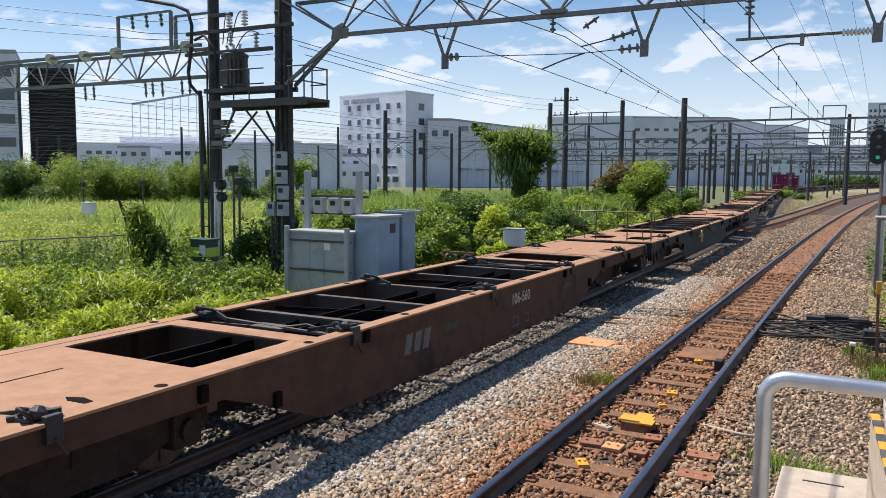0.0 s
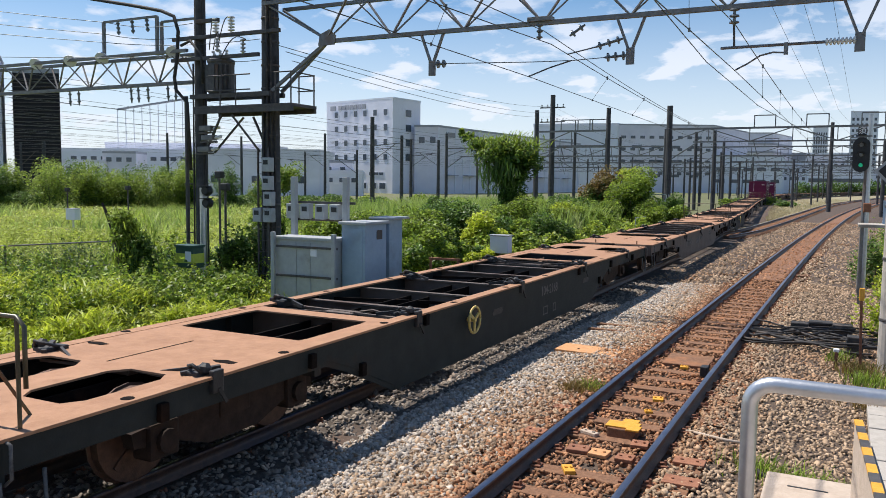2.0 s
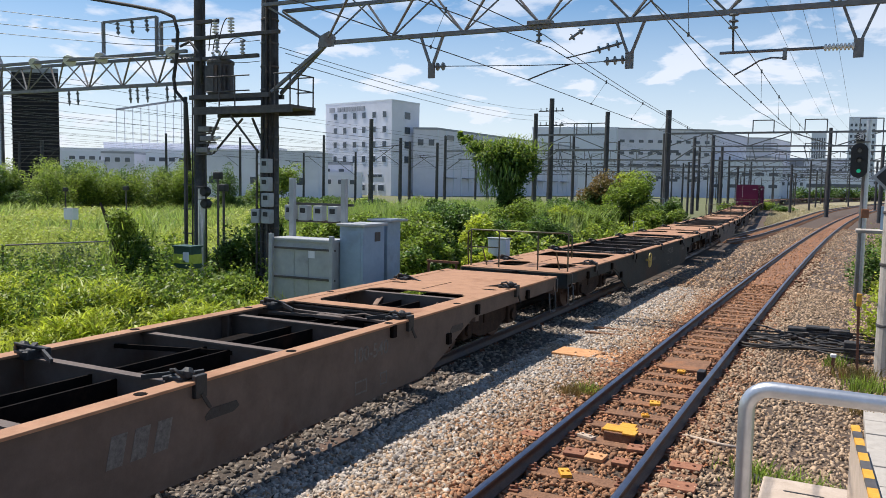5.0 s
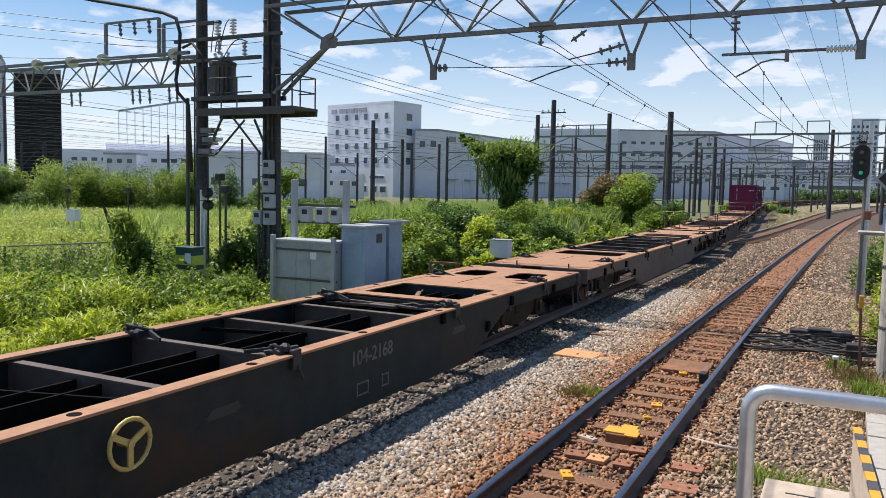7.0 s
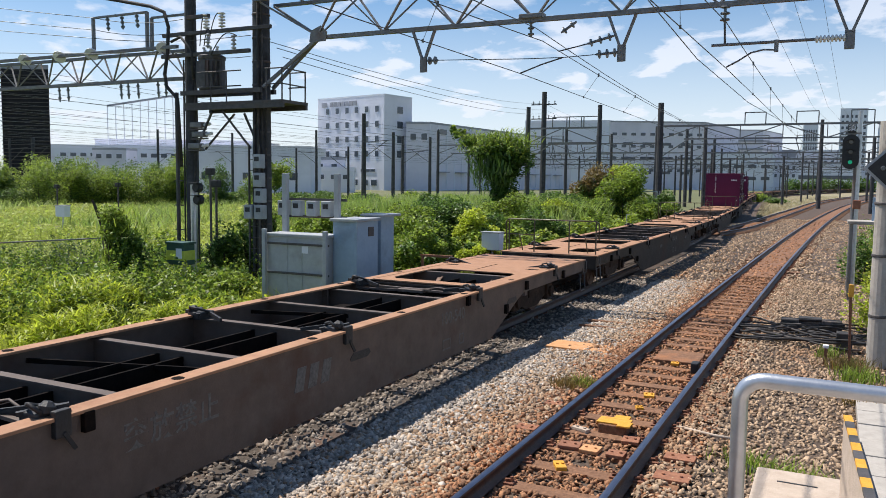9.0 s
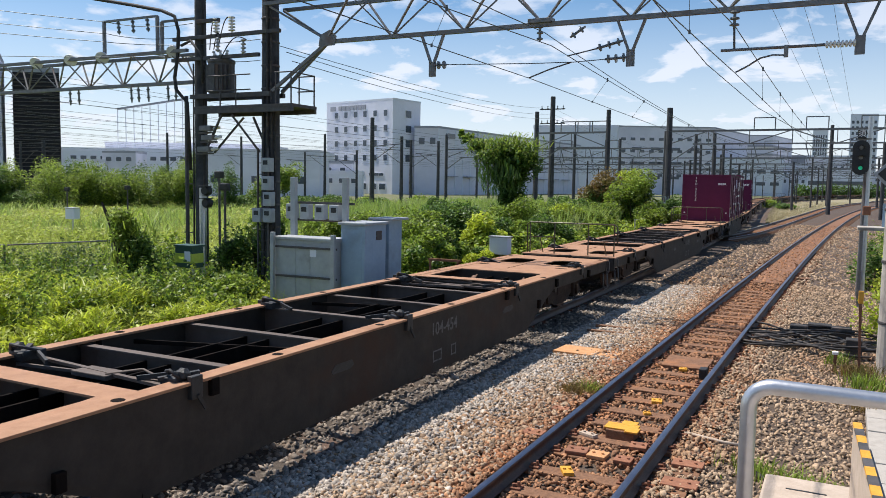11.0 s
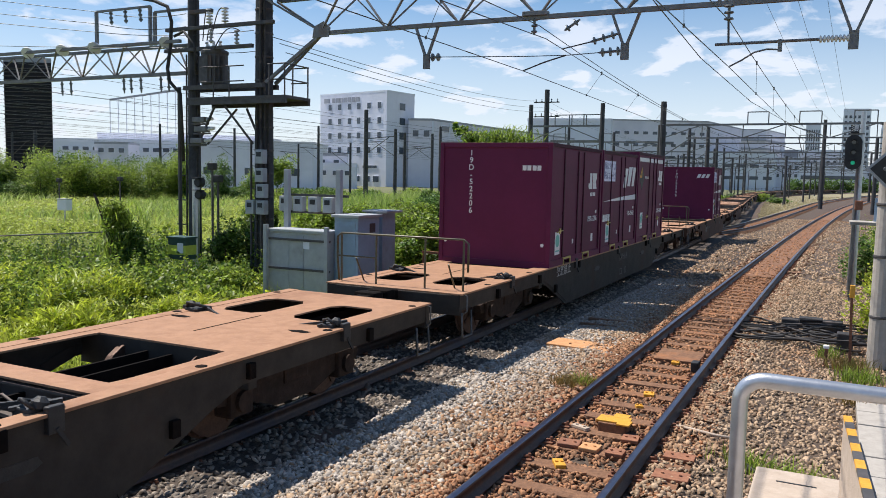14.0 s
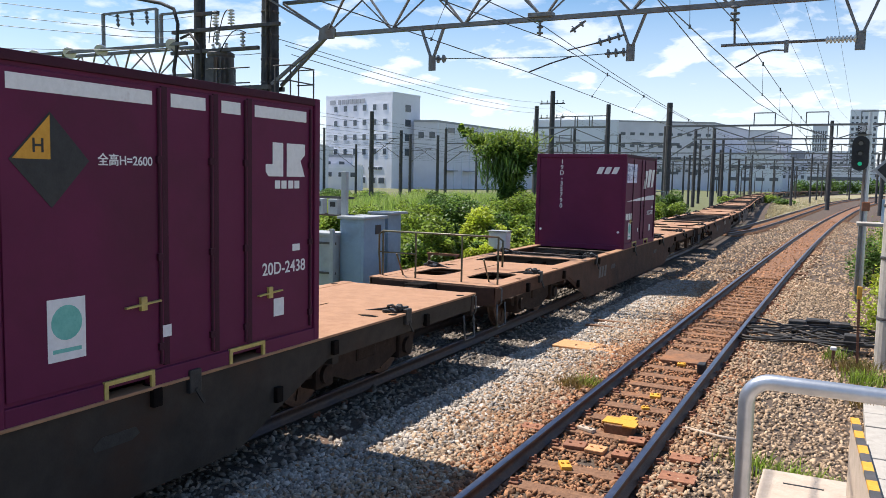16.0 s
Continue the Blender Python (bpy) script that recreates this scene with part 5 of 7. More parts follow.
    part("post", bar(B(), (0.1, 0, GROUND_Z), (0.1, 0, 0.42), 0.09, sides=10), "galv", c)
    for x, y, z, w in ((-7.75, 24.0, 0.72, 0.32), (-33.5, 28.0, 0.85, 0.34)):
        c = empty("junction_box", Matrix.Translation((x, y, 0)))
        tagged(c, "small white box on a short post among weeds", "junction box")
        part("case", box(B(), -w, w, -0.18, 0.18, z - 0.28, z + 0.28, 0.02), "wall_white", c)
        part("lid", box(B(), -w - 0.03, w + 0.03, -0.21, 0.21, z + 0.28, z + 0.32, 0.01), "cabinet", c)
        part("post", bar(B(), (0, 0, GROUND_Z), (0, 0, z - 0.28), 0.05, sides=8), "galv", c)
    c = empty("rusty_frame", Matrix.Translation((-6.9, 18.3, 0)))
    tagged(c, "low rusty steel frame half hidden in weeds", "frame")
    part("post", bar(B(), (-0.45, 0, GROUND_Z), (-0.45, 0, 0.72), 0.05), "rustplate", c)
    part("post", bar(B(), (0.35, 0, GROUND_Z), (0.35, 0, 0.72), 0.05), "rustplate", c)
    part("top_bar", bar(B(), (-0.5, 0, 0.74), (0.42, 0, 0.74), 0.06), "rustplate", c)
    # chain-link fence beyond the track
    fe = empty("fence")
    tagged(fe, "grey pipe fence with thin wire mesh", "fence")
    ys = (6.0, 8.0, 10.0, 12.0, 14.1, 17.0)
    for y in ys:
        part("post", bar(B(), (-18.6 + (y - 14) * 0.3, y, GROUND_Z), (-18.6 + (y - 14) * 0.3, y, 0.84), 0.03, sides=8), "steel", fe)
    for z in (0.82, 0.1):
        part("rail", bar(B(), (-18.6 + (6 - 14) * 0.3, 6, z), (-17.7, 17.0, z), 0.022, sides=6), "steel", fe)
    bm = B()
    for k in range(150):
        s = k / 149 * 11
        for d in (-1, 1):
            bar(bm, (-21 + s * 0.3, 6 + s, -0.45), (-21 + (s + d * 0.9) * 0.3, 6 + s + d * 0.9, 0.82), 0.006)
    part("wire_mesh", bm, "steel", fe)["kind"] = "stuff"


def wire(name, label, pts, r=0.009, sag=0.0, n=14):
    line = []
    for a, b in zip(pts, pts[1:]):
        a, b = Vector(a), Vector(b)
        for s in np.linspace(0, 1, n, endpoint=False):
            p = a.lerp(b, s)
            p.z -= sag * 4 * s * (1 - s)
            line.append(p)
    line.append(Vector(pts[-1]))
    ob = part(name, tube(B(), line, r, 5), "wire")
    tagged(ob, label, "wire", "overhead wires")
    return ob


def wires():
    runs = [("contact_wire", "bare grooved contact wire over the near track", [(-0.75, -30, 5.06), (0.15, GY, 5.06), (0.75, 70, 5.06), (3.4, 112, 5.06), (6.4, 152, 5.06), (12, 200, 5.06), (20, 260, 5.06)], 0.009, 0.0),
            ("messenger_wire", "stranded messenger wire over the near track", [(-0.8, -30, 6.1), (0.12, GY, 5.98), (0.8, 70, 6.2), (3.4, 112, 6.2), (6.4, 152, 6.2), (12, 200, 6.2), (20, 260, 6.2)], 0.010, 0.42),
            ("contact_wire", "bare grooved contact wire over the train", [(-5.0, -30, 5.14), (-4.25, GY, 5.14), (-5.3, 70, 5.14), (-8.6, 112, 5.14), (-10.3, 152, 5.14), (-9, 200, 5.14), (-2, 260, 5.14)], 0.009, 0.0),
            ("messenger_wire", "stranded messenger wire over the train", [(-6.4, -30, 6.3), (-3.78, GY, 5.85), (-5.3, 70, 6.2), (-8.6, 112, 6.2), (-10.3, 152, 6.2), (-9, 200, 6.2), (-2, 260, 6.2)], 0.010, 0.40),
            ("messenger_wire", "second stranded wire over the train", [(-3.4, -30, 6.6), (-3.95, GY, 6.15), (-5.7, 70, 6.5), (-9, 112, 6.4), (-10.6, 152, 6.4)], 0.010, 0.5),
            ("feeder_wire", "sagging wire between the two tracks", [(-1.5, -20, 7.3), (-0.9, 14, 6.0), (-0.85, 20, 5.68), (-0.62, 30, 5.55), (-0.14, 40, 5.62), (0.7, 70, 6.4)], 0.011, 0.0)]
    for name, label, pts, r, sag in runs:
        wire(name, label, pts, r, sag, 16)
    for c, m, sag in ((runs[0][2], runs[1][2], 0.42), (runs[2][2], runs[3][2], 0.40)):
        for (a, b), (ma, mb) in zip(zip(c[:3], c[1:4]), zip(m[:3], m[1:4])):
            for k in range(1, 10):
                s = k / 10
                p, q = Vector(a).lerp(Vector(b), s), Vector(ma).lerp(Vector(mb), s)
                if p.y < 8:
                    continue
                q.z -= sag * 4 * s * (1 - s)
                bm = bar(B(), p, q, 0.005, sides=5)
                bar(bm, q - Vector((0, 0, 0.05)), q + Vector((0, 0, 0.05)), 0.024, sides=6)
                bar(bm, p - Vector((0, 0, 0.03)), p + Vector((0, 0, 0.03)), 0.02, sides=6)
                tagged(part("dropper", bm, "wire"), "thin dropper wire between messenger and contact wire", "dropper", "droppers")
    # high feeders
    for x in (-0.73, 0.42, 1.46):
        wire("feeder_wire", "thin feeder wire high over the track", [(x - 1.4, -30, 10.4), (x, 33, 9.9), (x + 0.95, 76, 9.3), (x + 5, 140, 9.5)], 0.008, 0.1)
    for dx, z in ((0, 6.35), (0.3, 6.15), (0.5, 5.9)):
        wire("power_wire", "thin power wire from pole to pole", [(-11.5 + dx, GY, z), (-23.8, 75, 10.3 - dx * 2), (-40, 190, 12)], 0.010, 0.5)
    for x0, z0, x1, z1 in ((-30, 8.9, -14.3, 7.1), (-30, 8.4, -14.3, 6.75), (-30, 8.0, -11.9, 6.5)):
        wire("power_wire", "thin power wire that runs to the pole", [(x0, 12.0, z0 + 0.2), (-18, GY, z1 + 0.35), (x1, GY - 0.2, z1)], 0.010, 0.12)
    wire("power_wire", "thin power wire over the yard", [(-30, 14, 6.9), (-14.3, GY, 6.2), (-11.9, GY, 6.0)], 0.009, 0.1)
    for k in range(20):
        x = -20.5 - k * 1.9
        z = 5.15 if k % 3 == 0 else (5.6 + 0.45 * (k % 3))
        pts = [(x, -20, z), (x, GY + 3, z), (x + 1, 75, z), (x + 4, 130, z), (x + 10, 220, z)]
        wire("yard_wire", "thin catenary wire over the yard tracks", pts, 0.008, 0.35 if k % 3 else 0.0)


def line_fittings():
    """Insulators, registration arms and pull-offs at the beam."""
    def ob(name, bm, m, label, cat="insulator"):
        return tagged(part(name, bm, m), label, cat, "beam fittings")
    ob("disc_insulator", insulator(B(), (-6.70, GY, 5.57), (-6.40, GY, 5.57), 2, 0.10), "insul", "two grey disc insulators on the hanger")
    wire("pull_off_wire", "wire that holds the contact wire sideways", [(-6.4, GY, 5.57), (-4.2, GY, 5.48), (-3.25, GY, 5.46), (-1.95, GY, 5.5)], 0.010, 0)
    ob("steady_arm", tube(B(), [(-3.3, GY, 5.46), (-3.8, GY, 5.33), (-4.3, GY, 5.16)], 0.016), "dark_steel", "thin steady arm that holds the contact wire", "arm")
    ob("disc_insulator", insulator(B(), (-2.55, GY, 5.48), (-2.05, GY, 5.50), 3, 0.10), "insul", "grey disc insulators beside the hanger plate")
    ob("disc_insulator", insulator(B(), (-2.75, GY, 5.72), (-2.15, GY, 5.86), 3, 0.09), "insul", "grey disc insulators on the slanted pull-off")
    ob("steady_arm", tube(B(), [(-2.75, GY, 5.72), (-3.4, GY, 5.60)], 0.014), "dark_steel", "thin slanted arm beside the insulators", "arm")
    ob("disc_insulator", insulator(B(), (-3.35, GY, 6.0), (-3.0, GY, 6.22), 2, 0.085), "insul", "grey insulator that hangs from the beam")
    ob("disc_insulator", insulator(B(), (-4.06, GY, 5.95), (-4.06, GY, 6.34), 3, 0.075), "insul", "grey insulator under the beam clamp")
    ob("beam_clamp", box(B(), -4.32, -3.75, GY - 0.12, GY + 0.12, 6.36, 6.46, 0.01), "steel", "grey clamp plate on the beam", "clamp")
    # bracket over the near track
    ob("disc_insulator", insulator(B(), (0.10, GY, 5.95), (0.10, GY, 6.33), 3, 0.10), "insul", "dark ribbed insulator that hangs over the track")
    ob("drop_tube", bar(B(), (0.12, GY, 5.5), (0.10, GY, 5.97), 0.022, sides=8), "dark_steel", "steel drop tube under the insulator", "tube")
    ob("cantilever_tube", bar(B(), (-0.14, GY, 5.52), (1.78, GY, 5.52), 0.030, sides=8), "steel", "grey horizontal registration tube", "tube")
    ob("ribbed_insulator", insulator(B(), (1.76, GY, 5.52), (2.30, GY, 5.52), 8, 0.075), "porcelain", "white ribbed insulator at the tube's end")
    bm = box(B(), 1.05, 1.13, GY - 0.03, GY + 0.03, 5.32, 5.56, 0.01)
    tube(bm, [(1.09, GY, 5.36), (0.85, GY, 5.38), (0.62, GY, 5.33), (0.38, GY, 5.18), (0.16, GY, 5.07)], 0.017)
    ob("steady_arm", bm, "steel", "curved steady arm over the contact wire", "arm")


def far_gantry(y, xl, xr, zb, zt, r, label):
    g = empty("gantry_portal")
    tagged(g, label, "gantry", "far gantries")
    for x in (xl, xr):
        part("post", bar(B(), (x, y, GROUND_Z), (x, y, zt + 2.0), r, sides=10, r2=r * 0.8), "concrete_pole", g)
    part("upper_chord", bar(B(), (xl, y, zt), (xr, y, zt), 0.16), "steel", g)
    part("lower_chord", bar(B(), (xl + 2, y, zb), (xr, y, zb), 0.12), "steel", g)
    n = max(int((xr - xl) / 3.2), 2)
    w = (xr - xl) / n
    for k in range(n):
        a = xl + k * w
        part("web_bar", bar(B(), (a, y, zt if k % 2 else zb), (a + w, y, zb if k % 2 else zt), 0.08), "steel", g)
        part("web_bar", bar(B(), (a, y, zb), (a, y, zt), 0.07), "steel", g)
    part("knee_brace", bar(B(), (xl, y, zb - 1.6), (xl + 2.4, y, zb), 0.09), "steel", g)
    for k in range(3):
        x = xl + (xr - xl) * (0.35 + 0.2 * k)
        part("hanger", bar(B(), (x, y, zb), (x + 0.4, y, zb - 1.4), 0.07), "steel", g)
        for a, b in (((x, zt), (x, zt + 1.0)), ((x, zt + 1.0), (x + 1.6, zt + 1.0)), ((x + 1.6, zt), (x + 1.6, zt + 1.0))):
            part("frame_bar", bar(B(), (a[0], y, a[1]), (b[0], y, b[1]), 0.08), "steel", g)


def far_line():
    far_gantry(70, -11.5, 8.0, 6.4, 7.5, 0.30, "grey steel gantry across the tracks on concrete posts")
    far_gantry(70.6, -23.8, -17.0, 6.2, 7.55, 0.24, "grey steel gantry over the sidings")
    for y, xl, xr in ((108, -15.5, 8.5), (140, -17.6, 10), (172, -19, 12), (205, -18, 20), (245, -16, 26), (300, -14, 36)):
        far_gantry(y, xl, xr, 6.6, 7.7, 0.24, "distant grey gantry across the tracks")
    for y, xl, xr in ((96, -46, -17), (128, -56, -18), (165, -70, -20), (210, -80, -20)):
        far_gantry(y, xl, xr, 6.2, 7.3, 0.22, "distant grey gantry over the yard")
    spots = [(-36.5, 62, 8.6, 0.24), (-59.5, 87, 9.0, 0.2), (-46, 74, 6.2, 0.15), (-38, 70, 7.4, 0.2), (-47, 88, 8.1, 0.2), (-40, 82, 7.6, 0.2), (-91, 90, 9.8, 0.22), (-72, 85, 8.7, 0.2), (-62, 86, 6.6, 0.16),
             (-30, 102, 9.7, 0.22), (-26, 110, 9.3, 0.22), (-23.8, 75, 11.4, 0.3), (-12.6, 104, 9.6, 0.26), (-13.6, 120, 8.9, 0.24), (-15.6, 105, 6.2, 0.16), (0.55, 103, 10.2, 0.26), (-4.2, 118, 6.4, 0.2), (-12.5, 130, 6.4, 0.2), (-79, 60, 6.9, 0.24), (-81, 58.6, 6.7, 0.15), (5.6, 92, 7.5, 0.22), (9.2, 130, 7.5, 0.2), (7.0, 150, 8, 0.2), (11.0, 110, 8, 0.2)]
    for x, y, z, r in spots:
        p = pole("catenary_pole", x, y, z, r, "distant concrete catenary pole in the rail yard", sides=10)
        s = 1 if (int(x * 7) % 2) else -1
        part("bracket", bar(B(), (0, 0, min(z - 1.2, 6.0)), (s * 3.0, 0, min(z - 1.0, 6.2)), 0.07), "dark_steel", p)
        part("bracket", bar(B(), (0, 0, min(z - 2.6, 4.6)), (s * 2.4, 0, min(z - 1.1, 6.1)), 0.05), "dark_steel", p)
    g = np.random.default_rng(77)
    for k in range(34):
        y = 118 + k * 6.2
        x = float(train_x(y)) + g.choice([-9.0, -5.5, 5.2, 9.0, 14.0, -16.0, -24.0, -33.0]) + g.normal(0, 0.8)
        z = g.uniform(6.0, 8.2)
        p = pole("catenary_pole", x, y, z, 0.15, "distant thin concrete catenary pole in the rail yard", sides=8)
        s = 1 if k % 2 else -1
        part("bracket", bar(B(), (0, 0, z - 0.9), (s * 2.8, 0, z - 0.7), 0.08), "dark_steel", p)
        part("bracket", bar(B(), (0, 0, z - 2.0), (s * 2.4, 0, z - 0.8), 0.06), "dark_steel", p)
    p = pole("power_pole", -23.9, 75.2, 11.2, 0.2, "tall pole with cross arms and insulators", sides=10)
    for z in (10.2, 8.8):
        part("cross_arm", bar(B(), (-1.3, 0, z), (1.3, 0, z), 0.10), "dark_steel", p)
        for x in (-1.1, -0.5, 0.5, 1.1):
            part("insulator", insulator(B(), (x, 0, z), (x, 0, z + 0.35), 2, 0.09), "insul", p)
    # dwarf signals in the field
    for x, y, z in ((-41, 33.5, 2.0), (-34, 32, 2.2), (-16.6, 20.5, 2.9), (-15.9, 20.0, 2.5)):
        c = empty("dwarf_signal", Matrix.Translation((x, y, 0)))
        tagged(c, "small black signal head on a thin post", "signal", "dwarf signals")
        part("post", bar(B(), (0, 0, GROUND_Z), (0, 0, z), 0.04, sides=8), "dark_steel", c)
        part("head", box(B(), -0.15, 0.15, -0.10, 0.10, z - 0.12, z + 0.12, 0.04), "black", c)
    # open trackside frame near the far bushes
    c = empty("steel_lattice_frame", Matrix.Translation((-10.6, 62.0, 0)))
    tagged(c, "pale galvanised lattice frame at a pole foot", "frame")
    for x in (-0.7, 0.7):
        for y in (-0.5, 0.5):
            part("leg", bar(B(), (x, y, GROUND_Z), (x, y, 2.0), 0.09), "galv", c)
    for z in (0.3, 0.9, 1.5, 2.0):
        part("brace", bar(B(), (-0.7, -0.5, z), (0.7, -0.5, z), 0.07), "galv", c)
        part("brace", bar(B(), (-0.7, -0.5, z), (0.7, -0.5, z - 0.5), 0.05), "galv", c)
    c = empty("guard_fence", Matrix.Translation((-9.0, 48.0, 0)))
    tagged(c, "low pale pipe fence beside the siding", "fence")
    for k in range(5):
        part("post", bar(B(), (-0.3 * k * 0.4, k * 2.2, GROUND_Z), (-0.3 * k * 0.4, k * 2.2, 0.75), 0.04, sides=6), "galv", c)
    for z in (0.7, 0.35):
        part("rail", bar(B(), (0, 0, z), (-0.48, 8.8, z), 0.03, sides=6), "galv", c)


# ---- platform side ----
def right_side():
    p = empty("platform_slab")
    tagged(p, "pale worn concrete platform end", "platform", kind="structure")
    part("slab", box(B(), 1.92, 2.415, -8, 5.25, 0.72, 0.95, 0.015), "concrete", p)
    part("slab", box(B(), 2.425, 7, -8, 3.2, 0.72, 0.946, 0.015), "concrete", p)
    part("slot", box(B(), 2.05, 2.27, 5.02, 5.035, 0.949, 0.953), "black", p)
    part("retaining_wall", box(B(), 2.0, 6.9, -7.9, 3.1, -0.6, 0.72), "concrete", p)
    part("retaining_wall", box(B(), 2.0, 2.40, 3.1, 5.15, -0.6, 0.72), "concrete", p)
    h = empty("handrail")
    tagged(h, "shiny grey steel tube handrail at the platform end", "handrail")
    pts = [(2.045, 2.56, 0.95), (2.045, 2.56, 2.02)]
    for a in np.linspace(0, math.pi / 2, 8):
        pts.append((2.045 + 0.07 * (1 - math.cos(a)), 2.56, 2.06 + 0.07 * math.sin(a)))
    pts += [(2.30, 2.565, 2.128), (2.6, 2.57, 2.124), (3.2, 2.58, 2.12)]
    part("tube", tube(B(), pts, 0.0243, 16), "galv", h)
    part("base_flange", lathe(B(), (2.045, 2.56, 0.95), (0, 0, 1), [(0, 0.06), (0.012, 0.06), (0.016, 0.03)], 14), "galv", h)
    # low board with hazard tape on its top edge
    s = empty("hazard_board")
    tagged(s, "thin pale board with yellow and black hazard tape", "barrier")
    part("board", slab(B(), [(3.0, 0.95), (4.75, 0.95), (4.75, 1.46), (3.0, 1.46)], 0.03, "x", 2.395), "concrete", s)
    for k in range(14):
        y0 = 4.77 - k * 0.125
        part("tape_stripe", box(B(), 2.378, 2.420, y0 - 0.125, y0, 1.46, 1.475), "yellow" if k % 2 == 0 else "dark_steel", s)
    part("back_board", slab(B(), [(3.0, 0.95), (4.55, 0.95), (4.55, 1.40), (3.0, 1.40)], 0.025, "x", 2.44), "concrete", s)
    s.matrix_basis = Matrix.Translation((2.38, 4.75, 0)) @ Matrix.Rotation(0.055, 4, "Z") @ Matrix.Translation((-2.38, -4.75, 0))
    # plank walkway
    w = empty("plank_walkway")
    tagged(w, "grey weathered plank walkway beside the platform", "walkway", kind="structure")
    for k in range(9):
        part("plank", box(B(), 2.66, 3.9, 6.2 + k * 0.62, 6.2 + k * 0.62 + 0.605, -0.24, -0.12 + rng.uniform(-0.006, 0.006), 0.01), "light_pole", w)
    # concrete post with the diamond board
    c = pole("concrete_post", 3.02, 14.75, 3.75, 0.155, "pale round concrete post beside the track", "light_pole", 0.9, 16)
    for z in (1.55, 0.55, 2.4):
        part("steel_band", lathe(B(), (0, 0, z), (0, 0, 1), [(0, 0.155), (0.01, 0.163), (0.04, 0.163), (0.05, 0.155)], 16), "dark_steel", c)
    part("cable_conduit", bar(B(), (0.2, -0.02, -0.4), (0.2, -0.02, 3.3), 0.03, sides=8), "rubber", c)
    d = empty("diamond_board", Matrix.Translation((3.06, 14.42, 2.99)))
    tagged(d, "dark diamond board with a white edge and three lamps", "sign")
    part("rim", slab(B(), [(-0.40, 0), (0, -0.40), (0.40, 0), (0, 0.40)], 0.05, "y", 0.0), "cabinet", d)
    part("face", slab(B(), [(-0.34, 0), (0, -0.34), (0.34, 0), (0, 0.34)], 0.02, "y", -0.03), "black", d)
    for x in (-0.12, 0.0, 0.12):
        part("lamp", lathe(B(), (x, -0.04, 0), (0, -1, 0), [(0, 0.035), (0.03, 0.03)], 10), "insul", d)
    part("clamp", box(B(), -0.1, 0.1, -0.02, 0.3, 0.38, 0.52, 0.02), "dark_steel", d)
    # colour light signal
    s = empty("railway_signal", Matrix.Translation((2.60, 24.5, 0)))
    tagged(s, "black oval railway signal that shows green", "signal")
    part("head", slab(B(), [(0.21 * math.cos(a), 3.61 + (0.26 if math.sin(a) > 0 else -0.26) + 0.21 * math.sin(a)) for a in np.linspace(0, 2 * math.pi, 29)[:-1]], 0.05, "y", -0.10), "black", s)
    part("lamp_case", box(B(), -0.14, 0.14, -0.08, 0.2, 3.25, 3.97, 0.03), "black", s)
    for k, z in enumerate((3.88, 3.61, 3.33)):
        part("lens", lathe(B(), (0, -0.127, z), (0, -1, 0), [(0, 0.055), (0.012, 0.045)], 14), "go_light" if k == 2 else "insul", s, "lit green lens" if k == 2 else "")
        hood = B()
        for a in np.linspace(0.1, math.pi - 0.1, 9):
            bar(hood, (0.085 * math.cos(a), -0.13, z + 0.085 * math.sin(a)), (0.085 * math.cos(a), -0.26, z + 0.08 * math.sin(a)), 0.03, 0.008)
        part("hood", hood, "black", s)
    part("post", bar(B(), (0.22, 0.1, GROUND_Z), (0.20, 0.1, 4.72), 0.06, sides=10), "galv", s)
    part("side_post", bar(B(), (0.10, 0.1, GROUND_Z), (0.14, 0.1, 3.2), 0.05, sides=8), "steel", s)
    part("bracket", box(B(), -0.1, 0.25, 0.02, 0.12, 4.1, 4.14), "steel", s)
    pl = part("name_plate", box(B(), -0.10, 0.11, -0.06, -0.04, 4.13, 4.36, 0.01), "black", s)
    text("plate_letter", "須", 0.19, "white_paint", pl, Matrix.Translation((0.005, -0.062, 4.25)) @ END)
    part("relay_box", box(B(), 0.12, 0.32, -0.02, 0.14, 2.05, 2.3, 0.02), "rustplate", s)
    # small raised deck behind the signal
    t = empty("service_stand", Matrix.Translation((3.35, 23.0, 0)))
    tagged(t, "grey steel stand with a flat top", "stand")
    part("top", box(B(), -0.75, 1.2, -0.5, 0.5, 1.72, 1.80, 0.01), "light_pole", t)
    for x in (-0.65, 1.1):
        for y in (-0.4, 0.4):
            part("leg", bar(B(), (x, y, GROUND_Z), (x, y, 1.72), 0.06), "steel", t)
    part("panel", box(B(), -0.2, 1.1, 0.1, 0.14, 1.8, 2.4), "bluebox", t)
    # short posts
    m = empty("marker_post", Matrix.Translation((2.25, 14.2, 0)))
    tagged(m, "short rusty marker post with a white cap", "post")
    part("shaft", bar(B(), (0, 0, -0.4), (0.02, 0, 0.06), 0.07, 0.05), "clip", m)
    part("cap", box(B(), -0.03, 0.06, -0.045, 0.045, 0.06, 0.115, 0.015), "white_paint", m)
    m = empty("marker_post", Matrix.Translation((2.60, 14.0, 0)))
    tagged(m, "tall thin rusty post with a yellow top", "post")
    part("shaft", bar(B(), (0.02, 0, -0.4), (-0.02, 0, 0.95), 0.05, 0.04), "clip", m)
    part("cap", box(B(), -0.055, 0.02, -0.03, 0.03, 0.95, 1.15, 0.008), "yellow", m)
    # cables that cross to the equipment beside the track
    for k in range(17):
        a = Vector((0.72 + rng.uniform(-0.1, 0.2), 16.2 + rng.uniform(-0.9, 0.9), -0.14))
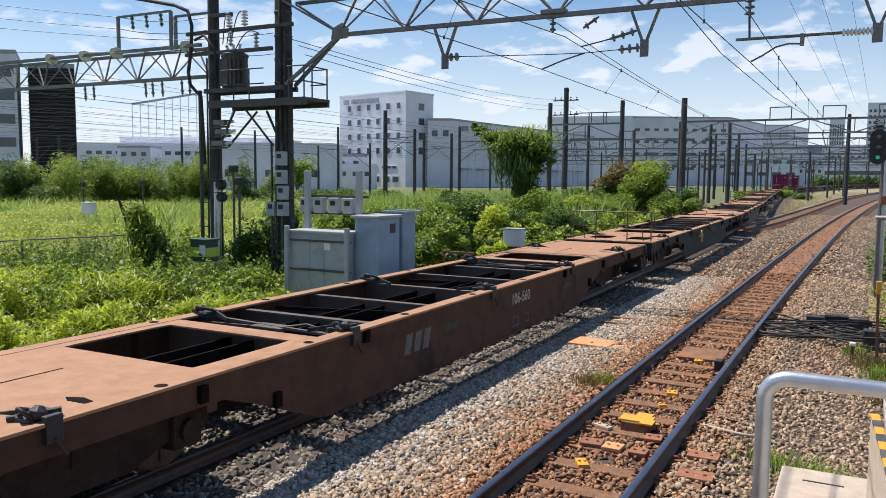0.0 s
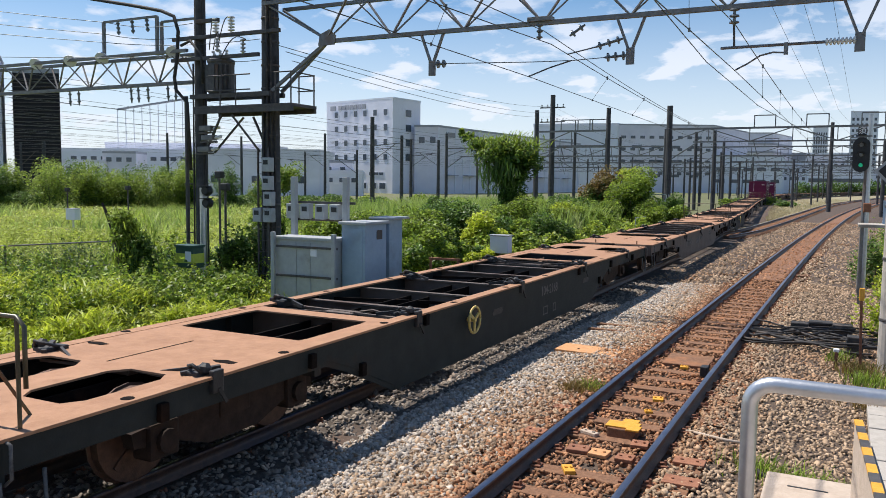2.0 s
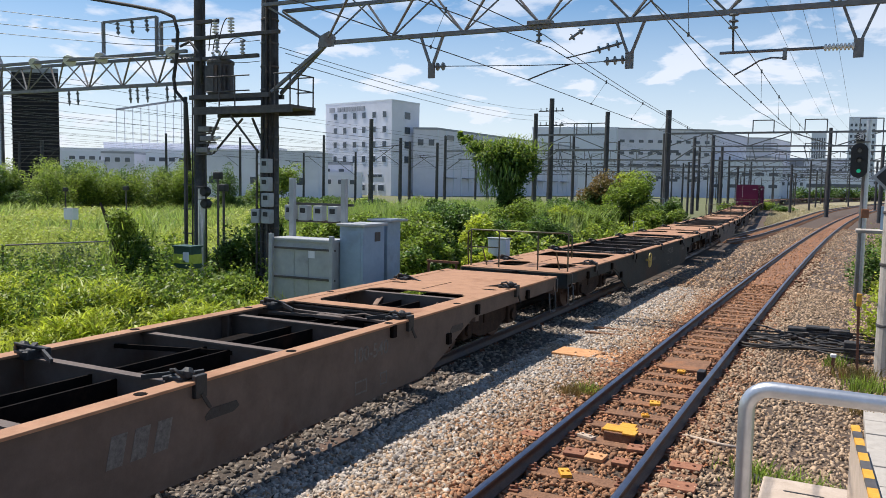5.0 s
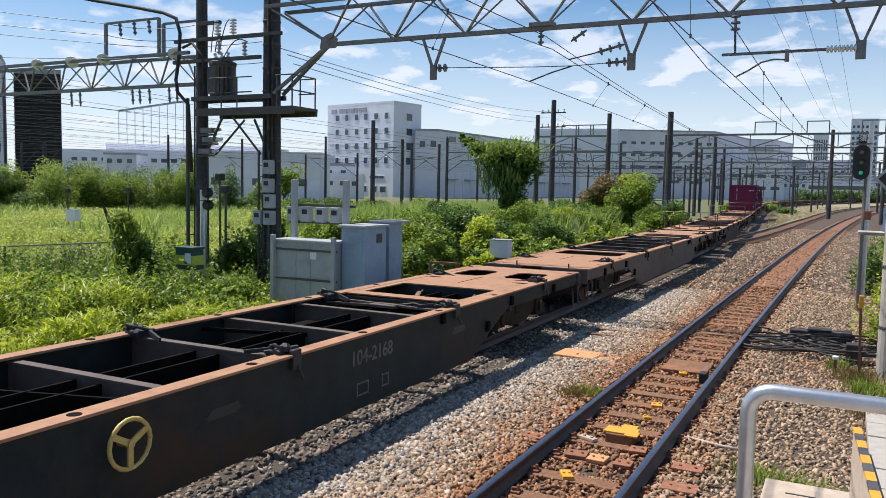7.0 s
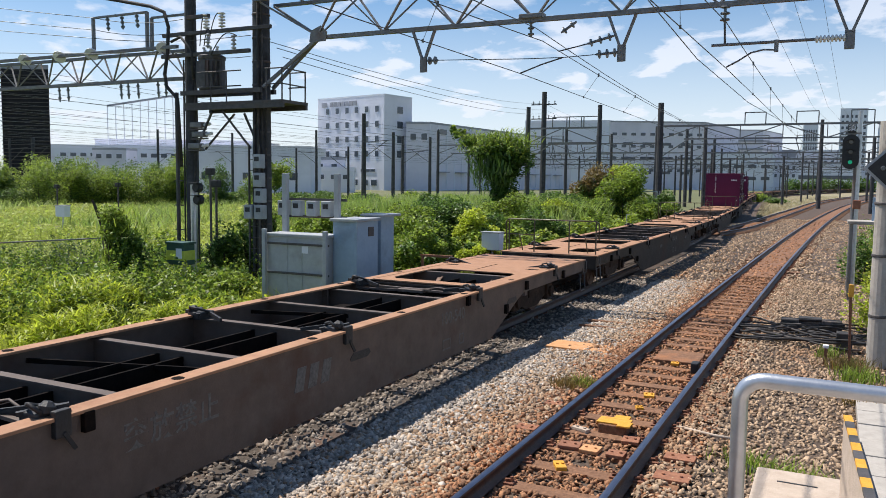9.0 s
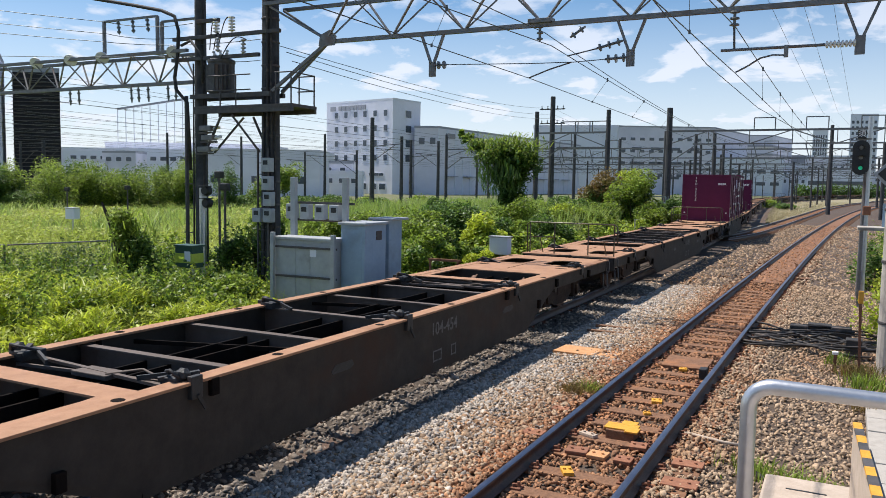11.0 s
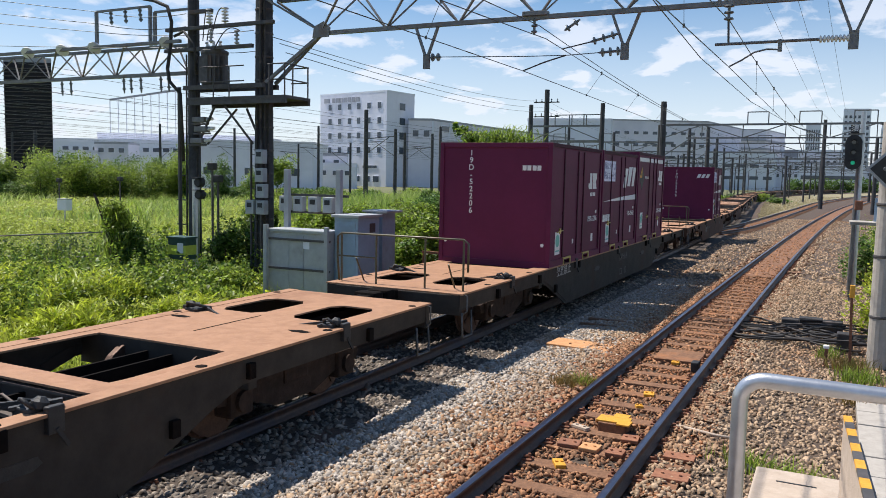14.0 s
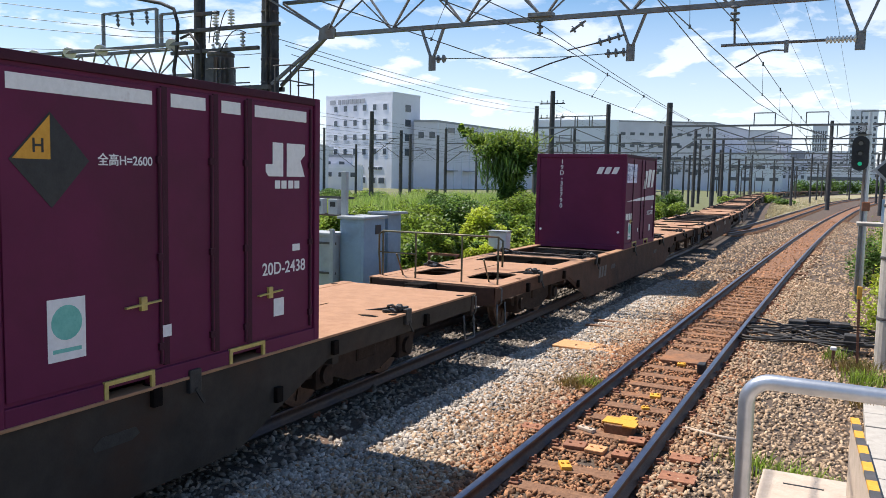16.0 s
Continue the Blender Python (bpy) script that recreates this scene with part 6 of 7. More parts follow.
        b = Vector((2.95 + rng.uniform(-0.3, 0.3), 16.4 + rng.uniform(-1.0, 1.3), -0.16))
        pts = []
        ph, am = rng.uniform(0, 6.28), rng.uniform(0.25, 0.7)
        for s in np.linspace(0, 1, 13):
            p = a.lerp(b, s)
            pts.append((p.x, p.y + am * math.sin(ph + 4.5 * s), p.z + 0.05 + 0.04 * math.sin(math.pi * s) * rng.uniform(0.3, 1.0) + 0.012 * (k % 4)))
        tagged(part("track_cable", tube(B(), pts, rng.uniform(0.012, 0.024), 7), "rubber"), "black rubber cable lying in loops beside the track", "cable", "cables beside the track")
    for k, (x, y, w) in enumerate(((1.95, 17.6, 0.22), (2.35, 17.2, 0.18), (1.6, 16.9, 0.16), (2.55, 15.6, 0.13))):
        bm = box(B(), x - w, x + w, y - 0.14, y + 0.14, -0.2, 0.02 + 0.03 * k, 0.02)
        bar(bm, (x - w - 0.05, y - 0.16, -0.02), (x + w + 0.05, y - 0.15, 0.0), 0.02, sides=6)
        tagged(part("cable_joint_box", bm, "rubber"), "black cable joint box on the ballast", "junction box", "cable joint boxes")
    pts = [(1.5, 8.6, -0.17), (1.9, 8.1, -0.16), (2.3, 7.7, -0.17), (2.7, 7.5, -0.17), (3.0, 7.4, -0.2)]
    tagged(part("track_cable", tube(B(), pts, 0.03, 8), "rubber"), "black rubber cable on the ballast", "cable", "cables beside the track")
    pts = [(0.75, 9.35, -0.12), (1.2, 9.2, -0.12), (1.45, 9.25, -0.14)]
    tagged(part("track_cable", tube(B(), pts, 0.018, 8), "concrete"), "pale thin cable beside the rail", "cable", "cables beside the track")


def track_fittings():
    """Things between and beside the near rails."""
    def put(name, bm, m, label, cat, group=""):
        return tagged(part(name, bm, m), label, cat, group)
    b = empty("track_sensor", Matrix.Translation((0.13, 8.95, 0)))
    tagged(b, "bright yellow track sensor box between the rails", "track sensor")
    part("case", box(B(), -0.17, 0.15, -0.16, 0.14, -0.17, -0.05, 0.01), "sleeper", b)
    bm = box(B(), -0.20, 0.17, -0.13, 0.10, -0.05, -0.03, 0.006)
    box(bm, -0.05, 0.13, 0.05, 0.22, -0.05, -0.028, 0.006)
    box(bm, 0.05, 0.20, -0.20, -0.02, -0.05, -0.029, 0.006)
    part("lid", bm, "yellow", b)
    for x, y, w, l, m, rz in ((-0.22, 8.15, 0.15, 0.12, "rustplate", 0.1), (0.02, 8.12, 0.13, 0.12, "orangeboard", -0.05), (0.30, 8.10, 0.12, 0.11, "rustplate", 0.0), (0.33, 8.62, 0.12, 0.12, "rustplate", 0.1), (-0.28, 8.75, 0.14, 0.05, "concrete", -0.4),
                              (-0.12, 7.5, 0.07, 0.12, "yellow", 0.5), (0.10, 10.6, 0.09, 0.10, "yellow", 0.2), (0.12, 9.95, 0.06, 0.06, "yellow", 0.4), (0.05, 12.7, 0.08, 0.08, "yellow", 0.1), (-0.85, 8.5, 0.16, 0.12, "rustplate", 0.0), (0.92, 8.3, 0.20, 0.12, "rustplate", 0.0), (0.95, 7.7, 0.22, 0.14, "rustplate", 0.0), (-0.9, 9.6, 0.14, 0.10, "rustplate", 0.1)):
        w, l = w * 0.78, l * 0.85
        bm = box(B(), -w, w, -l, l, -0.155, -0.115, 0.008)
        for sx in (-0.5, 0.5):
            bar(bm, (sx * w, 0, -0.116), (sx * w, 0, -0.10), 0.016, sides=6)
        o = put("tie_plate", bm, m, "rusty or painted plate bolted to a sleeper" if m != "yellow" else "yellow painted plate on a sleeper", "plate", "plates on the sleepers")
        o.matrix_basis = Matrix.Translation((x + near_x(y), y, 0)) @ Matrix.Rotation(rz, 4, "Z")
    o = put("crossing_board", box(B(), -0.55, 0.55, -0.30, 0.30, -0.2, -0.125, 0.012), "orangeboard", "orange-brown board across the ballast", "board")
    o.matrix_basis = Matrix.Translation((-1.55, 13.25, 0.0)) @ Matrix.Rotation(-0.06, 4, "Z")
    o = put("crossing_board", box(B(), -0.35, 0.35, -0.42, 0.42, -0.2, -0.11, 0.012), "sleeper", "dark brown board between the rails", "board")
    o.matrix_basis = Matrix.Translation((0.12, 13.2, 0.0))
    o = put("crossing_board", box(B(), -0.3, 0.3, -0.3, 0.3, -0.2, -0.12, 0.012), "rustplate", "reddish brown plate beside the rail", "board")
    o.matrix_basis = Matrix.Translation((-0.88, 12.7, -0.02))
    b = empty("rail_clamp", Matrix.Translation((0.50, 12.35, 0)))
    tagged(b, "black iron clamp at the foot of the rail", "clamp")
    part("block", box(B(), -0.06, 0.05, -0.10, 0.10, -0.15, 0.0, 0.015), "black", b)
    for y in (15.3, 15.9):
        o = put("old_plank", box(B(), -0.75, 0.75, -0.05, 0.05, -0.2, -0.13, 0.01), "sleeper", "dark old plank lying on the ballast", "plank", "planks on the ballast")
        o.matrix_basis = Matrix.Translation((-1.45, y, 0.0)) @ Matrix.Rotation(rng.uniform(-0.15, 0.15), 4, "Z")


# ---- buildings ----
def block(name, label, corners, z1, wall, roof="roof_dark", cap=0.6):
    """A building on a four-cornered plan; returns its root."""
    root = empty(name)
    tagged(root, label, "building")
    bm = slab(B(), corners, z1 - GROUND_Z, "z", (z1 + GROUND_Z) / 2)
    part("wall", bm, wall, root)
    cx, cy = np.mean([c[0] for c in corners]), np.mean([c[1] for c in corners])
    big = [(cx + (x - cx) * 1.006, cy + (y - cy) * 1.006) for x, y in corners]
    part("roof", slab(B(), big, cap, "z", z1 + cap / 2), roof, root)
    return root


def windows(root, a, b, cols, rows, w, h, z0, dz, inset=0.06, skip=(), frames=True):
    """Windows along the wall from a to b: each a frame and a dark pane."""
    a, b = Vector((*a, 0)), Vector((*b, 0))
    d = (b - a).normalized()
    n = Vector((d.y, -d.x, 0))
    m = Matrix(((d.x, n.x, 0, 0), (d.y, n.y, 0, 0), (0, 0, 1, 0), (0, 0, 0, 1)))
    L = (b - a).length
    fb = box(B(), -w / 2 - 0.12, w / 2 + 0.12, -0.05, 0.10, -0.12, h + 0.12)
    pb = box(B(), -w / 2, w / 2, -0.02, 0.14, 0, h)
    f0 = part("window", fb, "wall_white", root)
    p0 = part("pane", pb, "glass", f0)
    first = True
    for r in range(rows):
        for c in cols:
            if (r, c) in skip:
                continue
            pos = a + d * L * c
            mm = Matrix.Translation((pos.x, pos.y, z0 + r * dz)) @ m
            if first:
                f0.matrix_basis, first = mm, False
            else:
                f = f0.copy()
                p = p0.copy()
                scene.collection.objects.link(f)
                scene.collection.objects.link(p)
                f.parent, p.parent = root, f
                f.matrix_basis = mm


def buildings():
    A, Bc, C, D = (-134.5, 193.5), (-108.5, 187.5), (-106.5, 199.5), (-132, 206)
    o = block("office_building", "white six-storey office block with small dark windows", [A, Bc, C, D], 25.2, "wall_white", "wall_hazy", 0.5)
    windows(o, A, Bc, (0.16, 0.31, 0.46, 0.60, 0.75, 0.90), 4, 1.3, 1.6, 8.8, 4.05)
    windows(o, Bc, C, (0.55,), 4, 2.4, 1.9, 8.6, 4.05)
    windows(o, A, Bc, (0.42, 0.49, 0.56, 0.70, 0.77, 0.84), 1, 1.7, 0.7, 4.6, 1)
    windows(o, A, Bc, (0.45, 0.58, 0.73, 0.86), 1, 2.2, 1.6, 0.8, 1)
    d = (Vector((*Bc, 0)) - Vector((*A, 0))).normalized()
    n = Vector((d.y, -d.x, 0))
    for k, (s, w) in enumerate(((1.8, 2.2), (5.2, 1.2), (6.8, 1.3), (8.4, 1.2), (10.0, 1.3), (11.6, 1.2), (13.2, 1.3), (14.8, 1.4))):
        p0 = Vector((*A, 0)) + d * s + n * 0.12
        p1 = p0 + d * w
        part("sign_bar", bar(B(), (p0.x, p0.y, 23.7), (p1.x, p1.y, 23.7), 0.15, 1.3), "roof_dark", o, "dark plain bar of the roof sign")
    a0, a1, a2 = (-105.6, 194.6), (-99.3, 197.1), (-91.2, 302.4)
    o = block("warehouse", "long grey-white warehouse with a dark eave and fine ribs", [a0, a1, a2, (-104, 303)], 18.0, "wall_grey")
    windows(o, a0, a1, (0.3, 0.75), 1, 1.6, 1.7, 13.6, 1)
    windows(o, a1, a2, (0.06, 0.15, 0.19), 1, 5.0, 1.5, 15.4, 1)
    for k in range(24):
        r = part("rib", box(B(), -0.15, 0.2, -0.2, 0.2, GROUND_Z, 17.9), "wall_hazy", o)
        r.matrix_basis = Matrix.Translation((a1[0] + (a2[0] - a1[0]) * k / 23.5, a1[1] + (a2[1] - a1[1]) * k / 23.5, 0))
    for k in range(9):
        f = 0.03 + k * 0.1
        r = part("loading_canopy", box(B(), 0.0, 1.6, 0.0, 6.0, 4.6, 4.9), "roof_dark", o)
        r.matrix_basis = Matrix.Translation((a1[0] + (a2[0] - a1[0]) * f, a1[1] + (a2[1] - a1[1]) * f, 0))
    o = block("warehouse", "pale blue-grey high warehouse behind the yard", [(-118, 322), (-84, 330), (-70, 372), (-110, 380)], 27, "wall_hazy", "wall_white", 1.2)
    o = block("warehouse", "grey stepped warehouse far beyond the tracks", [(-84, 331), (-48, 350), (-40, 400), (-84, 395)], 27.5, "wall_grey")
    windows(o, (-84, 331), (-48, 350), [0.06 + 0.88 * k / 9 for k in range(10)], 4, 2.0, 1.2, 7, 5.0)
    windows(o, (-84, 331), (-48, 350), (0.2, 0.4, 0.6, 0.8), 3, 4, 1.2, 6, 6)
    o = block("warehouse", "long grey warehouse far behind the gantries", [(-48, 352), (-22, 362), (-24, 410), (-44, 404)], 15, "wall_hazy")
    windows(o, (-48, 352), (-22, 362), (0.1, 0.3, 0.5, 0.7, 0.9), 2, 3.6, 1.4, 4, 5)
    for (x, y, w, d, z, m) in ((-100, 420, 34, 30, 33, "wall_white"), (-20, 520, 22, 30, 22, "wall_grey"), (6, 470, 26, 20, 11, "wall_white"), (-30, 400, 16, 14, 14, "wall_white"), (36, 480, 30, 20, 16, "wall_grey")):
        q = block("far_hall", "pale hazy hall far beyond the rail yard", [(x, y), (x + w, y + 5), (x + w, y + d + 5), (x, y + d)], z, m, "wall_hazy", 0.8)
        windows(q, (x, y), (x + w, y + 5), [0.1 + 0.8 * k / 5 for k in range(6)], 2, w * 0.08, 1.5, z * 0.4, z * 0.28)
    o = block("parking_deck", "grey building with stacked open floors", [(-72, 500), (-38, 512), (-30, 560), (-68, 556)], 34, "wall_grey")
    for z in (8, 13, 18, 23, 28):
        part("floor_band", slab(B(), [(-72.8, 499), (-37.5, 511.2), (-29.5, 560), (-68.6, 557)], 1.2, "z", z), "roof_dark", o)
    o = block("long_hall", "low white hall with a dark window band", [(-34, 445), (14, 452), (14, 470), (-34, 465)], 13, "wall_white")
    part("window_band", slab(B(), [(-33, 444.7), (13, 451.7), (13, 452.2), (-33, 445.2)], 2.0, "z", 6.0), "glass", o)
    o = block("elevated_hall", "grey roof hall seen far along the tracks", [(-40, 560), (3, 570), (3, 600), (-40, 590)], 24, "roof_dark")
    for (x, y, w, z), lab in (((3, 690, 19, 60), "tall blue-grey glass tower far beyond the tracks"), ((-22, 670, 10, 47), "slim pale far tower"), ((30, 700, 16, 50), "far pale apartment tower")):
        o = block("tower", lab, [(x, y), (x + w, y + 4), (x + w, y + 24), (x, y + 20)], z, "wall_hazy", "wall_grey", 1)
        windows(o, (x, y), (x + w, y + 4), [0.1 + 0.8 * k / 5 for k in range(6)], 12, w * 0.09, 2.2, 6, (z - 8) / 12)
    # dark louvred tower and hall at the yard's far side
    o = block("parking_tower", "dark louvred parking tower beside a grey hall", [(-101.8, 72.3), (-95.9, 75.2), (-103.6, 80.6), (-109.5, 77.6)], 17.2, "wall_dark")
    for k in range(30):
        z = 1.0 + k * 0.53
        bm = bar(B(), (-101.85, 72.2, z), (-95.85, 75.12, z), 0.25, 0.10)
        part("louvre", bm, "dark_steel", o)
    o = block("grey_hall", "grey corrugated hall beside the dark tower", [(-116, 62), (-101.9, 70.6), (-109, 76), (-124, 68)], 18.9, "wall_grey")
    windows(o, (-116, 62), (-101.9, 70.6), (0.80, 0.92), 5, 2.0, 1.3, 3.0, 3.2)
    o = block("low_hall", "long low white hall behind the trees", [(-178, 138), (-120, 168), (-124, 182), (-184, 152)], 9.6, "wall_hazy", "wall_white", 0.9)
    windows(o, (-178, 138), (-120, 168), [0.05 + 0.9 * k / 23 for k in range(24)], 1, 1.5, 1.0, 7.4, 1)
    o = block("low_hall", "white hall with a sawtooth of dark gables", [(-176, 150), (-140, 170), (-146, 190), (-184, 172)], 12, "wall_white", "wall_white", 0.5)
    o = block("white_shed", "white low shed beyond the field", [(-112.5, 120), (-92, 131), (-96, 140), (-116, 130)], 8.6, "wall_white", "wall_grey", 0.4)
    windows(o, (-112.5, 120), (-92, 131), (0.1, 0.25, 0.45, 0.7, 0.85), 1, 1.6, 1.4, 2.2, 1)
    # small sheds and roofs in front of the long hall
    g = np.random.default_rng(31)
    for k in range(9):
        s = k / 8
        x, y, w, z = -158 + 58 * s + g.normal(0, 1.5), 122 + 26 * s + g.normal(0, 3), g.uniform(6, 11), g.uniform(4.2, 8.6)
        wall = ("wall_white", "wall_grey", "wall_hazy")[k % 3]
        o = block("shed", ("white shed with a shallow roof among the trees", "pale grey shed with a dark roof among the trees", "pale blue shed with a white roof among the trees")[k % 3], [(x, y), (x + w, y + w * 0.5), (x + w - 4, y + w * 0.5 + 7), (x - 4, y + 7)], z, wall, ("wall_grey", "roof_dark", "wall_white")[k % 3], g.uniform(0.3, 0.9))
        windows(o, (x, y), (x + w, y + w * 0.5), (0.2, 0.5, 0.8), 1, 1.2, 1.0, z - 1.9, 1)
    # rooftop posts of the far structure
    t = empty("roof_frame")
    tagged(t, "open steel frame on a distant roof", "frame")
    for k in range(9):
        x, y = -171 + k * 1.9, 150 + k * 1.0
        part("post", bar(B(), (x, y, GROUND_Z), (x, y, 21 + k * 0.35), 0.16), "wall_hazy", t)
    part("roof_bar", bar(B(), (-171, 150, 21), (-155.6, 158.2, 23.9), 0.5), "roof_dark", t)
    # small shed among the bushes
    o = block("small_shed", "small tan shed with a flat roof among bushes", [(-15.2, 60), (-12.0, 60), (-12.0, 63), (-15.2, 63)], 2.6, "wall_grey", "concrete", 0.25)


# ---- plants ----
def clump_points(n, c, r, shell=0.55, lumps=9, seed=0):
    """Points in an uneven crown: many overlapping lumps of differing size, thicker near their skins."""
    g = np.random.default_rng(seed)
    c, r = np.array(c, float), np.array(r, float)
    d = g.normal(0, 1, (lumps, 3))
    d /= np.linalg.norm(d, axis=1, keepdims=True)
    lc = d * g.uniform(0.25, 0.8, (lumps, 1))
    lr = g.uniform(0.28, 0.52, lumps)
    k = g.integers(0, lumps, n)
    v = g.normal(0, 1, (n, 3))
    v /= np.linalg.norm(v, axis=1, keepdims=True)
    rad = g.uniform(shell, 1.0, (n, 1)) ** 0.7 * g.uniform(0.85, 1.12, (n, 1))
    return c + (lc[k] + v * lr[k][:, None] * rad) * r


def crown(name, pts, size, material, parent):
    v, f = leaf_mesh(pts, size, 0.6, 0.5)
    ob = raw(name, v, f, material, parent)
    return ob


def limbs(bm, base, tips, r):
    for t in tips:
        b, t = Vector(base), Vector(t)
        mid = b.lerp(t, 0.5) + Vector((rng.uniform(-0.2, 0.2), rng.uniform(-0.2, 0.2), 0.1))
        bar(bm, b, mid, r, sides=7, r2=r * 0.7)
        bar(bm, mid, t, r * 0.7, sides=6, r2=r * 0.25)
    return bm


def vine_tree():
    """A tree smothered by vines: narrow below, wide and ragged above."""
    t = empty("tree", Matrix.Translation((-13.2, 38, 0)))
    tagged(t, "tree smothered in hanging green vines", "tree")
    bm = bar(B(), (0, 0, GROUND_Z), (-0.2, 0, 2.4), 0.22, sides=10, r2=0.14)
    limbs(bm, (-0.2, 0, 2.4), [(-2.0, 0, 5.0), (-0.6, 0.4, 5.1), (0.9, -0.2, 4.5), (1.2, 0.5, 3.9), (-1.0, -0.4, 4.4)], 0.12)
    part("trunk", bm, "bark", t)
    def shift(p):
        return p - np.array((-13.2, 38, 0))
    P = [clump_points(6500, (-13.5, 38, 4.3), (1.7, 1.3, 0.8), lumps=44, seed=1), clump_points(1100, (-14.9, 38, 4.75), (0.8, 0.5, 0.36), lumps=12, seed=2), clump_points(420, (-15.55, 38, 5.15), (0.5, 0.3, 0.24), lumps=12, seed=8), clump_points(160, (-15.95, 38, 5.42), (0.28, 0.2, 0.16), lumps=6, seed=14), clump_points(3500, (-12.2, 37.8, 3.95), (0.75, 0.9, 0.95), lumps=20, seed=3)]
    P = np.concatenate(P)
    crown("crown", shift(P[::4] + (0, 0, 0.06)), 0.12, "leaf", t)
    # lower leaves of the same crown in darker green, shade given as colour
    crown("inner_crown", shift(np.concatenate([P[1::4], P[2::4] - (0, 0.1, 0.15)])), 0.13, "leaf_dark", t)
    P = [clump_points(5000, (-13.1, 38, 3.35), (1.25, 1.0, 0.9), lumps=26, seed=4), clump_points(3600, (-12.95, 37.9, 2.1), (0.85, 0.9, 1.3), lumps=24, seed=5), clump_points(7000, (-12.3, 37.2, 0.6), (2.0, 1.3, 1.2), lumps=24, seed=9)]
    # curtain under the crown, its shade painted by the darker leaf
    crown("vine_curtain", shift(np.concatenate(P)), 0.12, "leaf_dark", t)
    # trailing shoots at the rim
    base = clump_points(1100, (-13.6, 38, 4.45), (2.05, 1.4, 0.9), shell=0.95, lumps=25, seed=6)
    v, f = blades(shift(base), 0.26, 0.045, 1.1)
    raw("shoot", v, f, "leaf", t)["kind"] = "stuff"
    base = clump_points(900, (-13.2, 37.4, 3.5), (1.5, 1.0, 1.3), shell=0.9, lumps=25, seed=7)
    v, f = blades(shift(base), -0.45, 0.05, 0.35)
    raw("hanging_shoot", v, f, "leaf_dark", t)["kind"] = "stuff"


def shrub(name, label, c, r, n, size, material, seed, stems=5, lumps=24):
    t = empty(name, Matrix.Translation((c[0], c[1], 0)))
    tagged(t, label, "bush", "bushes")
    bm = B()
    for k in range(stems):
        a = k * 2.4 + seed
        bar(bm, (0.1 * math.cos(a), 0.1 * math.sin(a), GROUND_Z), (r[0] * 0.5 * math.cos(a), r[1] * 0.5 * math.sin(a), c[2]), 0.045, sides=5, r2=0.015)
    part("stem", bm, "bark", t)
    pts = clump_points(n, (0, 0, c[2]), r, lumps=lumps, seed=seed)
    pts = pts[pts[:, 2] > GROUND_Z]
    crown("foliage", pts, size, material, t)
    # darker leaves within the bush paint the shade of its gaps
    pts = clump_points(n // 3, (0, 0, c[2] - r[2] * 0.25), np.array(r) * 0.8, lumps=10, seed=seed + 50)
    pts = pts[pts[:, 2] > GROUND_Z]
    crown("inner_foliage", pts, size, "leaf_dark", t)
    return t


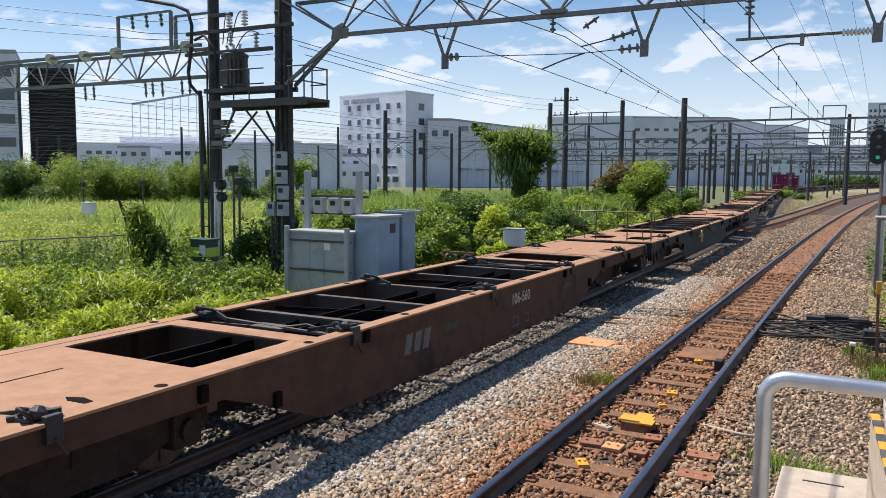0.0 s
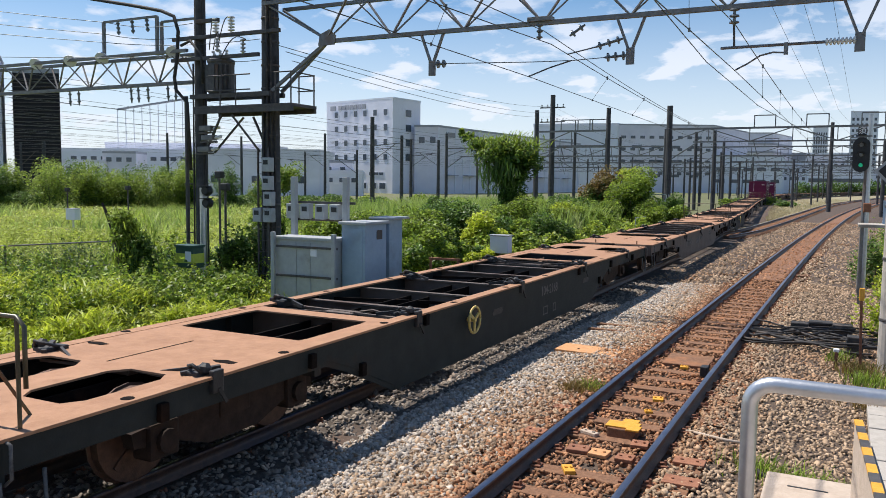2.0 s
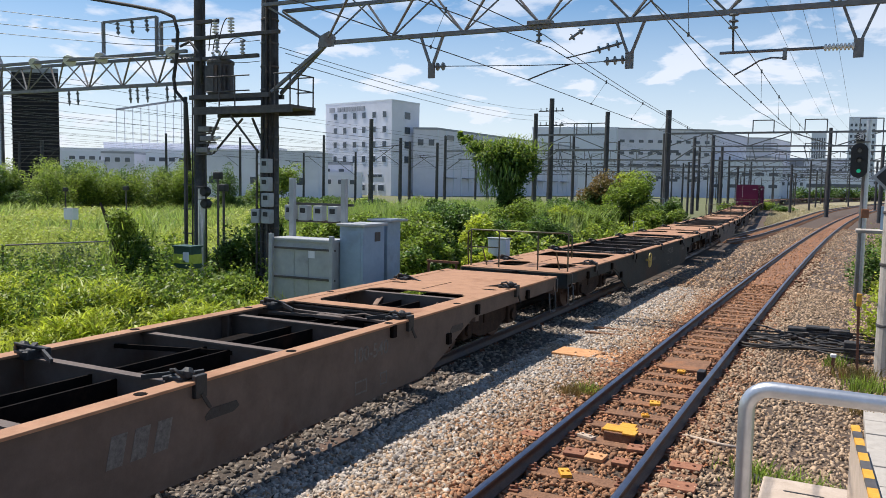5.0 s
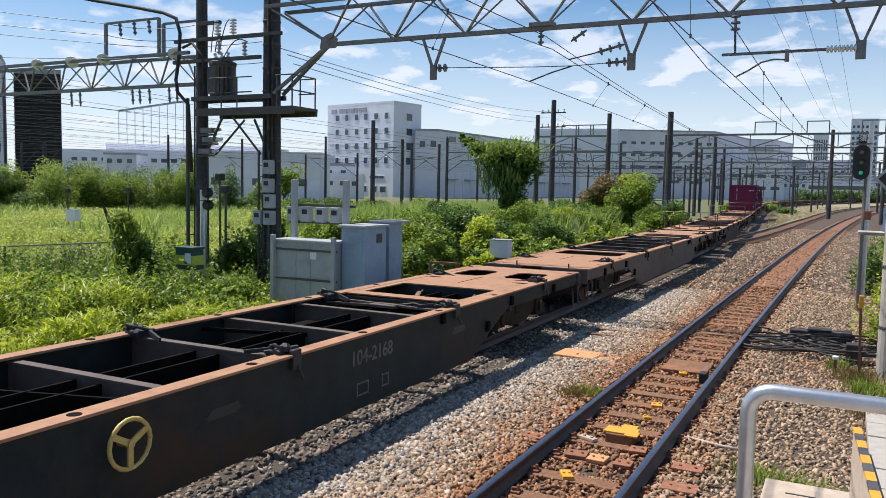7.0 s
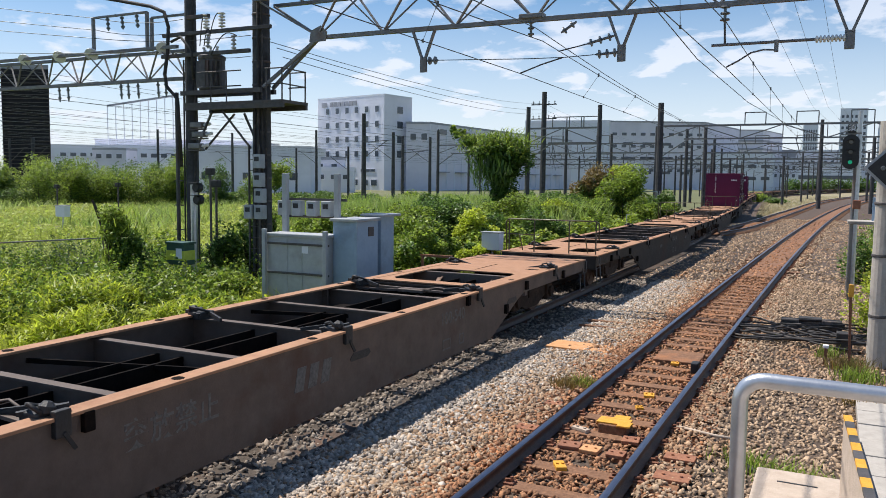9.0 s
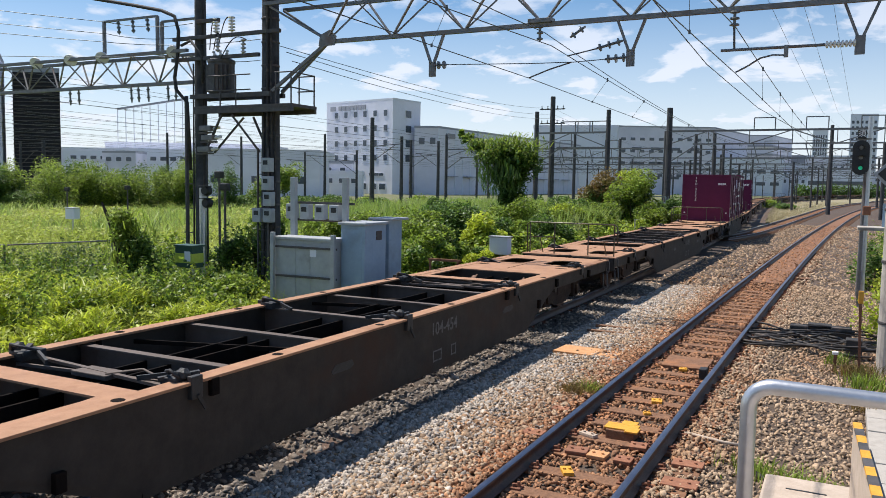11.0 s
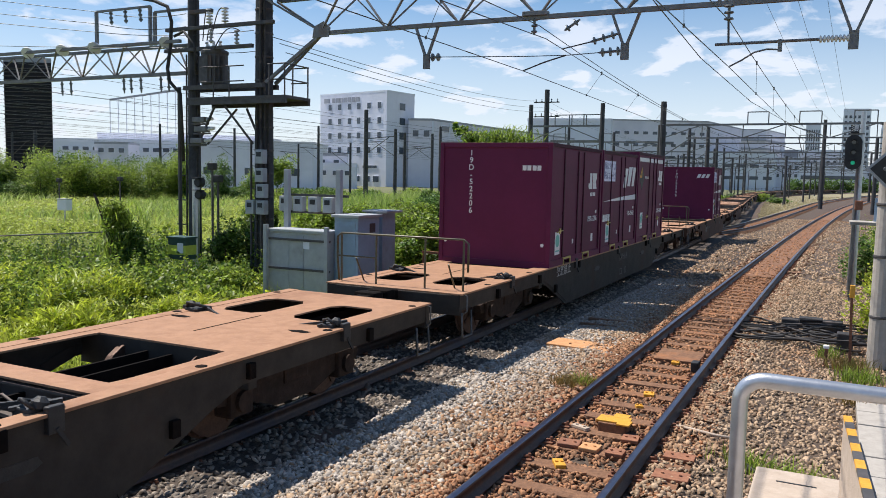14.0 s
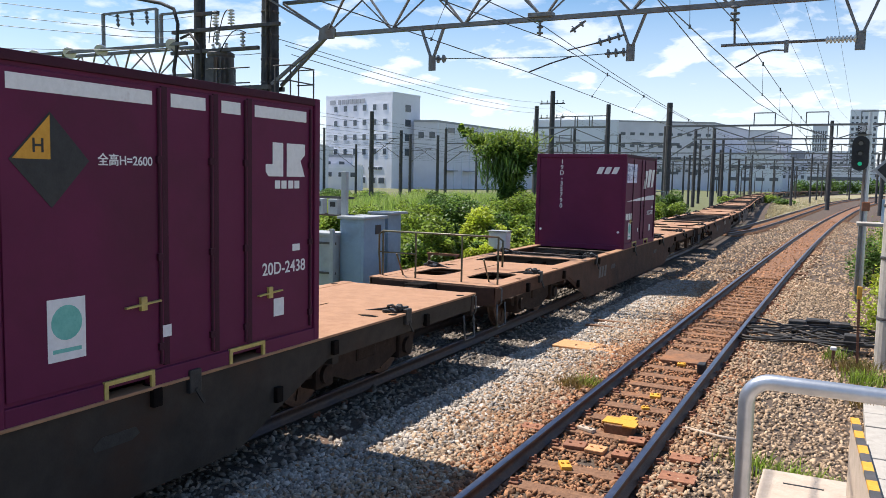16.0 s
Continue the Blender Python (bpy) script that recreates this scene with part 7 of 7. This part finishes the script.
def plants():
    g = np.random.default_rng(5)
    vine_tree()
    # the tall bushes farther along
    shrub("shrub", "tall bright green bush beside the siding", (-10.6, 54, 2.2), (1.9, 1.8, 2.0), 6500, 0.14, "leaf", 11)
    shrub("shrub", "bush with rust-coloured dry tops", (-13.3, 55, 2.4), (1.6, 1.6, 1.7), 4500, 0.14, "leaf_rusty", 12)
    shrub("shrub", "tall bright green bush beside the siding", (-11.4, 55.5, 2.9), (1.2, 1.2, 1.3), 3000, 0.13, "leaf_lime", 13)
    for k, (x, y, z, rx, rz) in enumerate(((-9.0, 52, 0.9, 1.3, 1.4), (-11.5, 49, 0.8, 1.6, 1.4), (-13.2, 47, 0.8, 1.6, 1.4), (-10.2, 44, 0.4, 1.5, 1.1), (-12.5, 42, 0.5, 1.6, 1.2), (-9.2, 60, 0.8, 1.4, 1.4), (-8.4, 56.5, 0.5, 1.1, 1.1), (-14.5, 50, 0.9, 1.6, 1.4))):
        shrub("shrub", "dense dark green bush of climbing weeds", (x, y, z), (rx, 1.3, rz), 4800, 0.11, "leaf_dark" if k % 3 == 2 else "leaf", 20 + k, 4, 10)
    # kudzu bank between the hut and the tree
    for k, (x, y, z, rx, rz) in enumerate(((-8.6, 20.5, 0.6, 1.1, 1.1), (-9.8, 23, 0.75, 1.3, 1.2), (-11.5, 25, 0.9, 1.4, 1.3), (-9.4, 26.5, 0.65, 1.2, 1.2), (-12.2, 29, 1.0, 1.6, 1.4), (-10.2, 30, 0.7, 1.3, 1.2), (-13.4, 32.5, 1.0, 1.5, 1.4), (-11.4, 34, 0.8, 1.4, 1.3), (-8.4, 24.0, 0.2, 0.9, 0.8), (-9.4, 33.5, 0.4, 1.1, 1.0), (-13.0, 22.2, 0.8, 1.2, 1.3), (-14.6, 27, 0.9, 1.4, 1.3), (-10.6, 37, 0.5, 1.4, 1.1), (-10.8, 40.5, 0.6, 1.4, 1.2), (-15.2, 35, 0.9, 1.4, 1.3))):
        shrub("shrub", "mound of broad-leaved climbing weeds", (x, y, z), (rx, 1.4, rz), 6500, 0.10, ("leaf", "leaf", "leaf", "leaf_lime", "leaf_dark")[k % 5], 40 + k, 3, 9)
    # creeping weeds that cover the bank between the mounds
    n = 60000
    x, y = g.uniform(-18.5, -7.6, n), 18.5 + 44 * g.uniform(0, 1, n) ** 1.2
    x = np.where(x > -8.2, x - 0.03 * (y - 18), x)
    z = GROUND_Z + (0.75 + 0.45 * np.sin(x * 1.1 + 0.6 * y) * np.cos(y * 0.7 - 0.5 * x) + 0.3 * np.sin(x * 2.3) * np.sin(y * 1.9)) * np.clip((-7.2 - x) / 1.6, 0.3, 1) + 0.15 * g.uniform(-1, 0.6, n)
    for m, part_of in (("leaf", slice(0, None, 3)), ("leaf", slice(1, None, 3)), ("leaf_lime", slice(2, None, 6))):
        v, f = leaf_mesh(np.stack([x, y, z], 1)[part_of], 0.11 + 0.0008 * y[part_of], 0.5, 0.6)
        tagged(raw("creeping_weeds", v, f, m), "sunlit creeping weeds over the bank", "weeds", kind="stuff")
    # dark leaning snag with vines, by the fence
    t = empty("tree", Matrix.Translation((-14.3, 14.4, 0)))
    tagged(t, "dead leaning stump wrapped in vines", "tree")
    bm = bar(B(), (0.18, 0, GROUND_Z), (0.0, 0, 0.75), 0.20, sides=9, r2=0.14)
    limbs(bm, (0, 0, 0.7), [(-0.35, 0, 1.75), (0.25, 0.1, 1.3), (-0.7, 0, 2.1)], 0.10)
    part("trunk", bm, "bark", t)
    crown("crown", clump_points(2200, (0.1, 0, 1.45), (0.5, 0.45, 0.55), lumps=16, seed=70), 0.07, "leaf", t)
    # darker leaf paints the shaded side of the vines
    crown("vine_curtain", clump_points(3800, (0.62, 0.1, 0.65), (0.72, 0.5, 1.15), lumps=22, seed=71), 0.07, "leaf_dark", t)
    v, f = blades(clump_points(420, (0.3, 0, 1.2), (0.75, 0.5, 0.9), shell=0.9, lumps=18, seed=72), -0.3, 0.03, 0.5)
    raw("hanging_shoot", v, f, "leaf", t)["kind"] = "stuff"
    for k, (x, y, z, rx, rz, m) in enumerate(((-12.3, 17.6, 0.9, 0.8, 0.95, "leaf_dark"), (-13.2, 17.3, 0.6, 0.7, 0.9, "leaf_dark"), (-12.9, 18.6, 1.5, 0.8, 0.6, "leaf"), (-11.2, 15.0, 0.0, 0.8, 0.6, "leaf"), (-12.2, 14.4, -0.05, 0.9, 0.6, "leaf"), (-13.5, 13.6, 0.0, 0.9, 0.6, "leaf"), (-10.4, 13.6, -0.2, 0.7, 0.45, "leaf"), (-11.6, 13.0, -0.15, 0.8, 0.5, "leaf"))):
        shrub("shrub", "low bush of dark broad leaves beside the poles", (x, y, z), (rx, 0.9, rz), 2200, 0.085, m, 80 + k, 3)
    for k, (x, y, z, rx, rz) in enumerate(((-12.4, 9.2, 0.12, 1.1, 0.8), (-10.9, 10.6, 0.0, 0.8, 0.75), (-14.6, 11.0, 0.0, 1.0, 0.65), (-13.2, 12.4, -0.15, 0.8, 0.5), (-9.5, 9.2, -0.1, 0.7, 0.55), (-16.0, 13.0, -0.15, 0.9, 0.5), (-10.0, 7.4, 0.0, 0.8, 0.7), (-11.9, 7.4, 0.2, 0.9, 0.85), (-9.2, 11.6, -0.2, 0.6, 0.5), (-11.6, 12.0, 0.0, 0.7, 0.6))):
        b = shrub("shrub", "bright yellow-green feathery weed bush", (x, y, z), (rx, 0.9, rz), 1900, 0.075, "leaf_lime" if k % 4 != 1 else "leaf", 100 + k, 4)
        tips = clump_points(2400, (0, 0, z + 0.02), (rx, 0.9, rz), lumps=24, seed=130 + k)
        v, f = blades(tips[tips[:, 2] > GROUND_Z], 0.13, 0.036, 1.5)
        raw("frond", v, f, "leaf_lime", b)["kind"] = "stuff"
    # far bushes at the yard's edge
    for k in range(20):
        s = k / 19
        x, y = -70 + 30 * s + g.normal(0, 2.0), 46 + 30 * s + g.normal(0, 4)
        h = 1.0 if k < 3 else g.uniform(1.5, 3.0) if s < 0.45 else g.uniform(0.4, 0.9)
        shrub("shrub", "distant green bush at the edge of the yard", (x, y, h * 0.72), (g.uniform(1.5, 2.9), 2.0, h), 3800, 0.14, "leaf" if k % 3 == 1 else "leaf_dark", 200 + k, 2)
    for k in range(14):
        x, y = -68 + k * 1.3 + g.normal(0, 0.8), 49 + k * 1.0 + g.normal(0, 2)
        h = g.uniform(1.9, 3.1)
        shrub("shrub", "leafy green bush at the edge of the yard", (x, y, h * 0.8), (g.uniform(1.6, 2.6), 1.8, h), 4200, 0.13, ("leaf_dark", "leaf", "leaf")[k % 3], 240 + k, 2)
    for k in range(14):
        x, y = -74 + k * 1.35 + g.normal(0, 0.9), 50 + k * 0.9 + g.normal(0, 3)
        h = g.uniform(1.3, 3.0)
        shrub("tree", "young leafy tree in the thicket at the yard's edge", (x, y, h * 0.95), (g.uniform(0.9, 1.6), 1.3, h * 0.9), 2600, 0.12, ("leaf", "leaf_dark")[k % 2], 270 + k, 3, 11)
    for k in range(18):
        x, y = -62 + k * 3.3 + g.normal(0, 1.2), 84 + k * 2.6 + g.normal(0, 4)
        h = g.uniform(0.4, 1.0)
        shrub("shrub", "distant dark green bush before the buildings", (x, y, h * 0.6), (g.uniform(1.0, 2.0), 1.8, h), 500, 0.24, "leaf_dark" if k % 2 else "leaf", 300 + k, 2)
    shrub("tree", "small round green tree beside the white shed", (-60, 79, 3.2), (2.4, 2.4, 2.4), 2600, 0.24, "leaf", 401, 3)
    for k in range(20):
        x, y = -14 + k * 2.6, 330 + g.normal(0, 8)
        shrub("shrub", "distant dark hedge bush beyond the tracks", (x, y, 2.2), (3.0, 2.5, 3.0), 320, 0.6, "leaf_dark", 500 + k, 1)
    for x, y, z, rx, rz, m in ((3.3, 17.5, 0.35, 0.7, 0.9, "leaf_lime"), (3.1, 27, 0.3, 0.7, 1.2, "leaf_dark"), (3.6, 30, 0.5, 0.9, 1.4, "leaf"), (4.1, 34.0, 0.5, 0.9, 1.2, "leaf"), (3.5, 22.2, 0.5, 0.5, 0.8, "leaf_lime")):
        shrub("shrub", "green weed bush beside the track", (x, y, z), (rx, 0.8, rz), 1700, 0.075, m, int(600 + y), 4)
    # field grass
    n = 105000
    u = g.uniform(0, 1, n)
    y = 6 + 90 * u ** 1.6
    x = -15 - (y * 1.35 + 4) * g.uniform(0, 1, n) ** 1.05 + 0.25 * (y - 6).clip(0, 20) * 0
    keep = ~((x > -17) & (y < 13))
    h = 0.62 + 0.30 * np.sin(x * 0.35 + 1) * np.cos(y * 0.28) + 0.12 * g.normal(0, 1, n)
    base = np.stack([x, y, np.full(n, GROUND_Z)], 1)[keep]
    sc = 1 + y[keep] / 60
    v, f = blades(base, np.clip(h[keep], 0.3, 1.3) * 0.95, 0.026 * sc, 0.6)
    ob = raw("field_grass", v, f, "grass")
    tagged(ob, "tall yellow-green meadow grass over the yard", "grass", kind="stuff")
    # flat leaves added over the grass to catch the sun and brighten the field
    n = 62000
    y = 8 + 85 * g.uniform(0, 1, n) ** 1.4
    x = -15 - (y * 1.35 + 4) * g.uniform(0, 1, n) ** 1.05
    hh = 0.62 + 0.30 * np.sin(x * 0.35 + 1) * np.cos(y * 0.28)
    keep = ~((x > -18) & (y < 14))
    p = np.stack([x, y, GROUND_Z + hh * g.uniform(0.55, 1.05, n)], 1)[keep]
    v, f = leaf_mesh(p, 0.07 + 0.0026 * y[keep], 0.35, 0.6)
    tagged(raw("grass_heads", v, f, "grass"), "flat leaves added over the meadow grass to brighten it", "grass", kind="stuff")
    # reeds near the tree and along the field's far edge
    n = 26000
    x, y = g.uniform(-26, -9, n), g.uniform(34, 66, n)
    base = np.stack([x - (y - 34) * 0.12, y, np.full(n, GROUND_Z)], 1)
    v, f = blades(base, 1.9, 0.07, 0.22)
    tagged(raw("reeds", v, f, "reed"), "tall pale reeds behind the bushes", "reeds", kind="stuff")
    n = 16000
    x, y = g.uniform(-60, -16, n), g.uniform(28, 66, n)
    x = x - (y - 28) * 0.2
    keep = np.sin(x * 0.33 + y * 0.21) + np.sin(y * 0.6 - x * 0.1) > 0.2
    base = np.stack([x, y, np.full(n, GROUND_Z)], 1)[keep]
    v, f = blades(base, 1.1, 0.08, 0.5)
    tagged(raw("tall_weeds", v, f, "reed"), "tall green weeds in patches across the field", "weeds", kind="stuff")
    # broad weeds along the train's track
    n = 42000
    y = 5 + 55 * g.uniform(0, 1, n) ** 1.5
    x = -7.0 - g.uniform(0, 1, n) ** 0.8 * (5.5 + 0.05 * y)
    z = GROUND_Z + 0.02 + g.uniform(0, 1, n) * (0.16 + 0.11 * np.clip(-7.2 - x, 0, 4))
    v, f = leaf_mesh(np.stack([x, y, z], 1), 0.075 + y * 0.0012)
    tagged(raw("ground_weeds", v, f, "leaf_lime"), "low broad-leaved weeds along the track", "weeds", kind="stuff")
    n = 16000
    y = 5 + 30 * g.uniform(0, 1, n) ** 1.4
    x = -6.6 - g.uniform(0, 1, n) ** 0.8 * 9
    v, f = blades(np.stack([x, y, np.full(n, GROUND_Z)], 1), 0.55, 0.022, 0.4)
    tagged(raw("track_grass", v, f, "grass"), "loose grass along the train's track", "grass", kind="stuff")
    # leafy stalks inside and before the fence
    for n, m, seeds, lo, hi in ((34000, "leaf_dark", 1500, 0.6, 1.3), (34000, "leaf", 1300, 0.75, 1.5)):
        sx, sy = g.uniform(-20.5, -10.5, seeds), g.uniform(9.5, 20.5, seeds)
        k = g.integers(0, seeds, n)
        hz = (g.uniform(lo, hi, seeds) * (0.8 + 0.25 * np.sin(sx * 1.3) * np.cos(sy * 0.9)))[k]
        u = g.uniform(0.05, 1.0, n)
        p = np.stack([sx[k] + g.normal(0, 0.08, n) * (1.2 - 0.7 * u), sy[k] + g.normal(0, 0.08, n) * (1.2 - 0.7 * u), GROUND_Z + hz * u], 1)
        v, f = leaf_mesh(p, 0.075)
        tagged(raw("leafy_stalks", v, f, m), "waist-high leafy weed stalks around the fence", "weeds", kind="stuff")
    # weeds on the ballast
    for k, (x, y, r, n, m) in enumerate(((-0.95, 10.55, 0.22, 320, "leaf_rusty"), (-0.8, 10.7, 0.16, 160, "leaf"), (2.35, 7.9, 0.28, 420, "leaf"), (2.0, 8.2, 0.25, 240, "leaf"), (1.6, 8.5, 0.25, 160, "leaf"), (2.6, 14.0, 0.35, 360, "leaf_rusty"), (2.75, 13.2, 0.3, 260, "leaf"), (2.7, 11.8, 0.25, 180, "leaf_rusty"), (2.3, 14.8, 0.2, 120, "leaf"))):
        d = g.normal(0, 1, (n, 2)) * r * 0.5
        base = np.stack([x + d[:, 0], y + d[:, 1], np.full(n, -0.2)], 1)
        v, f = blades(base, 0.20, 0.013, 0.5)
        tagged(raw("weed_tuft", v, f, m), "small tuft of weeds on the ballast", "weeds", kind="stuff")
    n = 9000
    y = 50 + 150 * g.uniform(0, 1, n) ** 1.5
    s = g.uniform(0, 1, n)
    x = (train_x(y) + 2.4) * (1 - s) + (mid_x(y) - 1.3) * s
    keep = mid_x(y) - train_x(y) > 3.9
    v, f = blades(np.stack([x, y, np.full(n, -0.24)], 1)[keep], 0.25, 0.05, 0.5)
    tagged(raw("verge_grass", v, f, "verge"), "dry pale grass between the tracks", "grass", kind="stuff")


# ---- build ----
ground()
buildings()
main_gantry()
line_fittings()
track_side_boxes()
far_line()
wires()
right_side()
track_fittings()
plants()
TRAIN = build_train()
TRACKS = [track(near_x, -30, 420, "rusty railway track on brown stained wooden sleepers", (3, 40)),
          track(train_x, -160, 455, "railway track under the freight train", (2, 28), 0.05),
          track(mid_x, 46, 420, "railway track that branches off between the others", (46, 47))]
stained_bed()
scatter_ballast()


# ---- what moves ----
def motions():
    wagons, boxes = TRAIN
    times = [k * 0.5 for k in range(33)]
    for n, ob in wagons:
        walk(ob, [(t, wagon_pose(n, t)) for t in times])
    for ob, n, m in boxes:
        walk(ob, [(t, wagon_pose(n, t) @ m) for t in times])
    spin(wagons)


def spin(wagons):
    """Wheels roll: one turn for each 2.70 m."""
    ticks = [k / 15 for k in range(241)]
    for n, ob in wagons:
        for w in ob.children_recursive:
            if not w.name.startswith("wheelset"):
                continue
            at = w.location.copy()
            walk(w, [(t, Matrix.Translation(at) @ Matrix.Rotation((wagon_at(t) - wagon_at(0)) / 0.43, 4, "X")) for t in ticks])


motions()
